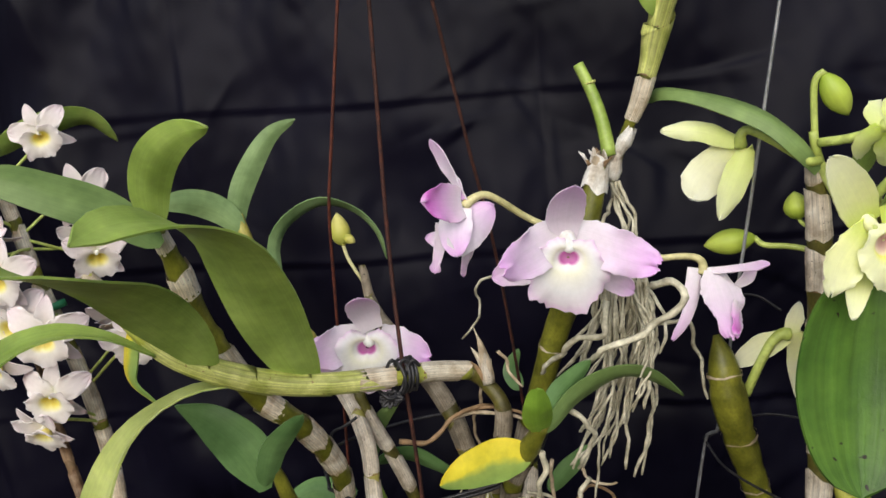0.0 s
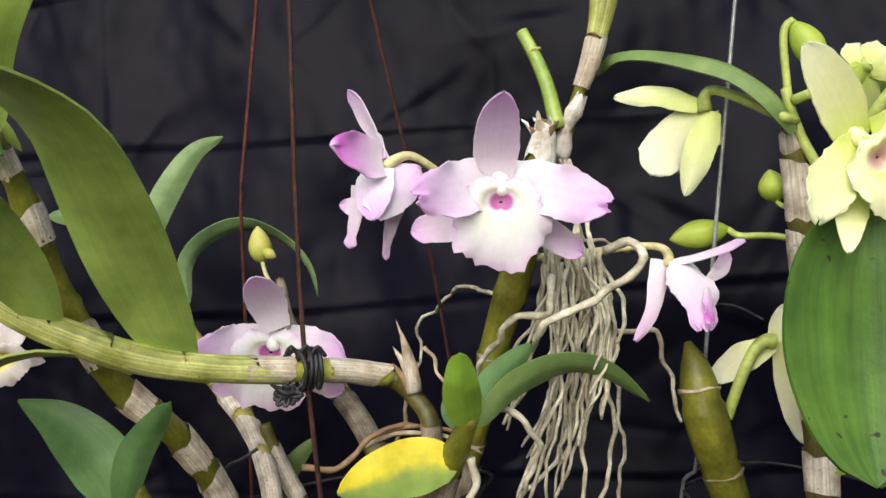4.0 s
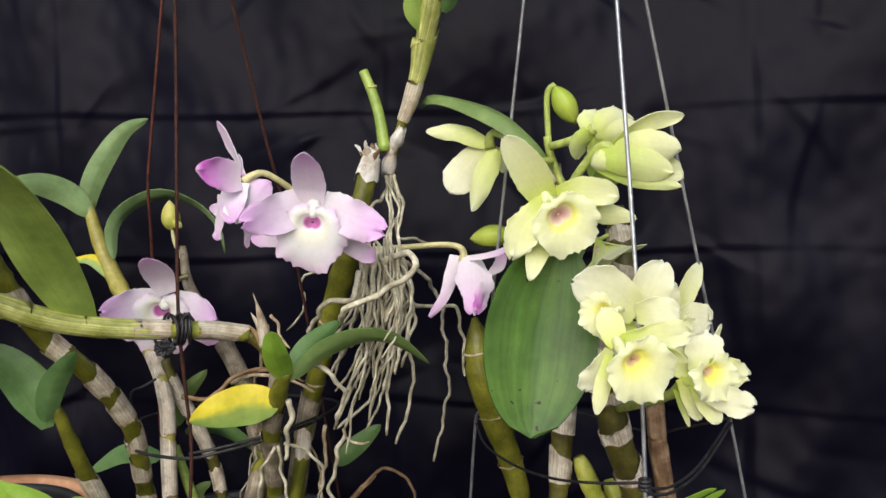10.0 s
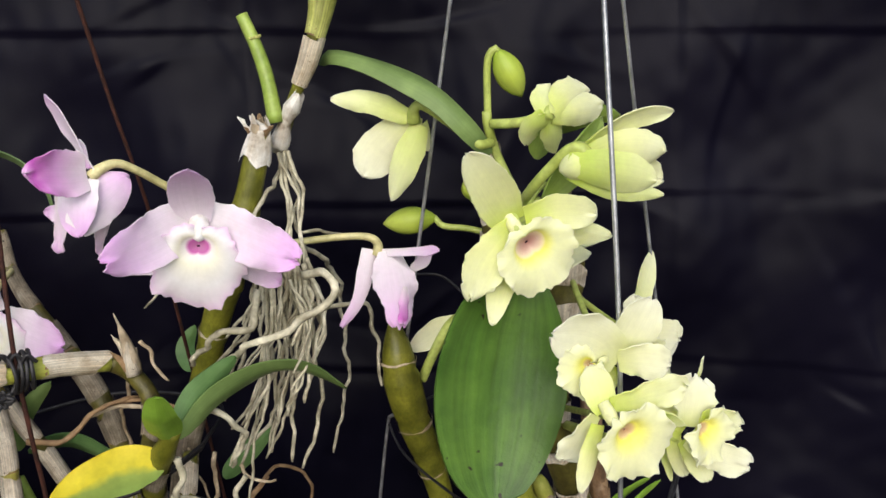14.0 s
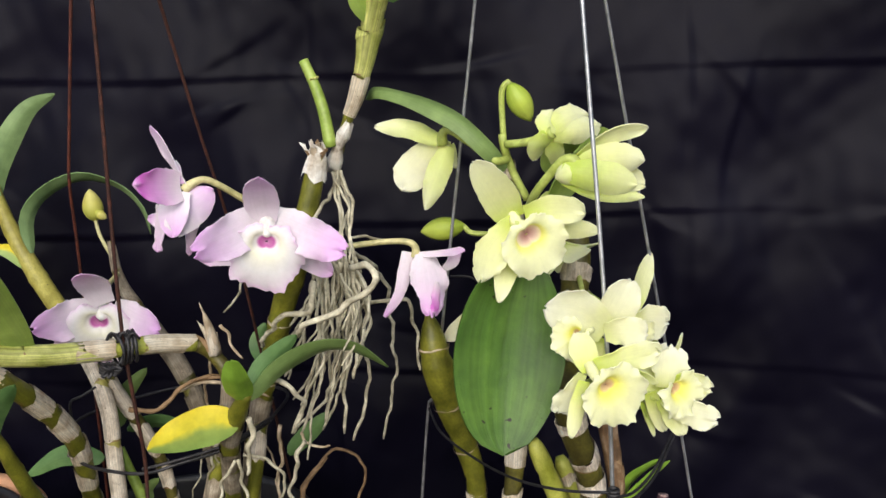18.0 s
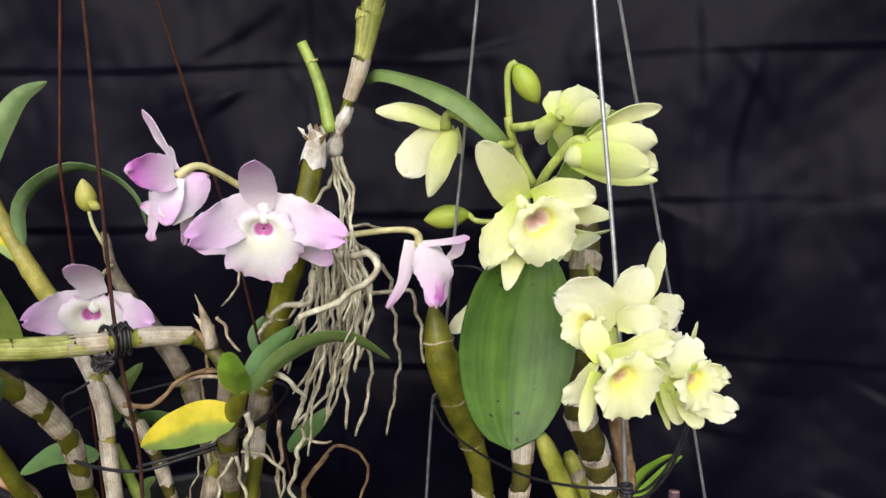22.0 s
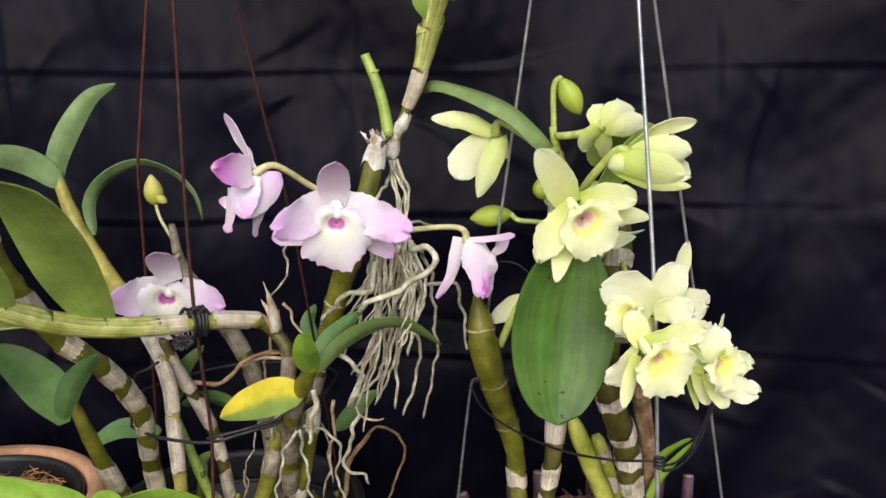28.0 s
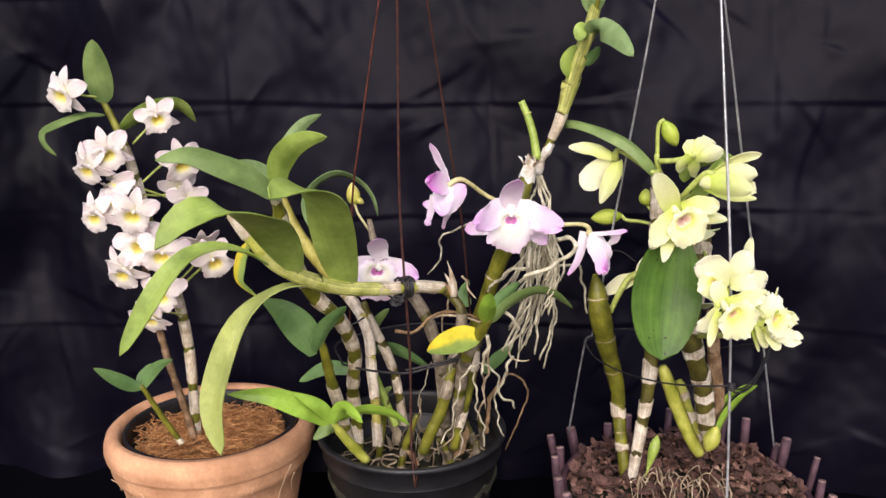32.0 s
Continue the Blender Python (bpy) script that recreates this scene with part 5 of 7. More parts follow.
    # bright young shoot at the rim
    y = [(-0.0639, 0.3850, 0.1250, 0.0048), (-0.0779, 0.3750, 0.1480, 0.0048), (-0.0887, 0.3650, 0.1686, 0.0036)]
    cane(pl, y, CANE_GREEN, PAPER, step=.02, cover=.5, seed=33, name="young_shoot", only=())
    leaf(pl, [(-0.0871, 0.3650, 0.1666), (-0.1060, 0.3560, 0.1842), (-0.1320, 0.3500, 0.1986), (-0.1636, 0.3480, 0.2028)], .0165, LEAF_BRIGHT, turn=(40, 35), label="glossy bright green leaf", blunt=.75)
    leaf(pl, [(-0.0869, 0.3620, 0.1689), (-0.0961, 0.3550, 0.1855), (-0.1161, 0.3500, 0.2014)], .011, LEAF_BRIGHT, turn=(35, 35), label="glossy bright green leaf", blunt=.8)
    leaf(pl, [(-0.0877, 0.3620, 0.1689), (-0.0793, 0.3580, 0.1834), (-0.0650, 0.3500, 0.1742)], .013, LEAF_BRIGHT, turn=(30, 20), blunt=.7)
    leaf(pl, [(-0.0859, 0.3700, 0.1675), (-0.0661, 0.3800, 0.1702), (-0.0437, 0.3850, 0.1648), (-0.0276, 0.3850, 0.1542)], .012, LEAF_BRIGHT, turn=(35, 25), blunt=.75)
    leaf(pl, [(-0.0847, 0.3680, 0.1622), (-0.0921, 0.3600, 0.1664), (-0.1028, 0.3550, 0.1599)], .010, LEAF_MID, turn=(30, 30))
    # leaves deep in the pot
    leaf(pl, [(-0.0594, 0.4600, 0.1940), (-0.0556, 0.4620, 0.2114), (-0.0406, 0.4650, 0.2285)], .011, LEAF_MID, turn=(20, 20))
    leaf(pl, [(-0.0591, 0.4750, 0.1849), (-0.0387, 0.4800, 0.1853), (-0.0062, 0.4700, 0.1706)], .013, LEAF_DARK, turn=(25, 30))
    leaf(pl, [(-0.0709, 0.4600, 0.1737), (-0.0975, 0.4700, 0.1738), (-0.1225, 0.4750, 0.1598)], .013, LEAF_DARK, turn=(40, 30))
    leaf(pl, [(0.0414, 0.4500, 0.1700), (0.0551, 0.4550, 0.1807), (0.0691, 0.4600, 0.1917)], .013, LEAF_DARK, turn=(15, 10))
    leaf(pl, [(0.0295, 0.4600, 0.2290), (0.0261, 0.4700, 0.2378), (0.0316, 0.4750, 0.2486)], .010, LEAF_DARK, turn=(10, 10))
    cane(pl, [(-0.0376, 0.4400, 0.1286, 0.004), (-0.0481, 0.4450, 0.1555, 0.004), (-0.0578, 0.4500, 0.1844, 0.0028)], SHOOT, PAPER, step=.04, cover=.4, seed=35, name="young_shoot", only=())
    leaf(pl, [(-0.0460, 0.4500, 0.1426), (-0.0470, 0.4550, 0.1516), (-0.0400, 0.4600, 0.1570)], .009, LEAF_MID, turn=(20, 20))
    # spur with a dry tip, and the forward shoot with young leaves
    rng = random.Random(61)
    foot = A((0.0106, 0.4000, 0.2591))
    for k, (dx, dy, dz, r) in enumerate(((-.004, -.003, .023, .0034), (-.0075, .0, .016, .0026), (-.001, -.004, .014, .0030), (-.008, -.004, .010, .0022), (.002, .0, .010, .0026), (-.0055, -.002, .027, .0014))):
        e = foot + A([dx, dy, dz])
        part("dry_spur", tube(Geo(), spline([tuple(foot + A([rng.uniform(-.002, .002), rng.uniform(-.002, .002), -.002])), tuple(foot * .5 + e * .5 + A([rng.uniform(-.002, .001), 0, 0])), tuple(e)], 9), [r, r * 1.05, r, r * .9, r * .8, r * .66, r * .5, r * .34, .0002], 8, ragged=.001, rng=rng), (DRY_PALE, PAPER, PAPER_GREY, DRY)[k % 4], pl, "dry torn spur" if k == 0 else "")
    f = [(0.0311, 0.3450, 0.2551, 0.0042), (0.0255, 0.3520, 0.2422, 0.0062), (0.0189, 0.3650, 0.2242, 0.0066), (0.0153, 0.3850, 0.1965, 0.0062), (0.0125, 0.4000, 0.1586, 0.006)]
    f = [(a, b, c, d * .9) for a, b, c, d in f]
    cane(pl, f[::-1], CANE_OLIVE, PAPER_DIM, step=.024, cover=.78, seed=37, only=(0, 1, 2, 3))
    leaf(pl, [(0.0296, 0.3450, 0.2509), (0.0281, 0.3320, 0.2659), (0.0281, 0.3260, 0.2787)], .0128, LEAF_BRIGHT, turn=(0, 0), blunt=.42, fold=.2, base=.5, label="folded young green leaf")
    leaf(pl, [(0.0318, 0.3480, 0.2517), (0.0407, 0.3550, 0.2639), (0.0560, 0.3620, 0.2766)], .0125, LEAF_DARK, turn=(10, 20), label="young green leaf")
    leaf(pl, [(0.0323, 0.3460, 0.2511), (0.0472, 0.3550, 0.2622), (0.0667, 0.3640, 0.2677), (0.0836, 0.3700, 0.2640), (0.1011, 0.3760, 0.2505)], .0115, LEAF_MID, turn=(20, 52), label="young green strap leaf")
    leaf(pl, [(0.0253, 0.3520, 0.2359), (0.0155, 0.3500, 0.2378), (0.0003, 0.3450, 0.2366), (-0.0158, 0.3400, 0.2327)], .0205, LEAF_YELLOW, turn=(8, -10), fold=.08, label="leaf turning yellow from its tip", blunt=.55)
    # tall bare cane, broken off at the top
    b = [(0.0718, 0.4030, 0.3600, 0.0048), (0.0691, 0.4030, 0.3498, 0.0066), (0.0652, 0.4020, 0.3347, 0.007), (0.0565, 0.4020, 0.3042, 0.0086), (0.0478, 0.4120, 0.2780, 0.0082), (0.0392, 0.4200, 0.2475, 0.0075), (0.0288, 0.4280, 0.2123, 0.0068),
         (0.0209, 0.4320, 0.1732, 0.0066), (0.0154, 0.4320, 0.1310, 0.0064)]
    thick = cane(pl, b[::-1], CANE_OLIVE, PAPER_DIM, step=.034, cover=.72, seed=41, only=(0, 1, 2), label="thick olive cane broken off at its top")
    top = spline(b, 60)
    for k in (12, 24, 34):
        part("node_ring", tube(Geo(), [top[k, :3], top[k, :3] * .75 + top[k + 1, :3] * .25], top[k, 3] * .86 + .0003, 16, caps=False, ragged=.0007, rng=random.Random(k)), PAPER_GREY, thick)
    part("dry_husk", tube(Geo(), top[:4, :3], top[:4, 3] * .93 + .0005, 18, caps=False, ragged=.0028, rng=random.Random(8)), PAPER_WHITE, pl, "torn papery husk round the broken top")
    rng = random.Random(77)
    for k in range(13):
        w = k * .48 + rng.uniform(-.2, .2)
        o = A((0.0712, 0.4030, 0.3592)) + A([.0046 * math.cos(w), .0046 * math.sin(w), 0])
        d = A([rng.uniform(-.4, .35), rng.uniform(-.3, .3), 1.0])
        n = rng.uniform(.003, .010)
        g = petal_grid(o, d, (math.cos(w), math.sin(w), .1), n, rng.uniform(.0018, .0042), cup=-.3, back=rng.uniform(-.5, .6), ruffle=.15, shape=.8, blunt=.6, base=.9, seed=k, n=8, m=5, fray=.2)
        part("splinter", sheet(Geo(), g, .0003), (PAPER_WHITE, DRY_PALE, PAPER_WHITE, DRY)[k % 4], pl)
    w2 = [(0.0804, 0.4180, 0.3510, 0.0034), (0.0840, 0.4140, 0.3651, 0.0034), (0.0890, 0.4080, 0.3790, 0.0034), (0.0935, 0.4055, 0.3900, 0.0040), (0.0985, 0.4040, 0.4062, 0.0042), (0.1010, 0.4020, 0.4179, 0.0046), (0.1060, 0.3960, 0.4392, 0.0048), (0.1115, 0.3880, 0.4612, 0.0042), (0.1150, 0.3780, 0.4847, 0.0030)]
    up = cane(pl, w2, CANE_OLIVE, PAPER, step=.0285, cover=.8, first=.012, seed=43, only=(), swell=.12)
    fine = spline(w2, 200)
    rng = random.Random(19)
    for z0, z1, r0, r1, mat, slant in ((.3800, .4000, 1.00, 1.12, PAPER, .001), (.4000, .4235, 1.02, 1.42, SHEATH_LIME, .006), (.4220, .4450, 1.02, 1.35, SHEATH_LIME, -.005), (.4430, .4640, 1.02, 1.30, SHEATH_LIME, .005), (.4630, .4780, 1.02, 1.25, SHEATH_LIME, -.003)):
        c = fine[(fine[:, 2] >= z0) & (fine[:, 2] <= z1)]
        part("sheath", tube(Geo(), c[:, :3], c[:, 3] * np.linspace(r0, r1, len(c)) + .0002, 14, caps=False, ragged=.0012, rng=rng, slant=slant), mat, up, "dry papery sheath" if mat is PAPER else "yellow-green sheath")
        part("node_ring", tube(Geo(), [c[0, :3], c[1, :3]], c[0, 3] * 1.06, 12), DRY, up)
    leaf(pl, [(0.1102, 0.3900, 0.4503), (0.1134, 0.3780, 0.4624), (0.1198, 0.3500, 0.4566), (0.1261, 0.3250, 0.4424)], .016, LEAF_SOFT, turn=(20, 25), base=.4, label="green leaf at the cane's top")
    leaf(pl, [(0.1139, 0.3840, 0.4727), (0.1102, 0.3780, 0.4939), (0.1228, 0.3700, 0.5199)], .0165, LEAF_SOFT, turn=(10, 15), base=.4, label="green leaf at the cane's top")
    leaf(pl, [(0.1139, 0.3820, 0.4726), (0.1188, 0.3720, 0.4937), (0.1324, 0.3600, 0.5029), (0.1500, 0.3500, 0.4921)], .016, LEAF_SOFT, turn=(20, 40), base=.4, label="green leaf at the cane's top")
    leaf(pl, [(0.1119, 0.3860, 0.4574), (0.1039, 0.3780, 0.4618), (0.0996, 0.3720, 0.4533)], .012, LEAF_OLIVE, turn=(30, 20), base=.5)
    leaf(pl, [(0.1054, 0.3980, 0.4267), (0.0976, 0.3920, 0.4387), (0.1022, 0.3880, 0.4508)], .013, LEAF_OLIVE, turn=(10, 10), base=.5)
    leaf(pl, [(0.1120, 0.3940, 0.4359), (0.1166, 0.3900, 0.4433), (0.1194, 0.3860, 0.4496)], .009, LEAF_DARK, turn=(20, 20), base=.5)
    part("dry_husk", tube(Geo(), spline([(0.0792, 0.4170, 0.3498), (0.0829, 0.4120, 0.3635), (0.0889, 0.4060, 0.3753)], 9), [.0030, .0042, .0044, .0034, .0026, .0030, .0040, .0032, .0022], 11, ragged=.003), PAPER_WHITE, pl, "papery pale husk at the cane's joint")
    sh = part("cut_shoot", tube(Geo(), spline([(0.0786, 0.4110, 0.3632), (0.0763, 0.4140, 0.3805), (0.0727, 0.4170, 0.3944), (0.0672, 0.4200, 0.4085)], 16), np.linspace(.0036, .0027, 16), 10), SHOOT, pl, "bright green cut stem")
    part("node_ring", tube(Geo(), [(0.0718, 0.4180, 0.3985), (0.0715, 0.4180, 0.3997)], .0034, 10), SHEATH_LIME, sh)
    # flowers
    bloom(pl, "large pink and white flower facing out", [
        ("sepal", [(0.0464, 0.3500, 0.3346), (0.0458, 0.3440, 0.3448), (0.0462, 0.3320, 0.3542), (0.0474, 0.3184, 0.3612)], [(0, .0090), (.3, .0158), (.55, .0156), (.78, .0120), (.92, .0075), (1, 0)], PINK_SEPAL, dict(face=(0, -1, -.2), cup=.05, ruffle=.01)),
        ("sepal", ((0.0367, 0.3530, 0.3229), (0.0145, 0.3550, 0.3204)), [(0, .012), (.5, .0118), (.85, .0095), (1, 0)], PINK_SEPAL, {}),
        ("sepal", ((0.0569, 0.3530, 0.3214), (0.0754, 0.3550, 0.3083)), [(0, .010), (.5, .0105), (.85, .0085), (1, 0)], PINK_SEPAL, {}),
        ("petal", [(0.0448, 0.3500, 0.3372), (0.0308, 0.3370, 0.3328), (0.0176, 0.3220, 0.3303)], [(0, .014), (.25, .0200), (.6, .0185), (.86, .0138), (1, .0060)], PINK_PETAL, dict(ruffle=.06, fray=.030, cup=.02)),
        ("petal", [(0.0507, 0.3500, 0.3366), (0.0660, 0.3400, 0.3300), (0.0813, 0.3330, 0.3236)], [(0, .014), (.3, .0188), (.62, .0186), (.86, .0142), (1, .0055)], PINK_PETAL, dict(ruffle=.08, fray=.032, cup=.02)),
    ], column=((0.0470, 0.3460, 0.3339), (0, -1, -.3), (0, 0, 1), .0155),
        lip=((0.0467, 0.3450, 0.3309), (-.02, -1, .12), (.10, 0, 1), .0262, dict(low=.95, wide=.50, high=.30, depth=.26, recurve=.14, ruffle=.045, tilt=.12, mouth=.17, reach=179, fall=1.1), PINK_LIP),
        stalk=[(0.0492, 0.3500, 0.3336), (0.0514, 0.3700, 0.3300), (0.0606, 0.4020, 0.3210)], stalk_material=STALK_CREAM, seed=301)
    bloom(pl, "pink flower seen from the side", [
        ("sepal", [(0.0065, 0.3860, 0.3491), (0.0003, 0.3860, 0.3639), (-0.0076, 0.3870, 0.3799)], [(0, .005), (.3, .0065), (.7, .0090), (.9, .0075), (1, 0)], PINK_SEPAL, dict(face=(-.85, -.5, 0), cup=.05)),
        ("petal", [(0.0018, 0.3880, 0.3622), (0.0033, 0.3860, 0.3577), (0.0041, 0.3850, 0.3513)], [(0, .002), (.3, .0045), (1, .004)], PINK_SEPAL, dict(face=(-.5, -.8, .2))),
        ("lip", [(0.0041, 0.3830, 0.3499), (-0.0048, 0.3720, 0.3521), (-0.0126, 0.3630, 0.3545)], [(0, .014), (.3, .0185), (.6, .0170), (.85, .0115), (1, 0)], MAGENTA_LIP, dict(face=(-.2, -.95, .25), cup=.10, ruffle=.05)),
        ("petal", [(0.0015, 0.3840, 0.3476), (-0.0003, 0.3770, 0.3375), (0.0001, 0.3740, 0.3269)], [(0, .014), (.4, .0170), (.75, .0130), (1, .002)], PINK_PETAL, dict(face=(-.3, -1, 0), cup=-.10)),
        ("petal", [(-0.0005, 0.3750, 0.3297), (0.0079, 0.3820, 0.3386), (0.0189, 0.3880, 0.3471)], [(0, .009), (.3, .0165), (.6, .0180), (.85, .0120), (1, 0)], PINK_SEPAL, dict(face=(.15, -1, .1), cup=-.10, ruffle=.02)),
        ("sepal", [(-0.0050, 0.3840, 0.3408), (-0.0079, 0.3860, 0.3289), (-0.0113, 0.3880, 0.3171)], [(0, .0075), (.5, .0055), (.8, .0040), (.93, .0060), (1, 0)], PINK_SEPAL, dict(face=(-.3, -.9, 0), ruffle=.08)),
        ("petal", ((-0.0065, 0.3870, 0.3328), (-0.0139, 0.3880, 0.3346)), [(0, .005), (.5, .0070), (1, 0)], PINK_PETAL, {}),
        ("sepal", [(0.0095, 0.3900, 0.3353), (0.0048, 0.3950, 0.3234), (0.0020, 0.4000, 0.3119)], [(0, .0075), (.5, .0048), (.8, .0028), (.93, .0030), (1, 0)], PINK_SEPAL, dict(face=(.2, -1, 0), ruffle=.08)),
    ], stalk=[(0.0051, 0.3850, 0.3478), (0.0089, 0.3860, 0.3507), (0.0149, 0.3880, 0.3524), (0.0222, 0.3910, 0.3485), (0.0370, 0.3980, 0.3372), (0.0592, 0.4020, 0.3256)], stalk_material=STALK_CREAM, stalk_r=.0017, seed=311)
    bloom(pl, "pale pink flower nodding on a long stalk", [
        ("sepal", [(0.1172, 0.4070, 0.3045), (0.1143, 0.4020, 0.2934), (0.1097, 0.3980, 0.2817), (0.1018, 0.3950, 0.2720)], [(0, 0.0067), (0.3, 0.0082), (0.6, 0.0058), (0.85, 0.0046), (1, 0.0018)], PINK_SEPAL, dict(cup=-.12, ruffle=.03)),
        ("sepal", [(0.1214, 0.4070, 0.3022), (0.1339, 0.3960, 0.3049), (0.1441, 0.3800, 0.3095)], [(0, 0.0036), (0.5, 0.0039), (0.85, 0.0054), (1, 0.0012)], PINK_SEPAL, dict(face=(0, -.8, .5), cup=.1)),
        ("petal", [(0.1263, 0.4050, 0.3032), (0.1270, 0.3910, 0.2908), (0.1258, 0.3780, 0.2761)], [(0, 0.0101), (0.25, 0.0190), (0.45, 0.0220), (0.65, 0.0173), (0.87, 0.0113), (1, 0.0042)], PINK_SEPAL, dict(face=(.2, -1, .1), cup=-.10, ruffle=.07, fray=.045)),
        ("lip", [(0.1300, 0.3860, 0.2920), (0.1288, 0.3810, 0.2856), (0.1266, 0.3760, 0.2782)], [(0, 0.0023), (0.4, 0.0058), (0.8, 0.0058), (1, 0.0023)], MAGENTA_LIP, dict(face=(.6, -1, .1), cup=-.1, ruffle=.10, fray=.04)),
        ("petal", [(0.1359, 0.4020, 0.2946), (0.1407, 0.4000, 0.2991), (0.1431, 0.3980, 0.3059)], [(0, 0.0030), (0.5, 0.0067), (0.85, 0.0055), (1, 0.0012)], PINK_SEPAL, dict(ruffle=.04)),
    ], stalk=[(0.1203, 0.4070, 0.3009), (0.1216, 0.4080, 0.3056), (0.1182, 0.4080, 0.3095), (0.1090, 0.4090, 0.3105), (0.0923, 0.4100, 0.3096), (0.0631, 0.4050, 0.3085)], stalk_material=STALK_CREAM, stalk_r=.0017, seed=323)
    # roots
    root(pl, [(0.0802, 0.4160, 0.3513), (0.0781, 0.4100, 0.3374), (0.0717, 0.4000, 0.3347), (0.0680, 0.3960, 0.3258), (0.0767, 0.3850, 0.3055), (0.0730, 0.3800, 0.2824)], .0013, ROOT, seed=0)
    root(pl, [(0.0818, 0.4160, 0.3513), (0.0854, 0.4120, 0.3342), (0.0854, 0.4050, 0.3160), (0.0939, 0.4100, 0.3140), (0.1078, 0.4200, 0.3083)], .0012, ROOT, seed=1)
    root(pl, [(0.0846, 0.3600, 0.3091), (0.0933, 0.3520, 0.3117), (0.0927, 0.3480, 0.3019), (0.0791, 0.3460, 0.2933), (0.0639, 0.3480, 0.2867), (0.0550, 0.3640, 0.2756), (0.0476, 0.3900, 0.2560)], .0021, ROOT, seed=2)
    root(pl, [(0.0662, 0.3700, 0.3013), (0.0621, 0.3650, 0.2876), (0.0512, 0.3620, 0.2867), (0.0420, 0.3720, 0.2764), (0.0360, 0.3900, 0.2620)], .0019, ROOT, seed=3)
    root(pl, [(0.0811, 0.4400, 0.3020), (0.0972, 0.4600, 0.2878), (0.1085, 0.4780, 0.2675), (0.1114, 0.4830, 0.2370), (0.1129, 0.4840, 0.2065), (0.1082, 0.4840, 0.1837), (0.1023, 0.4830, 0.1587)], .0016, ROOT, seed=4)
    root(pl, [(0.0840, 0.4000, 0.2948), (0.0901, 0.4100, 0.2784), (0.1042, 0.4180, 0.2738), (0.1180, 0.4200, 0.2726), (0.1201, 0.4180, 0.2566), (0.1211, 0.4050, 0.2359)], .0016, ROOT, seed=5)
    root(pl, [(0.0499, 0.4500, 0.2930), (0.0345, 0.4900, 0.2963), (0.0225, 0.5200, 0.2840), (0.0122, 0.5300, 0.2771), (0.0102, 0.5350, 0.2523), (-0.0014, 0.5350, 0.2395)], .0014, ROOT, seed=6)
    root(pl, [(0.0800, 0.3800, 0.3074), (0.0763, 0.3850, 0.2846), (0.0755, 0.3900, 0.2625), (0.0694, 0.4000, 0.2290), (0.0486, 0.4000, 0.2085)], .0015, ROOT, seed=7)
    root(pl, [(0.0379, 0.3600, 0.2550), (0.0502, 0.3620, 0.2508), (0.0559, 0.3700, 0.2340), (0.0498, 0.3800, 0.2161)], .0017, ROOT, seed=8)
    root(pl, [(0.0303, 0.3520, 0.2388), (0.0306, 0.3540, 0.2286), (0.0292, 0.3560, 0.2186), (0.0266, 0.3580, 0.2059)], .0019, ROOT, seed=9)
    root(pl, [(0.0201, 0.3660, 0.2103), (0.0149, 0.3680, 0.2009), (0.0099, 0.3700, 0.1883), (0.0075, 0.3720, 0.1721), (0.0041, 0.3740, 0.1571), (-0.0037, 0.3760, 0.1404)], .0011, ROOT, seed=10)
    root(pl, [(0.0217, 0.3660, 0.2108), (0.0235, 0.3680, 0.1959), (0.0242, 0.3700, 0.1781), (0.0287, 0.3720, 0.1595), (0.0313, 0.3740, 0.1501), (0.0316, 0.3760, 0.1358)], .0011, ROOT, seed=11)
    root(pl, [(0.0236, 0.3720, 0.2102), (0.0344, 0.3740, 0.2057), (0.0419, 0.3760, 0.1976), (0.0417, 0.3780, 0.1819), (0.0415, 0.3800, 0.1666), (0.0460, 0.3820, 0.1473), (0.0490, 0.3840, 0.1405)], .0011, ROOT, seed=12)
    root(pl, [(0.0551, 0.3800, 0.2107), (0.0506, 0.3820, 0.2009), (0.0473, 0.3840, 0.1878), (0.0461, 0.3860, 0.1774), (0.0488, 0.3880, 0.1713), (0.0561, 0.3900, 0.1675), (0.0589, 0.3920, 0.1609)], .0015, ROOT, seed=13)
    root(pl, [(0.0530, 0.3900, 0.2115), (0.0594, 0.3850, 0.2051), (0.0684, 0.3800, 0.2072)], .001, ROOT_TAN, seed=14)
    root(pl, [(0.0157, 0.3900, 0.2756), (0.0203, 0.3880, 0.2668), (0.0265, 0.3850, 0.2581)], .0011, ROOT_TAN, seed=15)
    root(pl, [(0.0072, 0.4050, 0.2543), (0.0026, 0.4100, 0.2340), (0.0022, 0.4100, 0.2079), (0.0012, 0.4100, 0.1981)], .0011, ROOT_TAN, seed=16)
    k = 17
    rng = random.Random(5)
    for i in range(42):
        sx = rng.uniform(-1, 1)
        top = A((0.0767, 0.3850, 0.3055)) + A([sx * .011, rng.uniform(-.012, .015), rng.uniform(-.004, .012)])
        drop = rng.uniform(.05, .110) if i % 4 else rng.uniform(.03, .05)
        lean = -rng.uniform(0.0, .22) * drop - .003
        e = top + A([lean + sx * .010, rng.uniform(-.012, .014), -drop])
        m1 = top + (e - top) * .35 + A([rng.uniform(.002, .009), 0, 0])
        m2 = top + (e - top) * .7 + A([rng.uniform(.0, .009), rng.uniform(-.003, .003), 0])
        root(pl, [tuple(top), tuple(m1), tuple(m2), tuple(e)], rng.uniform(.0007, .0013), ROOT, seed=100 + i, kink=.0008, taper=.85)
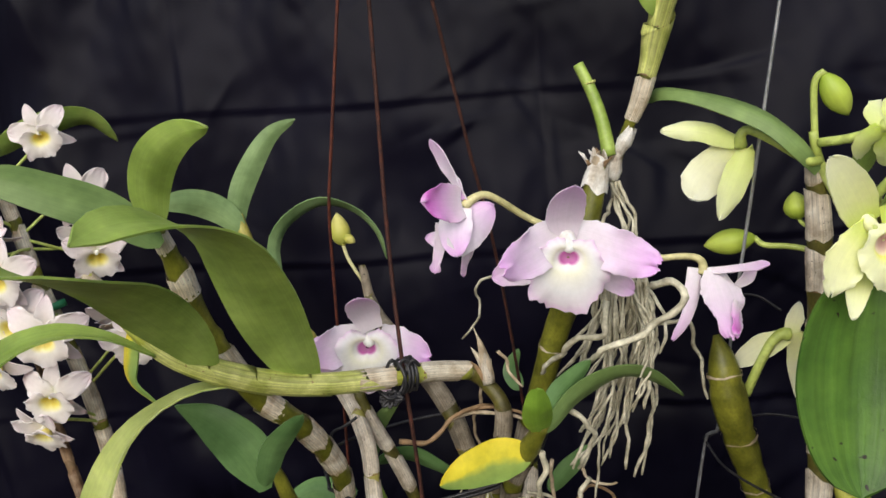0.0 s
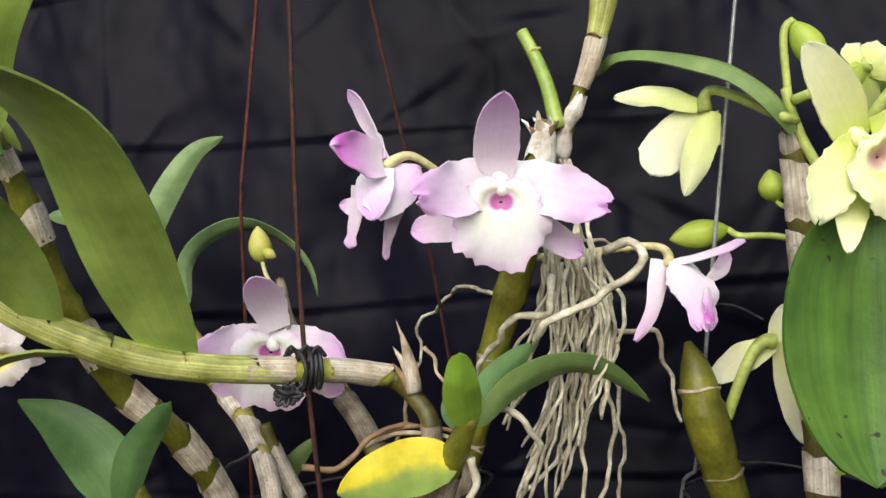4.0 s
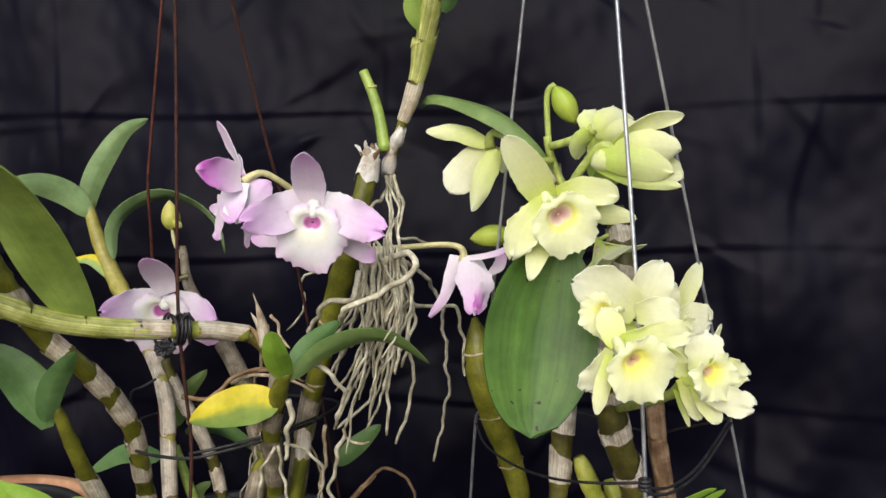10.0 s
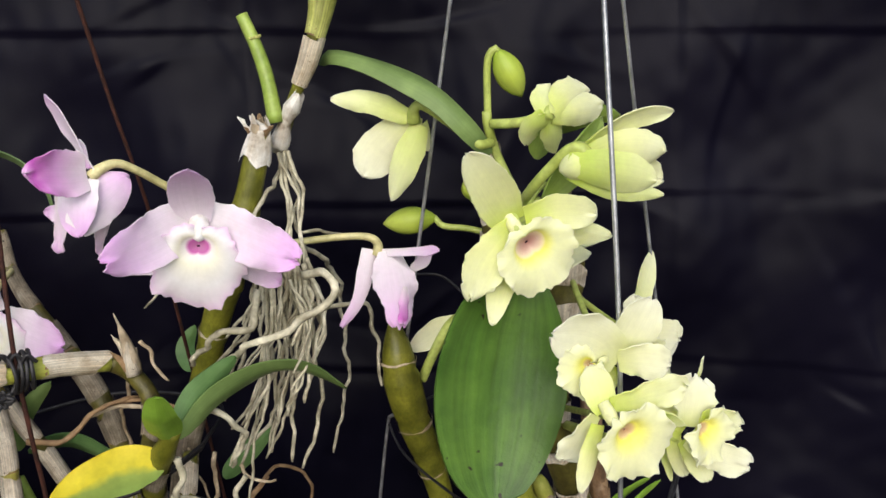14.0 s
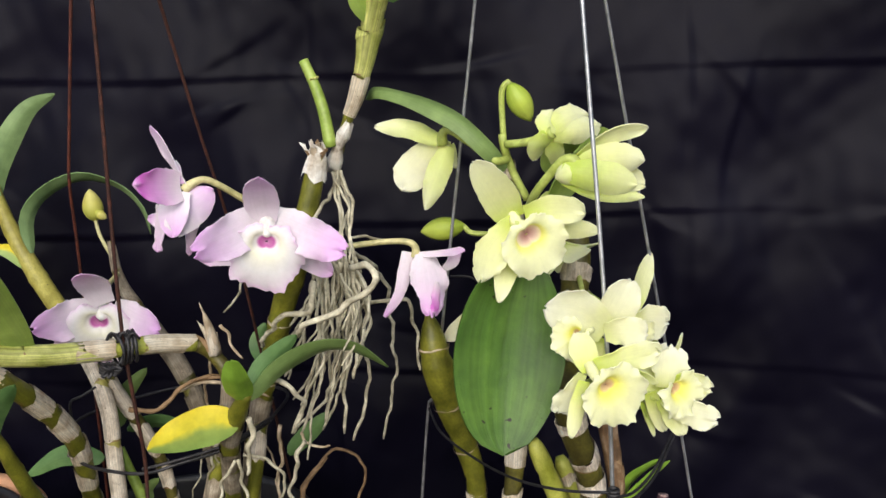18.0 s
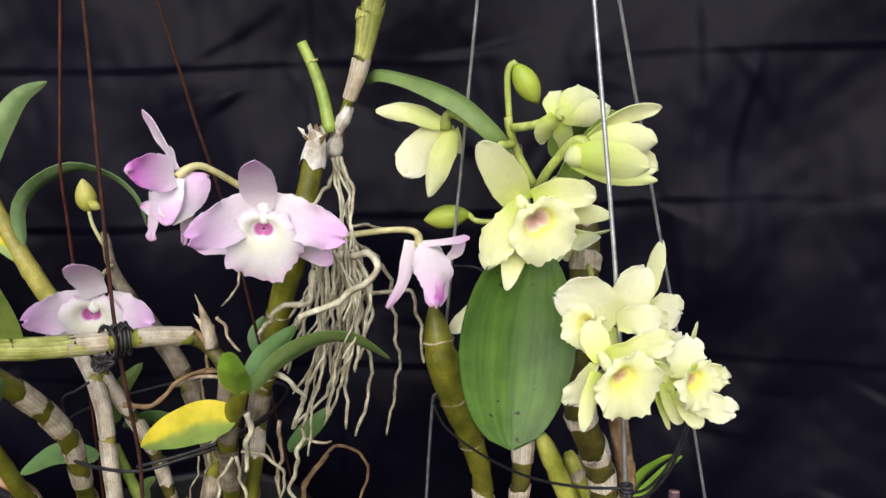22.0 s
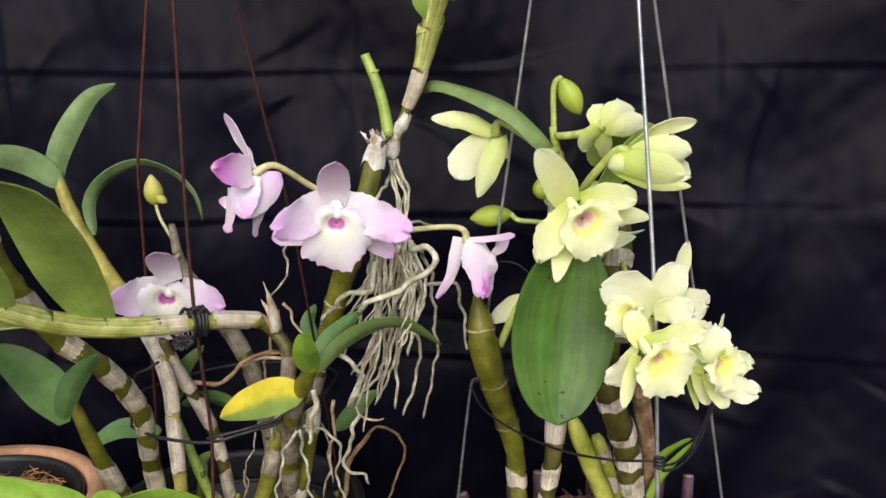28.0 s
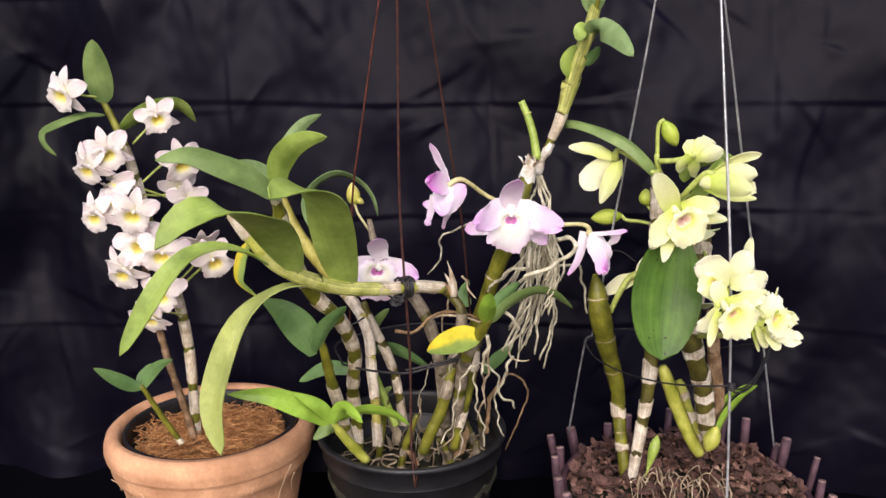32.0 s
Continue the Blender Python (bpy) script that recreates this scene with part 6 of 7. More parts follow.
    for i in range(5):
        o = A((0.0803, 0.4140, 0.3498)) + A([rng.uniform(-.003, .004), rng.uniform(-.003, .003), 0])
        e = A((0.0765, 0.3880, 0.3052)) + A([rng.uniform(-.01, .012), rng.uniform(-.01, .01), 0])
        root(pl, [tuple(o), tuple(o * .6 + e * .4 + A([rng.uniform(-.001, .005), 0, 0])), tuple(e)], rng.uniform(.0010, .0014), ROOT, seed=160 + i, kink=.0008)
    for i in range(5):
        o = A((0.0340, 0.3950, 0.2151)) + A([rng.uniform(-.03, .02), rng.uniform(-.02, .03), rng.uniform(-.015, .03)])
        e = A((o[0] + rng.uniform(-.02, .025), o[1] + rng.uniform(-.02, .02), max(.1, o[2] - rng.uniform(.02, .07))))
        root(pl, [tuple(o), tuple(o * .5 + e * .5 + A([rng.uniform(-.006, .006), rng.uniform(-.004, .004), 0])), tuple(e)], rng.uniform(.0007, .0014), ROOT_TAN if i % 3 else ROOT, seed=200 + i)
    for path, rr, mt in (
        ([(-0.0374, 0.4000, 0.2290), (-0.0220, 0.4000, 0.2276), (-0.0095, 0.4020, 0.2385), (0.0053, 0.4050, 0.2427), (0.0140, 0.4100, 0.2388)], .0017, DRY),
        ([(0.0478, 0.4600, 0.1383), (0.0570, 0.4690, 0.1500), (0.0716, 0.4813, 0.1556), (0.0882, 0.4900, 0.1380), (0.0860, 0.4900, 0.1200), (0.0679, 0.4900, 0.0748)], .0014, DRY),
        ([(0.0440, 0.4500, 0.1120), (0.0478, 0.4600, 0.1383), (0.0560, 0.4680, 0.1480), (0.0640, 0.4750, 0.1530)], .0026, DRY),
        ([(-0.0071, 0.4100, 0.2368), (0.0052, 0.4050, 0.2416), (0.0217, 0.4000, 0.2409), (0.0308, 0.4000, 0.2360)], .0013, DRY),
        ([(-0.0119, 0.4100, 0.2336), (0.0020, 0.4050, 0.2391), (0.0216, 0.4000, 0.2378), (0.0368, 0.4000, 0.2296)], .0014, DRY_PALE),
    ):
        root(pl, path, rr, mt, seed=300 + k, name="dry_strip", kink=.0006)
        k += 1
    for i, (o, rr, h) in enumerate((((0.0107, 0.4400, 0.1347), .0075, .05), ((0.0265, 0.4500, 0.1374), .007, .055), ((-0.0133, 0.4400, 0.1353), .006, .04), ((0.0372, 0.4600, 0.1255), .006, .045), ((0.0012, 0.4200, 0.1367), .007, .05), ((0.0261, 0.4100, 0.1406), .0065, .05))):
        rr *= .7
        pts = [(o[0], o[1], .085, rr * .8), (o[0] + .004, o[1], .085 + h * .4, rr * .8), (o[0] + rng.uniform(-.004, .01), o[1], .085 + h * .8, rr * .55)]
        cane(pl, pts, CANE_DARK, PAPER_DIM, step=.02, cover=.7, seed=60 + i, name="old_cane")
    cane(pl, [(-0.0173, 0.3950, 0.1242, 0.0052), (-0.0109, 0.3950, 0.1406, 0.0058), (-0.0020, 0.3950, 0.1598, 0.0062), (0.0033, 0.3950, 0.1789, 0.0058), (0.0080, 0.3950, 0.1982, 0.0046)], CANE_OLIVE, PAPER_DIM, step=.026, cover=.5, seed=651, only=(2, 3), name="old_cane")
    cane(pl, [(0.0106, 0.4100, 0.1190, 0.0046), (0.0155, 0.4100, 0.1432, 0.0050), (0.0219, 0.4100, 0.1666, 0.0050), (0.0263, 0.4100, 0.1862, 0.0048), (0.0295, 0.4100, 0.2086, 0.0042)], CANE_OLIVE, PAPER_GREY, step=.024, cover=.55, seed=652, name="old_cane", only=(1, 3))
    # green shoots low among the canes
    for k, (dx, dy, h, lean) in enumerate(((.034, -.018, .034, -.010), (-.012, -.012, .055, .016), (-.030, .010, .060, .010))):
        o = A([DARK_AT[0] + dx, DARK_AT[1] + dy, .092])
        cane(pl, [(o[0], o[1], o[2], .0034), (o[0] + lean * .4, o[1], o[2] + h * .5, .0038), (o[0] + lean, o[1] - .003, o[2] + h, .0022)], CANE_OLIVE, PAPER_DIM, step=.018, cover=.4, seed=640 + k, name="young_shoot", only=(0, 1))
    # torn husks and fine roots at the foot of the canes
    rng = random.Random(88)
    for i in range(14):
        w, q = rng.uniform(0, 6.283), .058 * math.sqrt(rng.random())
        o = A([DARK_AT[0] + .012 + q * math.cos(w), DARK_AT[1] + .8 * q * math.sin(w), rng.uniform(.088, .105)])
        d = A([rng.uniform(-.5, .5), rng.uniform(-.4, .4), rng.uniform(.5, 1.2)])
        n = rng.uniform(.012, .034)
        g = petal_grid(o, d, (rng.uniform(-.7, .7), -1, rng.uniform(-.2, .3)), n, n * rng.uniform(.18, .4), cup=.4, back=rng.uniform(-.4, .5), ruffle=.12, shape=.8, blunt=.6, base=.7, seed=i, n=8, m=6, fray=.1)
        part("dry_husk", sheet(Geo(), g, .0004), (PAPER_DIM, DRY_PALE, DRY, PAPER_DIM)[i % 4], pl)
    for i in range(5):
        o = A([DARK_AT[0] + .022 + rng.gauss(0, .022), DARK_AT[1] - .015 + rng.gauss(0, .02), rng.uniform(.13, .20)])
        e = A([o[0] + rng.uniform(-.02, .012), o[1] + rng.uniform(-.015, .015), rng.uniform(.094, .108)])
        root(pl, [tuple(o), tuple(o * .6 + e * .4 + A([rng.uniform(-.008, .008), 0, 0])), tuple(o * .25 + e * .75 + A([rng.uniform(-.008, .008), 0, 0])), tuple(e)], rng.uniform(.0005, .001), ROOT_TAN if i % 2 else ROOT, seed=700 + i, kink=.0014)


# ---- green and cream orchid in the basket ----
def cream_orchid():
    pl = thing("cream_orchid", (BASKET_AT[0], BASKET_AT[1], 0.075), "orchid with cream and pale green flowers and thick canes", "orchid")
    d1 = [(0.1272, 0.4080, 0.2686, 0.0022), (0.1282, 0.4040, 0.2591, 0.0075), (0.1299, 0.4020, 0.2419, 0.0112), (0.1362, 0.4050, 0.2162, 0.0105), (0.1457, 0.4130, 0.1877, 0.009), (0.1524, 0.4150, 0.1631, 0.0078),
          (0.1543, 0.4150, 0.1390, 0.007), (0.1581, 0.4000, 0.0858, 0.006)]
    c1 = cane(pl, d1[::-1], CANE_OLIVE, PAPER_GREY, step=.027, cover=.34, seed=71, only=(0, 1, 2), label="swollen olive-green cane without leaves", swell=-.10)
    rng = random.Random(31)
    dd = spline(d1, 60)
    for a in (6, 17, 28, 38, 46):
        part("node_ring", tube(Geo(), [dd[a, :3], dd[a, :3] * .7 + dd[a + 1, :3] * .3], dd[a, 3] * .86 + .0003, 14, caps=False, ragged=.0008, rng=rng), DRY_PALE, c1)
    d2 = [(0.1687, 0.3880, 0.3537, 0.005), (0.1735, 0.3940, 0.3102, 0.0072), (0.1760, 0.4000, 0.2520, 0.0076), (0.1761, 0.3990, 0.2211, 0.0078), (0.1745, 0.3980, 0.1939, 0.0074), (0.1709, 0.3960, 0.1570, 0.0062), (0.1600, 0.3920, 0.0901, 0.0046)]
    cane(pl, d2[::-1], CANE_DARK, PAPER_GREY, step=.029, cover=.72, seed=73)
    d3 = [(0.2020, 0.3880, 0.3307, 0.006), (0.2052, 0.3820, 0.3042, 0.009), (0.2000, 0.3750, 0.2695, 0.0092), (0.1949, 0.3700, 0.2347, 0.0095), (0.2003, 0.3700, 0.2073, 0.0095), (0.2100, 0.3740, 0.1810, 0.009), (0.2175, 0.3800, 0.1466, 0.0085), (0.2247, 0.3850, 0.1289, 0.007)]
    cane(pl, d3[::-1], CANE_DARK, PAPER_GREY, step=.021, cover=.55, seed=75)
    d4 = [(0.1843, 0.3980, 0.1898, 0.004), (0.1877, 0.3980, 0.1811, 0.0066), (0.1989, 0.3980, 0.1526, 0.0074), (0.2108, 0.3940, 0.1254, 0.0070), (0.2189, 0.3900, 0.1112, 0.006)]
    cane(pl, d4[::-1], CANE_GREEN, PAPER, step=.022, cover=.22, seed=77, only=(1, 3), name="green_bulb", swell=-.12)
    d5 = [(0.2041, 0.4120, 0.1712, 0.003), (0.2057, 0.4100, 0.1652, 0.006), (0.2121, 0.4080, 0.1450, 0.0062), (0.2204, 0.4000, 0.1193, 0.006)]
    cane(pl, d5[::-1], CANE_GREEN, PAPER, step=.02, cover=.4, seed=79, name="green_bulb")
    part("green_bulb", blob(Geo(), (0.2158, 0.3720, 0.1230), (.35, 0, 1), .024, .0068, 12, 10, .5), CANE_GREEN, pl)
    d7 = [(0.2276, 0.4050, 0.2349, 0.0055), (0.2305, 0.4020, 0.1931, 0.006), (0.2353, 0.3980, 0.1548, 0.0055), (0.2313, 0.3950, 0.1212, 0.005)]
    cane(pl, d7[::-1], DRY, PAPER_BROWN, step=.026, cover=.85, seed=81)
    part("young_shoot", blob(Geo(), (0.1625, 0.3650, 0.1070), A((0.1754, 0.3720, 0.1464)) - A((0.1625, 0.3650, 0.1070)), .036, .0045, 9, 9, .7), SHOOT, pl)
    leaf(pl, [(0.2267, 0.3850, 0.1273), (0.2370, 0.3860, 0.1483), (0.2512, 0.3900, 0.1611), (0.2666, 0.3950, 0.1699)], .011, LEAF_BRIGHT, turn=(30, 30), label="bright green young leaf")
    leaf(pl, [(0.2356, 0.3960, 0.1456), (0.2449, 0.3980, 0.1586), (0.2633, 0.4000, 0.1687)], .010, LEAF_BRIGHT, turn=(25, 35), label="bright green young leaf")
    leaf(pl, [(0.1630, 0.3220, 0.3185), (0.1572, 0.3200, 0.3003), (0.1519, 0.3140, 0.2757), (0.1474, 0.3050, 0.2523), (0.1459, 0.2960, 0.2353)], .0515, LEAF_BROAD, turn=(0, 0), fold=-.10, blunt=.45, shape=1.0, base=.45, wave=.008, label="very broad ribbed green leaf hanging down", name="broad_leaf", thick=.0012)
    leaf(pl, [(0.1666, 0.3780, 0.3519), (0.1547, 0.3710, 0.3643), (0.1419, 0.3760, 0.3773), (0.1254, 0.3880, 0.3863), (0.1102, 0.3990, 0.3915), (0.1021, 0.4090, 0.3914), (0.0995, 0.4200, 0.3869)], .0118, LEAF_MID, turn=(25, 60), fold=.22, base=.55, blunt=.42, label="green strap leaf")
    leaf(pl, [(0.1931, 0.3950, 0.3449), (0.1980, 0.3920, 0.3586), (0.2097, 0.3880, 0.3642), (0.2257, 0.3800, 0.3656)], .0165, LEAF_OLIVE, turn=(20, 30), label="small olive leaf")
    leaf(pl, [(0.1706, 0.3300, 0.2495), (0.1655, 0.3400, 0.2360), (0.1566, 0.3450, 0.2262)], .009, LEAF_BRIGHT, turn=(30, 30))
    # stalks and buds
    part("flower_stem", tube(Geo(), spline([(0.1790, 0.3850, 0.3339), (0.1714, 0.3840, 0.3486), (0.1664, 0.3820, 0.3617), (0.1655, 0.3820, 0.3688)], 12), .0021, 9), STALK_GREEN, pl)
    part("flower_stem", tube(Geo(), spline([(0.2016, 0.3860, 0.3278), (0.1866, 0.3700, 0.3385), (0.1733, 0.3500, 0.3322), (0.1636, 0.3300, 0.3277)], 12), .0018, 9), STALK_GREEN, pl)
    bud(pl, (0.1686, 0.3790, 0.3947), A((0.1796, 0.3790, 0.3754)) - A((0.1686, 0.3790, 0.3947)), .0228, .0062, BUD_GREEN, [(0.1676, 0.3790, 0.3946), (0.1651, 0.3800, 0.3886), (0.1661, 0.3820, 0.3660)], shape=.5, r=.0016, label="green bud on a hooked stalk")
    bud(pl, (0.1509, 0.4140, 0.3158), A((0.1248, 0.4200, 0.3124)) - A((0.1509, 0.4140, 0.3158)), .0258, .0066, BUD_GREEN, [(0.1533, 0.4100, 0.3123), (0.1653, 0.4050, 0.3113), (0.1854, 0.3950, 0.3063)], shape=.5, r=.0015, label="green bud on a straight stalk")
    bud(pl, (0.1822, 0.3600, 0.3009), (-.4, -.2, -.8), .016, .0055, BUD_GREEN, [(0.1898, 0.3700, 0.3055), (0.2012, 0.3800, 0.3074)], label="small green bud")
    bud(pl, (0.1668, 0.4020, 0.3252), (-.15, 0, 1), .014, .0062, BUD_GREEN, [(0.1682, 0.3980, 0.3231), (0.1715, 0.3940, 0.3242)], label="small round green bud")
    flower(pl, "green", (0.1901, 0.3720, 0.3135), (.45, -.35, -.75), (.9, 0, .2), .026, [(0.1969, 0.3800, 0.3163)], seed=493, spread=.8, curl=.2, angles=(80, 140), lipscale=.6, label="pale green flower behind the large cream one")
    # flowers
    bloom(pl, "pale green flower nodding, seen from behind", [
        ("sepal", [(0.1341, 0.3920, 0.3663), (0.1186, 0.3970, 0.3727), (0.1022, 0.4030, 0.3738)], [(0, .007), (.3, .0102), (.65, .0098), (.85, .0068), (1, .001)], PALE_GREEN, dict(face=(0, .92, -.35), cup=.18)),
        ("petal", [(0.1331, 0.3940, 0.3644), (0.1226, 0.3990, 0.3525), (0.1150, 0.4000, 0.3399)], [(0, .008), (.4, .0170), (.75, .0195), (.92, .0130), (1, 0)], WHITE_CREAM, dict(face=(0, .9, -.3), cup=.10, fray=.02)),
        ("petal", ((0.1381, 0.4020, 0.3655), (0.1287, 0.4100, 0.3414)), [(0, .008), (.5, .0165), (.85, .0130), (1, 0)], WHITE_CREAM, {}),
        ("sepal", [(0.1385, 0.3900, 0.3631), (0.1312, 0.3890, 0.3466), (0.1261, 0.3940, 0.3299)], [(0, .007), (.3, .0125), (.6, .0122), (.85, .0070), (1, 0)], PALE_GREEN, dict(face=(.2, .9, -.3), cup=.22)),
        ("sepal", ((0.1402, 0.3930, 0.3630), (0.1434, 0.3980, 0.3504)), [(0, .006), (.5, .0070), (1, 0)], PALE_GREEN, dict(face=(-.4, .9, -.3))),
    ], stalk=[(0.1361, 0.3920, 0.3637), (0.1359, 0.3910, 0.3691), (0.1392, 0.3890, 0.3714), (0.1481, 0.3820, 0.3657), (0.1593, 0.3740, 0.3568), (0.1673, 0.3800, 0.3558)], stalk_r=.0021, seed=401)
    bloom(pl, "large cream flower with a purple-spotted throat", [
        ("sepal", [(0.1547, 0.3130, 0.3381), (0.1453, 0.3050, 0.3526), (0.1355, 0.2990, 0.3658)], [(0, .011), (.3, .0162), (.6, .0155), (.85, .0110), (1, .002)], CREAM_PETAL, dict(cup=.12, ruffle=.01)),
        ("sepal", [(0.1534, 0.3130, 0.3241), (0.1500, 0.3090, 0.3136), (0.1466, 0.3050, 0.3033)], [(0, .010), (.4, .0112), (.7, .0078), (1, 0)], CREAM_PETAL, dict(ruffle=.01)),
        ("sepal", [(0.1699, 0.3150, 0.3340), (0.1839, 0.3180, 0.3311), (0.1972, 0.3200, 0.3289)], [(0, .009), (.5, .0100), (.8, .0065), (1, 0)], CREAM_PETAL, dict(ruffle=.01, cup=-.1)),
        ("petal", [(0.1561, 0.3110, 0.3382), (0.1452, 0.3070, 0.3273), (0.1392, 0.3060, 0.3134)], [(0, .008), (.3, .0120), (.6, .0155), (.87, .0125), (1, .002)], CREAM_PETAL, dict(ruffle=.07, fray=.05)),
        ("petal", [(0.1600, 0.3110, 0.3394), (0.1722, 0.3100, 0.3421), (0.1872, 0.3120, 0.3394)], [(0, .010), (.4, .0128), (.75, .0118), (.93, .0075), (1, 0)], CREAM_PETAL, dict(ruffle=.04, fray=.02)),
    ], column=((0.1555, 0.3090, 0.3376), (.1, -1, -.3), (-.45, 0, .88), .0110),
        lip=((0.1584, 0.3090, 0.3344), (.10, -1, -.02), (-.50, 0, .86), .0255, dict(low=.76, wide=.50, high=.30, depth=.28, recurve=.06, ruffle=.05, tilt=.12, mouth=.18, reach=179, fall=.7), CREAM_LIP),
        stalk=[(0.1550, 0.3100, 0.3404), (0.1641, 0.3250, 0.3330), (0.1819, 0.3600, 0.3345)], seed=411, column_material=COLUMN_CREAM)
    bloom(pl, "cream flower with a yellow throat", [
        ("sepal", [(0.1794, 0.2790, 0.2782), (0.1772, 0.2810, 0.2858), (0.1743, 0.2830, 0.2941)], [(0, 0.0068), (0.3, 0.0104), (0.6, 0.0122), (0.85, 0.0090), (1, 0.0014)], CREAM_PETAL, dict(cup=.08, ruffle=.02)),
        ("sepal", [(0.1763, 0.2770, 0.2750), (0.1728, 0.2750, 0.2639), (0.1697, 0.2736, 0.2517)], [(0, 0.0049), (0.45, 0.0073), (0.75, 0.0064), (1, 0.0004)], CREAM_PETAL, dict(cup=-.1, ruffle=.03)),
        ("sepal", [(0.1943, 0.2760, 0.2786), (0.2009, 0.2750, 0.2759), (0.2070, 0.2745, 0.2723)], [(0, 0.0058), (0.5, 0.0060), (0.85, 0.0035), (1, 0.0004)], GREEN_PETAL, dict(face=(-.1, -.8, -.5), cup=.1)),
        ("petal", [(0.1764, 0.2800, 0.2771), (0.1713, 0.2820, 0.2679), (0.1673, 0.2840, 0.2589)], [(0, 0.0041), (0.4, 0.0072), (0.75, 0.0104), (0.95, 0.0086), (1, 0.0032)], WHITE_CREAM, dict(ruffle=.09, fray=.05)),
        ("petal", [(0.1812, 0.2790, 0.2808), (0.1927, 0.2790, 0.2829), (0.2106, 0.2820, 0.2833)], [(0, 0.0054), (0.35, 0.0090), (0.75, 0.0117), (0.94, 0.0094), (1, 0.0031)], CREAM_PETAL, dict(ruffle=.08, fray=.04)),
    ], column=((0.1801, 0.2750, 0.2781), (.1, -1, -.2), (-.3, 0, 1), .0105),
        lip=((0.1827, 0.2730, 0.2762), (.10, -1, .02), (-.58, 0, .82), .0188, dict(low=1.0, wide=.66, high=.36, depth=.28, recurve=.05, ruffle=.07, tilt=.1, mouth=.19, reach=179, fall=.7), YELLOW_LIP),
        stalk=[(0.1821, 0.2790, 0.2775), (0.1877, 0.3000, 0.2655), (0.1976, 0.3620, 0.2367)], seed=421, column_material=COLUMN_CREAM)
    bloom(pl, "whitish cream flower with a yellow throat", [
        ("petal", [(0.1916, 0.2970, 0.2881), (0.1793, 0.2910, 0.2997), (0.1627, 0.2880, 0.3050)], [(0, 0.0098), (0.35, 0.0177), (0.65, 0.0200), (0.88, 0.0154), (1, 0.0033)], WHITE_CREAM, dict(ruffle=.05, fray=.025)),
        ("petal", [(0.1913, 0.2960, 0.2888), (0.1984, 0.2910, 0.2904), (0.2079, 0.2890, 0.2887)], [(0, 0.0084), (0.4, 0.0130), (0.75, 0.0140), (0.93, 0.0098), (1, 0.0028)], WHITE_CREAM, dict(ruffle=.06, fray=.03)),
        ("sepal", [(0.1932, 0.2990, 0.2893), (0.1974, 0.2970, 0.2997), (0.2034, 0.2970, 0.3112)], [(0, 0.0118), (0.4, 0.0180), (0.7, 0.0170), (0.9, 0.0118), (1, 0.0028)], WHITE_CREAM, dict(ruffle=.03)),
        ("sepal", [(0.1911, 0.3000, 0.2852), (0.1868, 0.3000, 0.2754), (0.1845, 0.3000, 0.2680)], [(0, 0.0081), (0.5, 0.0100), (1, 0)], CREAM_PETAL, {}),
    ], column=((0.1820, 0.2900, 0.2918), (-.5, -.9, -.1), (.9, 0, -.1), .0060),
        lip=((0.1787, 0.2900, 0.2925), (-.35, -1, .05), (.78, 0, .50), .0152, dict(low=.78, wide=.60, high=.30, depth=.30, recurve=.04, ruffle=.06, tilt=.1, mouth=.17, reach=165, fall=.5), YELLOW_LIP),
        stalk=[(0.1920, 0.2980, 0.2880), (0.1941, 0.3300, 0.2907), (0.2041, 0.3750, 0.2932)], seed=431, column_material=COLUMN_CREAM)
    bloom(pl, "whitish cream flower half hidden by others", [
        ("petal", [(0.2195, 0.3380, 0.2817), (0.2166, 0.3360, 0.2901), (0.2154, 0.3360, 0.2982)], [(0, 0.0079), (0.5, 0.0116), (0.85, 0.0095), (1, 0.0026)], WHITE_CREAM, dict(ruffle=.05, fray=.03)),
        ("petal", [(0.2207, 0.3360, 0.2766), (0.2279, 0.3350, 0.2783), (0.2368, 0.3350, 0.2770)], [(0, 0.0105), (0.4, 0.0178), (0.75, 0.0173), (0.95, 0.0115), (1, 0.0037)], WHITE_CREAM, dict(ruffle=.05, fray=.03)),
        ("sepal", [(0.2241, 0.3500, 0.2791), (0.2363, 0.3680, 0.2889), (0.2481, 0.3850, 0.3001)], [(0, 0.0074), (0.4, 0.0116), (0.72, 0.0105), (1, 0.0009)], CREAM_PETAL, dict(ruffle=.01)),
        ("sepal", [(0.2230, 0.3400, 0.2725), (0.2294, 0.3400, 0.2653), (0.2365, 0.3400, 0.2585)], [(0, 0.0080), (0.5, 0.0095), (1, 0)], CREAM_PETAL, {}),
    ], lip=((0.2187, 0.3310, 0.2785), (.35, -.92, -.05), (-.3, 0, 1), .0135, dict(low=.60, wide=.55, high=.42, depth=.34, recurve=.04, ruffle=.05, tilt=.1, mouth=.18, reach=150), YELLOW_LIP),
        stalk=[(0.2146, 0.3360, 0.2885), (0.2168, 0.3500, 0.2792), (0.2079, 0.3780, 0.2838)], seed=441)
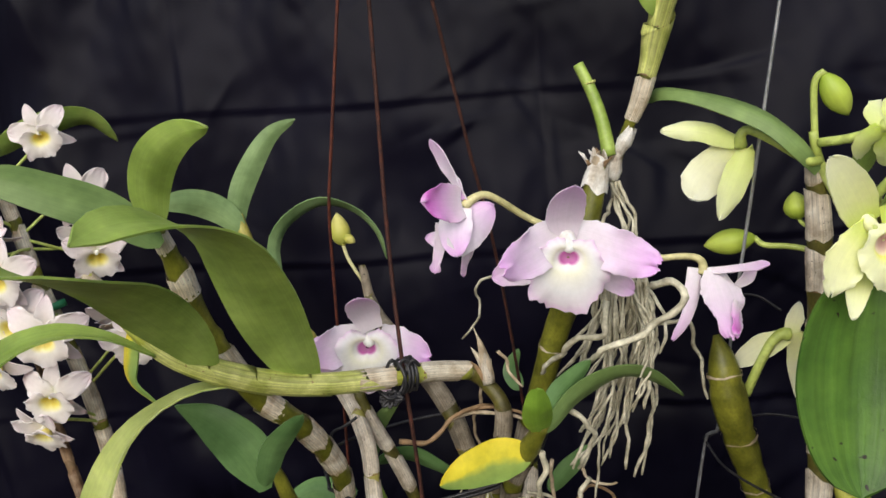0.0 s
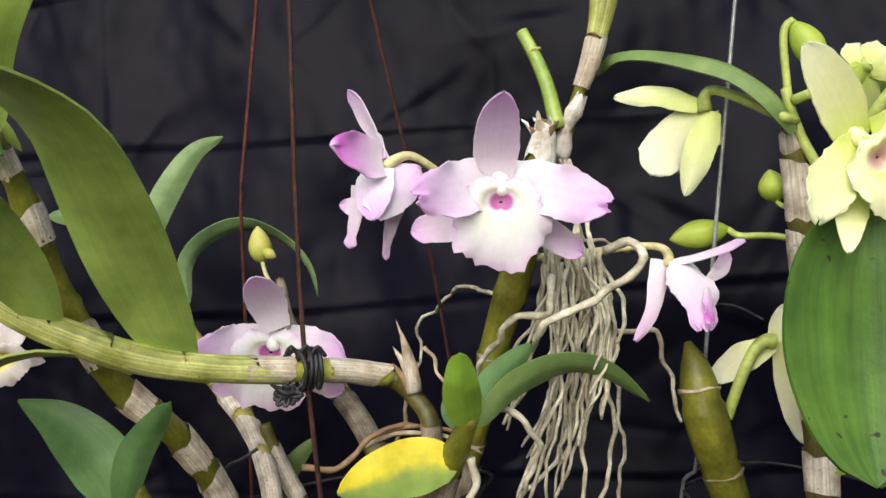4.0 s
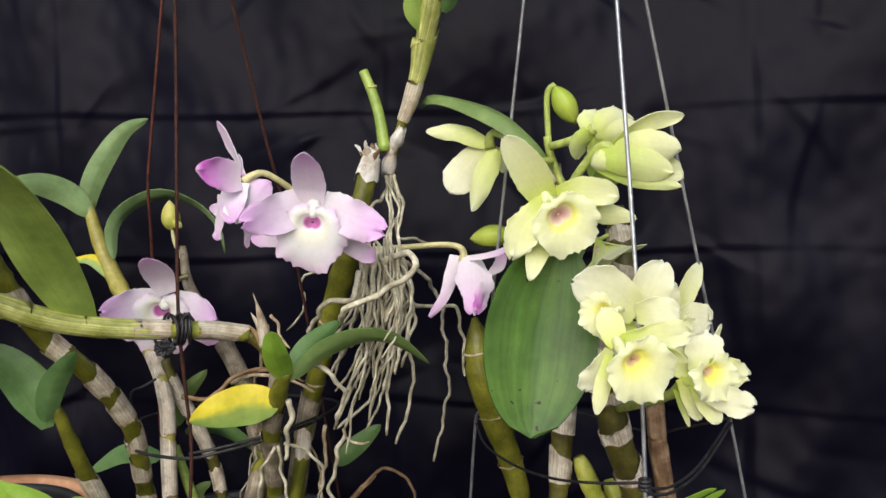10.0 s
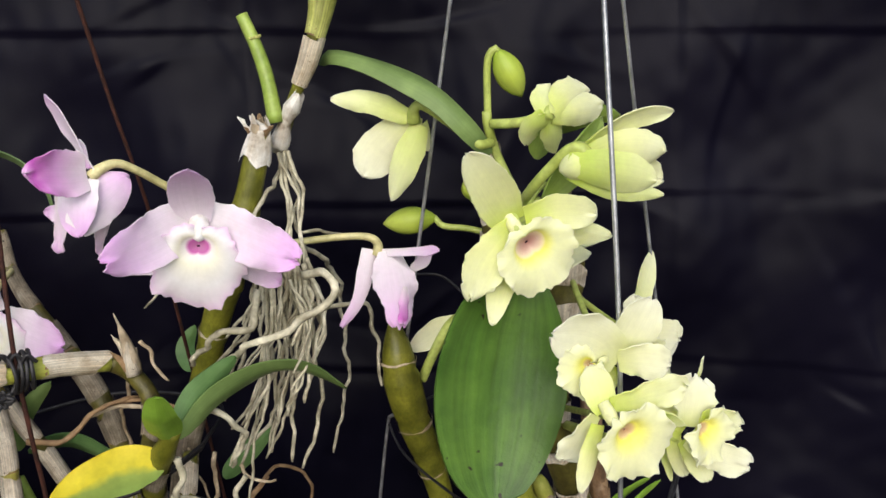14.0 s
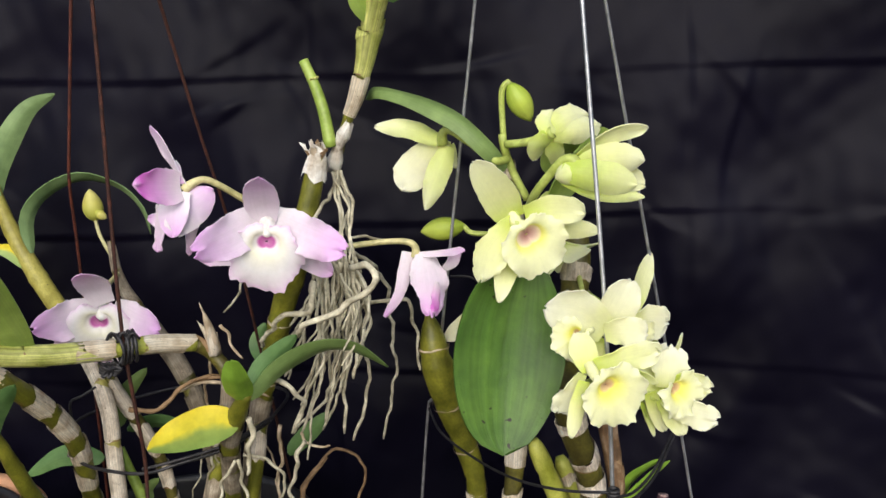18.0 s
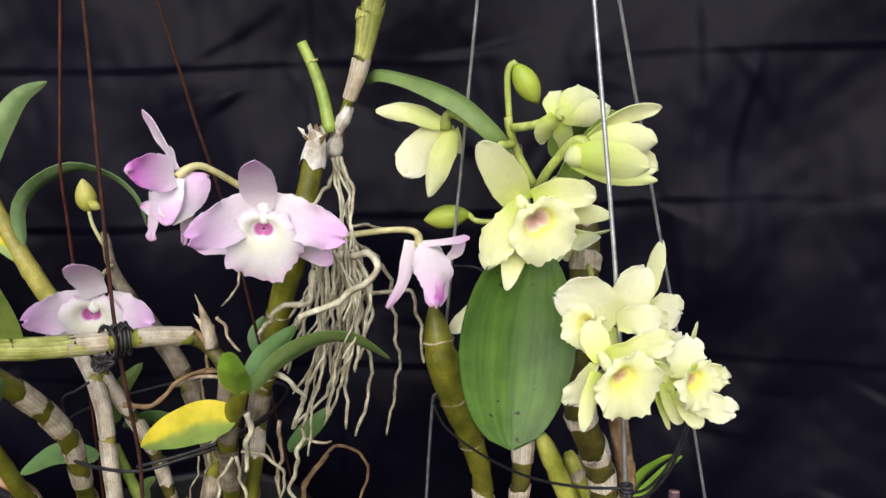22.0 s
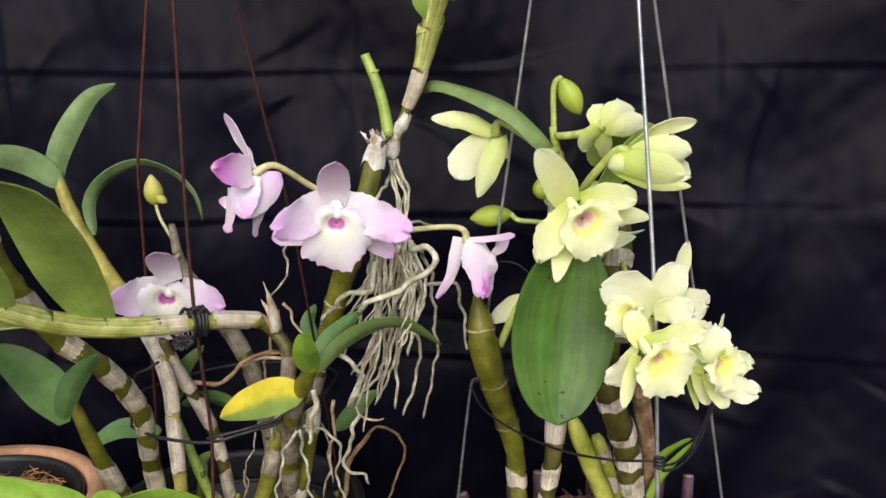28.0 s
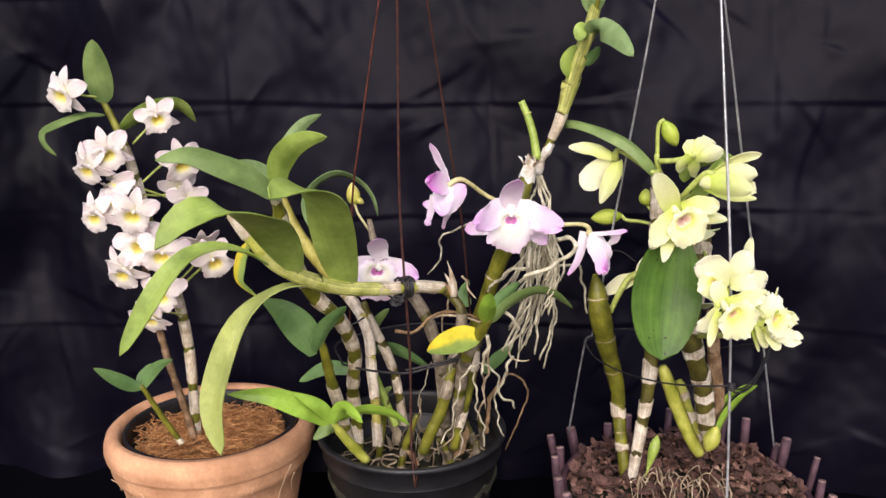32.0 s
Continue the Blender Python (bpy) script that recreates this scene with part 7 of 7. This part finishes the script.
    bloom(pl, "cream flower turned to the side", [
        ("sepal", [(0.2251, 0.3000, 0.2743), (0.2291, 0.3040, 0.2775), (0.2326, 0.3080, 0.2810)], [(0, 0.0039), (0.5, 0.0036), (0.85, 0.0026), (1, 0.0010)], CREAM_PETAL, dict(face=(.7, -.7, 0))),
        ("petal", [(0.2160, 0.2880, 0.2638), (0.2101, 0.2900, 0.2683), (0.2062, 0.2920, 0.2752)], [(0, 0.0083), (0.45, 0.0134), (0.85, 0.0116), (1, 0.0037)], CREAM_PETAL, dict(ruffle=.08, fray=.04)),
        ("petal", [(0.2156, 0.2860, 0.2648), (0.2177, 0.2880, 0.2734), (0.2201, 0.2910, 0.2815)], [(0, 0.0092), (0.45, 0.0161), (0.85, 0.0166), (1, 0.0083)], WHITE_CREAM, dict(ruffle=.08, fray=.045)),
        ("petal", [(0.2187, 0.2840, 0.2671), (0.2269, 0.2830, 0.2656), (0.2353, 0.2840, 0.2633)], [(0, 0.0091), (0.45, 0.0132), (0.85, 0.0104), (1, 0.0032)], CREAM_PETAL, dict(ruffle=.08, fray=.05)),
        ("petal", [(0.2142, 0.2830, 0.2622), (0.2234, 0.2790, 0.2559), (0.2348, 0.2755, 0.2522)], [(0, 0.0076), (0.4, 0.0112), (0.8, 0.0121), (0.95, 0.0094), (1, 0.0045)], WHITE_CREAM, dict(ruffle=.07, fray=.045)),
        ("sepal", [(0.2136, 0.2840, 0.2610), (0.2179, 0.2820, 0.2523), (0.2225, 0.2810, 0.2444)], [(0, 0.0068), (0.5, 0.0090), (0.85, 0.0068), (1, 0.0018)], CREAM_PETAL, dict(ruffle=.05, fray=.03)),
        ("sepal", [(0.2088, 0.2870, 0.2627), (0.2121, 0.2860, 0.2538), (0.2161, 0.2860, 0.2445)], [(0, 0.0059), (0.5, 0.0078), (0.85, 0.0064), (1, 0.0014)], CREAM_PETAL, dict(ruffle=.03)),
        ("sepal", [(0.2074, 0.2900, 0.2572), (0.2105, 0.2900, 0.2483), (0.2129, 0.2900, 0.2404)], [(0, 0.0037), (0.5, 0.0037), (1, 0.0009)], GREEN_PETAL, {}),
    ], lip=((0.2158, 0.2810, 0.2688), (.42, -.90, .02), (-.35, 0, 1), .0185, dict(low=.66, wide=.58, high=.44, depth=.34, recurve=.04, ruffle=.08, tilt=.05, mouth=.17, reach=150, fall=.4), YELLOW_LIP),
        stalk=[(0.2115, 0.2880, 0.2615), (0.2077, 0.2960, 0.2537), (0.2024, 0.3150, 0.2446), (0.1992, 0.3620, 0.2278)], stalk_r=.0022, seed=451)
    bloom(pl, "half-open pale green flower", [
        ("petal", [(0.1972, 0.3290, 0.3538), (0.2100, 0.3280, 0.3517), (0.2209, 0.3290, 0.3475)], [(0, .008), (.5, .0130), (.85, .0105), (1, .001)], CREAM_PETAL, dict(fray=.03, ruffle=.05)),
        ("petal", [(0.1865, 0.3250, 0.3575), (0.2000, 0.3180, 0.3620), (0.2173, 0.3220, 0.3594)], [(0, .006), (.4, .0132), (.75, .0138), (.93, .0092), (1, 0)], CREAM_PETAL, dict(cup=-.16, fray=.03, ruffle=.04)),
        ("sepal", [(0.1884, 0.3260, 0.3619), (0.2032, 0.3210, 0.3719), (0.2182, 0.3190, 0.3747)], [(0, .005), (.35, .0090), (.7, .0086), (.9, .0056), (1, 0)], CREAM_PETAL, dict(face=(0, -.88, -.45), cup=.1)),
        ("sepal", [(0.1794, 0.3220, 0.3570), (0.1933, 0.3140, 0.3547), (0.2136, 0.3190, 0.3495)], [(0, .007), (.3, .0135), (.65, .0150), (.88, .0105), (1, .001)], GREEN_PETAL, dict(cup=-.18)),
        ("sepal", [(0.1808, 0.3240, 0.3527), (0.1969, 0.3180, 0.3466), (0.2181, 0.3220, 0.3428)], [(0, .005), (.4, .0080), (.8, .0056), (1, 0)], GREEN_PETAL, dict(cup=-.14)),
    ], stalk=[(0.1868, 0.3220, 0.3581), (0.1848, 0.3230, 0.3617), (0.1806, 0.3250, 0.3609), (0.1765, 0.3290, 0.3551), (0.1711, 0.3350, 0.3458), (0.1706, 0.3500, 0.3349)], stalk_r=.0021, seed=461)
    part("flower_spur", blob(Geo(), (0.1897, 0.3250, 0.3575), A((0.1779, 0.3250, 0.3535)) - A((0.1897, 0.3250, 0.3575)), .0130, .0062, 12, 10, .5), GREEN_PETAL, pl)
    part("leaf", sheet(Geo(), petal_grid(A((0.1803, 0.3480, 0.3371)), A((0.2061, 0.3520, 0.3707)) - A((0.1803, 0.3480, 0.3371)), (0, -1, 0), .0405, .0130, cup=.15, back=0, ruffle=.02, shape=.85, blunt=.6, base=.3, seed=5), .0007), LEAF_OLIVE, pl, "small olive leaf among the flowers")
    bloom(pl, "pale green flower seen from behind", [
        ("petal", [(0.1840, 0.3550, 0.3707), (0.1944, 0.3620, 0.3752), (0.2087, 0.3760, 0.3764)], [(0, 0.0082), (0.35, 0.0152), (0.7, 0.0174), (0.93, 0.0120), (1, 0.0033)], CREAM_PETAL, dict(face=(0, .95, -.2), cup=.22, ruffle=.05, fray=.03)),
        ("petal", [(0.1854, 0.3560, 0.3700), (0.1985, 0.3620, 0.3711), (0.2146, 0.3740, 0.3712)], [(0, 0.0071), (0.4, 0.0130), (0.8, 0.0130), (1, 0.0027)], CREAM_PETAL, dict(face=(0, .95, -.2), cup=.22, ruffle=.05, fray=.03)),
        ("sepal", [(0.1826, 0.3540, 0.3708), (0.1826, 0.3580, 0.3759), (0.1876, 0.3660, 0.3807)], [(0, 0.0064), (0.4, 0.0102), (0.8, 0.0086), (1, 0.0016)], PALE_GREEN, dict(face=(0, .9, -.2), cup=.22, ruffle=.05, fray=.03)),
        ("sepal", [(0.1820, 0.3540, 0.3703), (0.1786, 0.3580, 0.3647), (0.1783, 0.3660, 0.3566)], [(0, 0.0059), (0.4, 0.0097), (0.8, 0.0081), (1, 0.0013)], GREEN_PETAL, dict(face=(0, .9, 0), cup=.22, ruffle=.05, fray=.03)),
        ("sepal", [(0.1848, 0.3560, 0.3689), (0.1876, 0.3600, 0.3618), (0.1916, 0.3680, 0.3523)], [(0, 0.0059), (0.45, 0.0097), (0.8, 0.0076), (1, 0.0011)], GREEN_PETAL, dict(face=(0, .9, 0), cup=.22, ruffle=.05, fray=.03)),
    ], stalk=[(0.1845, 0.3550, 0.3712), (0.1795, 0.3600, 0.3679), (0.1735, 0.3680, 0.3654), (0.1675, 0.3800, 0.3637)], stalk_r=.0021, seed=471)
    bloom(pl, "pale flower nodding behind the broad leaf", [
        ("petal", [(0.1621, 0.4050, 0.2659), (0.1491, 0.4080, 0.2599), (0.1364, 0.4110, 0.2505)], [(0, .007), (.4, .0130), (.75, .0105), (1, 0)], WHITE_CREAM, dict(face=(0, -1, .4))),
        ("petal", [(0.1651, 0.4050, 0.2670), (0.1689, 0.4080, 0.2464), (0.1745, 0.4110, 0.2221)], [(0, .007), (.4, .0125), (.75, .0100), (1, 0)], WHITE_CREAM, {}),
        ("sepal", ((0.1635, 0.4060, 0.2659), (0.1697, 0.4090, 0.2817)), [(0, .007), (.5, .0095), (1, 0)], WHITE_CREAM, {}),
        ("sepal", ((0.1664, 0.4080, 0.2655), (0.1803, 0.4140, 0.2504)), [(0, .007), (.5, .0110), (1, 0)], WHITE_CREAM, {}),
    ], stalk=[(0.1623, 0.4040, 0.2669), (0.1582, 0.4040, 0.2673), (0.1529, 0.4040, 0.2628), (0.1464, 0.4050, 0.2498), (0.1415, 0.4080, 0.2358)], stalk_r=.0024, seed=481)
    flower(pl, "whitecream", (0.1831, 0.3600, 0.2623), (-.2, -.4, -.9), (-.2, -.8, .3), .024, [(0.1902, 0.3700, 0.2646)], seed=487, spread=.5, angles=(75, 140), lipscale=.6, label="whitish flower behind the others")
    for i in range(26):
        o = A((0.2002, 0.3750, 0.1224)) + A([rng.uniform(-.04, .03), rng.uniform(-.02, .01), .0])
        e = A([o[0] + rng.uniform(-.03, .03), o[1] - rng.uniform(.0, .04), .082])
        root(pl, [(o[0], o[1], .092), tuple(o * .5 + e * .5 + A([rng.uniform(-.006, .006), 0, .006])), tuple(e)], rng.uniform(.0004, .0008), ROOT_TAN, seed=500 + i)


white_orchid()
pink_orchid()
cream_orchid()


# ---- hanging wires ----
def hangers():
    h = thing("rusty_hanger", (-0.026, 0.405, 0.600), "three rusty wires that hang the black pot from above", "hanger")
    top = (-0.026, 0.405, 0.600)
    wire(h, [top, (-0.0317, 0.4236, 0.5500), (-0.0480, 0.4352, 0.4550), (-0.0620, 0.4450, 0.3735), (-0.0668, 0.4500, 0.3450), (-0.0705, 0.4620, 0.3036), (-.080, .488, .128)], .0009, RUST_RED, n=60)
    wire(h, [top, (-0.0283, 0.4014, 0.5500), (-0.0306, 0.3975, 0.4250), (-0.0318, 0.3900, 0.3400), (-0.0300, 0.3770, 0.2810), (-0.0281, 0.3760, 0.2429), (-0.0269, 0.3780, 0.2028), (-0.0280, 0.3620, 0.1467), (-0.0262, 0.3500, 0.1182)], .0010, RUST, n=80)
    wire(h, [top, (-0.0191, 0.3800, 0.5500), (0.0017, 0.4100, 0.4250), (0.0100, 0.4212, 0.3750), (0.0224, 0.4399, 0.3000), (.040, .482, .128)], .0009, RUST, n=60)
    wire(h, [(-0.0262, 0.3500, 0.1182), (-0.0242, 0.3580, 0.1268), (-0.0259, 0.3620, 0.1418)], .0009, RUST, name="hook", n=10)
    part("eye", tube(Geo(), [(top[0] + .005 * math.cos(w), top[1], top[2] + .005 + .005 * math.sin(w)) for w in np.linspace(0, 6.283, 17)], .001, 6, caps=False), RUST, h)
    g = thing("wire_hanger", (0.182, 0.345, 0.610), "three galvanised wires that hang the stick basket", "hanger")
    top = (0.182, 0.345, 0.610)
    wire(g, [top, (0.1652, 0.3657, 0.5500), (0.1526, 0.3868, 0.4250), (0.1399, 0.4080, 0.3000), (0.1310, 0.4220, 0.2130), (0.1283, 0.4356, 0.2000), (0.1229, 0.4658, 0.1000)], .0009, GALVANISED, n=70)
    wire(g, [top, (0.1837, 0.3394, 0.5500), (0.1878, 0.3186, 0.4250), (0.1919, 0.2979, 0.3000), (0.1945, 0.2902, 0.2000), (0.1922, 0.2761, 0.1000)], .0010, GALVANISED, n=60)
    wire(g, [top, (0.1809, 0.3394, 0.5500), (0.2136, 0.3615, 0.4250), (0.2463, 0.3836, 0.3000), (0.2725, 0.4000, 0.2000), (0.2940, 0.4100, 0.1050)], .0009, GALVANISED, n=50)
    part("eye", tube(Geo(), [(top[0] + .005 * math.cos(w), top[1], top[2] + .005 + .005 * math.sin(w)) for w in np.linspace(0, 6.283, 17)], .001, 6, caps=False), GALVANISED, g)


def training_rings():
    a = thing("training_wire", (-.029, .385, .201), "dark wire ring that holds the pink orchid's canes together", "wire")
    front = [(-0.0816, 0.4320, 0.1908), (-0.0610, 0.4050, 0.1950), (-0.0313, 0.3850, 0.1986), (-0.0101, 0.3850, 0.2026), (0.0143, 0.3850, 0.2090), (0.0344, 0.4120, 0.2094)]
    wire(a, front, .0010, DARK_WIRE)
    wire(a, [(p[0] + .001, p[1] - .001, p[2] + .0028) for p in front[2:]], .0009, DARK_WIRE)
    wire(a, [front[-1], (.040, .47, .205), (-.02, .505, .20), (-.085, .478, .195), front[0]], .0010, DARK_WIRE)
    wire(a, [(-0.0765, 0.4300, 0.2101), (-0.0763, 0.4300, 0.2237), (-0.0689, 0.4300, 0.2276), (-0.0619, 0.4320, 0.2314)], .0008, DARK_WIRE, name="wire_end", n=14)
    t = thing("cane_tie", (-0.0326, 0.3800, 0.2720), "twisted dark wire tied round the level cane", "wire")
    c0, c1 = A((-0.0334, 0.3770, 0.2710)), A((-0.0259, 0.3810, 0.2711))
    ax = unit(c1 - c0)
    s1 = unit(np.cross(ax, (0, 1, 0)))
    s2 = np.cross(ax, s1)
    for j in range(4):
        c = c0 + (c1 - c0) * (j / 3)
        ring = [c + ax * (.0012 * math.sin(w + j)) + (s1 * math.cos(w) + s2 * math.sin(w)) * .0079 for w in np.linspace(0, 6.283, 25)]
        part("coil", tube(Geo(), ring, .00085, 6, caps=False), DARK_WIRE, t)
    rng = random.Random(2)
    o = A((-0.0364, 0.3720, 0.2627))
    for j in range(11):
        w = 6.283 * j / 11
        d = A([math.cos(w), -.25 * rng.random(), .75 * math.sin(w)])
        e = o + d * rng.uniform(.0050, .0062)
        n2 = A([-math.sin(w), 0, math.cos(w)]) * .0009
        wire(t, [tuple(o), tuple((o + e) / 2 + n2), tuple(e), tuple((o + e) / 2 - n2), tuple(o - A([0, .001, 0]))], .0008, DARK_WIRE, name="twist", n=14, seed=j)
    wire(t, [(-0.0432, 0.3780, 0.2663), (-0.0396, 0.3700, 0.2654), (-0.0358, 0.3690, 0.2635), (-0.0313, 0.3740, 0.2657), (-0.0275, 0.3740, 0.2764)], .0009, DARK_WIRE, name="twist", n=20)
    for pts in ([(-0.0380, 0.3750, 0.2753), (-0.0345, 0.3740, 0.2806), (-0.0320, 0.3760, 0.2762)], [(-0.0323, 0.3750, 0.2752), (-0.0288, 0.3740, 0.2806), (-0.0262, 0.3760, 0.2761)], [(-0.0280, 0.3750, 0.2751), (-0.0245, 0.3740, 0.2799), (-0.0219, 0.3760, 0.2760)]):
        wire(t, pts, .0008, DARK_WIRE, name="twist", n=10)
    b = thing("basket_wire", (.192, .284, .218), "dark wire loop that holds the cream orchid's canes together", "wire")
    loop = [(0.1280, 0.4380, 0.2001), (0.1328, 0.4150, 0.1924), (0.1453, 0.3750, 0.1944), (0.1588, 0.3300, 0.2038), (0.1747, 0.3000, 0.2125), (0.1920, 0.2840, 0.2182), (0.1937, 0.2840, 0.2161), (0.2050, 0.2920, 0.2129), (0.2209, 0.3080, 0.2139), (0.2383, 0.3300, 0.2196), (0.2521, 0.3490, 0.2254)]
    wire(b, loop, .0007, DARK_WIRE, n=60)
    wire(b, [(p[0], p[1] - .0015, p[2] - .002) for p in loop[5:]], .0008, DARK_WIRE, n=30)
    wire(b, [loop[-1], (0.2414, 0.3900, 0.2078), (0.2271, 0.4200, 0.1968), (.170, .452, .205), loop[0]], .0007, DARK_WIRE, n=40)
    for j in range(3):
        ring = [A((0.1925, 0.2850, 0.2173)) + A([.0022 * math.cos(w), .0022 * math.sin(w), .0018 * j - .002]) for w in np.linspace(0, 6.283, 13)]
        part("twist", tube(Geo(), ring, .0008, 6, caps=False), DARK_WIRE, b)
    wire(b, [(0.1433, 0.4300, 0.2830), (0.1561, 0.4300, 0.2811), (0.1648, 0.4200, 0.2750)], .0007, DARK_WIRE, name="wire_end", n=14)


hangers()
training_rings()


# ---- bark pieces ----
def bark_pieces():
    owner = bpy.data.objects["bark_bed"]
    shapes = chip_meshes(10, 3)
    rng = random.Random(21)
    for k in range(290):
        w, q = rng.uniform(0, 6.283), 0.097 * math.sqrt(rng.random())
        ob = new("bark_chip", shapes[k % 10])
        s = rng.uniform(0.0035, 0.0085)
        z = 0.088 + 0.006 * (1 - (q / 0.098) ** 2) + rng.uniform(-0.001, 0.007)
        ob.matrix_basis = Matrix.LocRotScale((BASKET_AT[0] + q * math.cos(w), BASKET_AT[1] + q * math.sin(w), z), Euler((rng.uniform(-0.9, 0.9), rng.uniform(-0.9, 0.9), rng.uniform(0, 6.28))), (s, s, s))
        ob.parent = owner


def bark_litter():
    """The smaller and lower chips, too many to count, in one mesh."""
    g = Geo()
    rng = random.Random(33)
    shapes = [m for m in bpy.data.meshes if m.name.startswith("bark_chip")]
    for k in range(1500):
        w, q = rng.uniform(0, 6.283), 0.098 * math.sqrt(rng.random())
        me = shapes[k % len(shapes)]
        s = rng.uniform(0.002, 0.0055)
        z = 0.084 + 0.006 * (1 - (q / 0.098) ** 2) + rng.uniform(-0.002, 0.003)
        m = Matrix.LocRotScale((BASKET_AT[0] + q * math.cos(w), BASKET_AT[1] + q * math.sin(w), z), Euler((rng.uniform(-1, 1), rng.uniform(-1, 1), rng.uniform(0, 6.28))), (s, s, s))
        o = len(g.v)
        g.v.extend(tuple(m @ v.co) for v in me.vertices)
        g.f.extend(tuple(o + i for i in p.vertices) for p in me.polygons)
    tagged(part("bark_litter", g, BARK_LITTER, None, flat=True, kind="stuff"), "small brown bark chips filling the basket", "bark")


bark_pieces()
bark_litter()
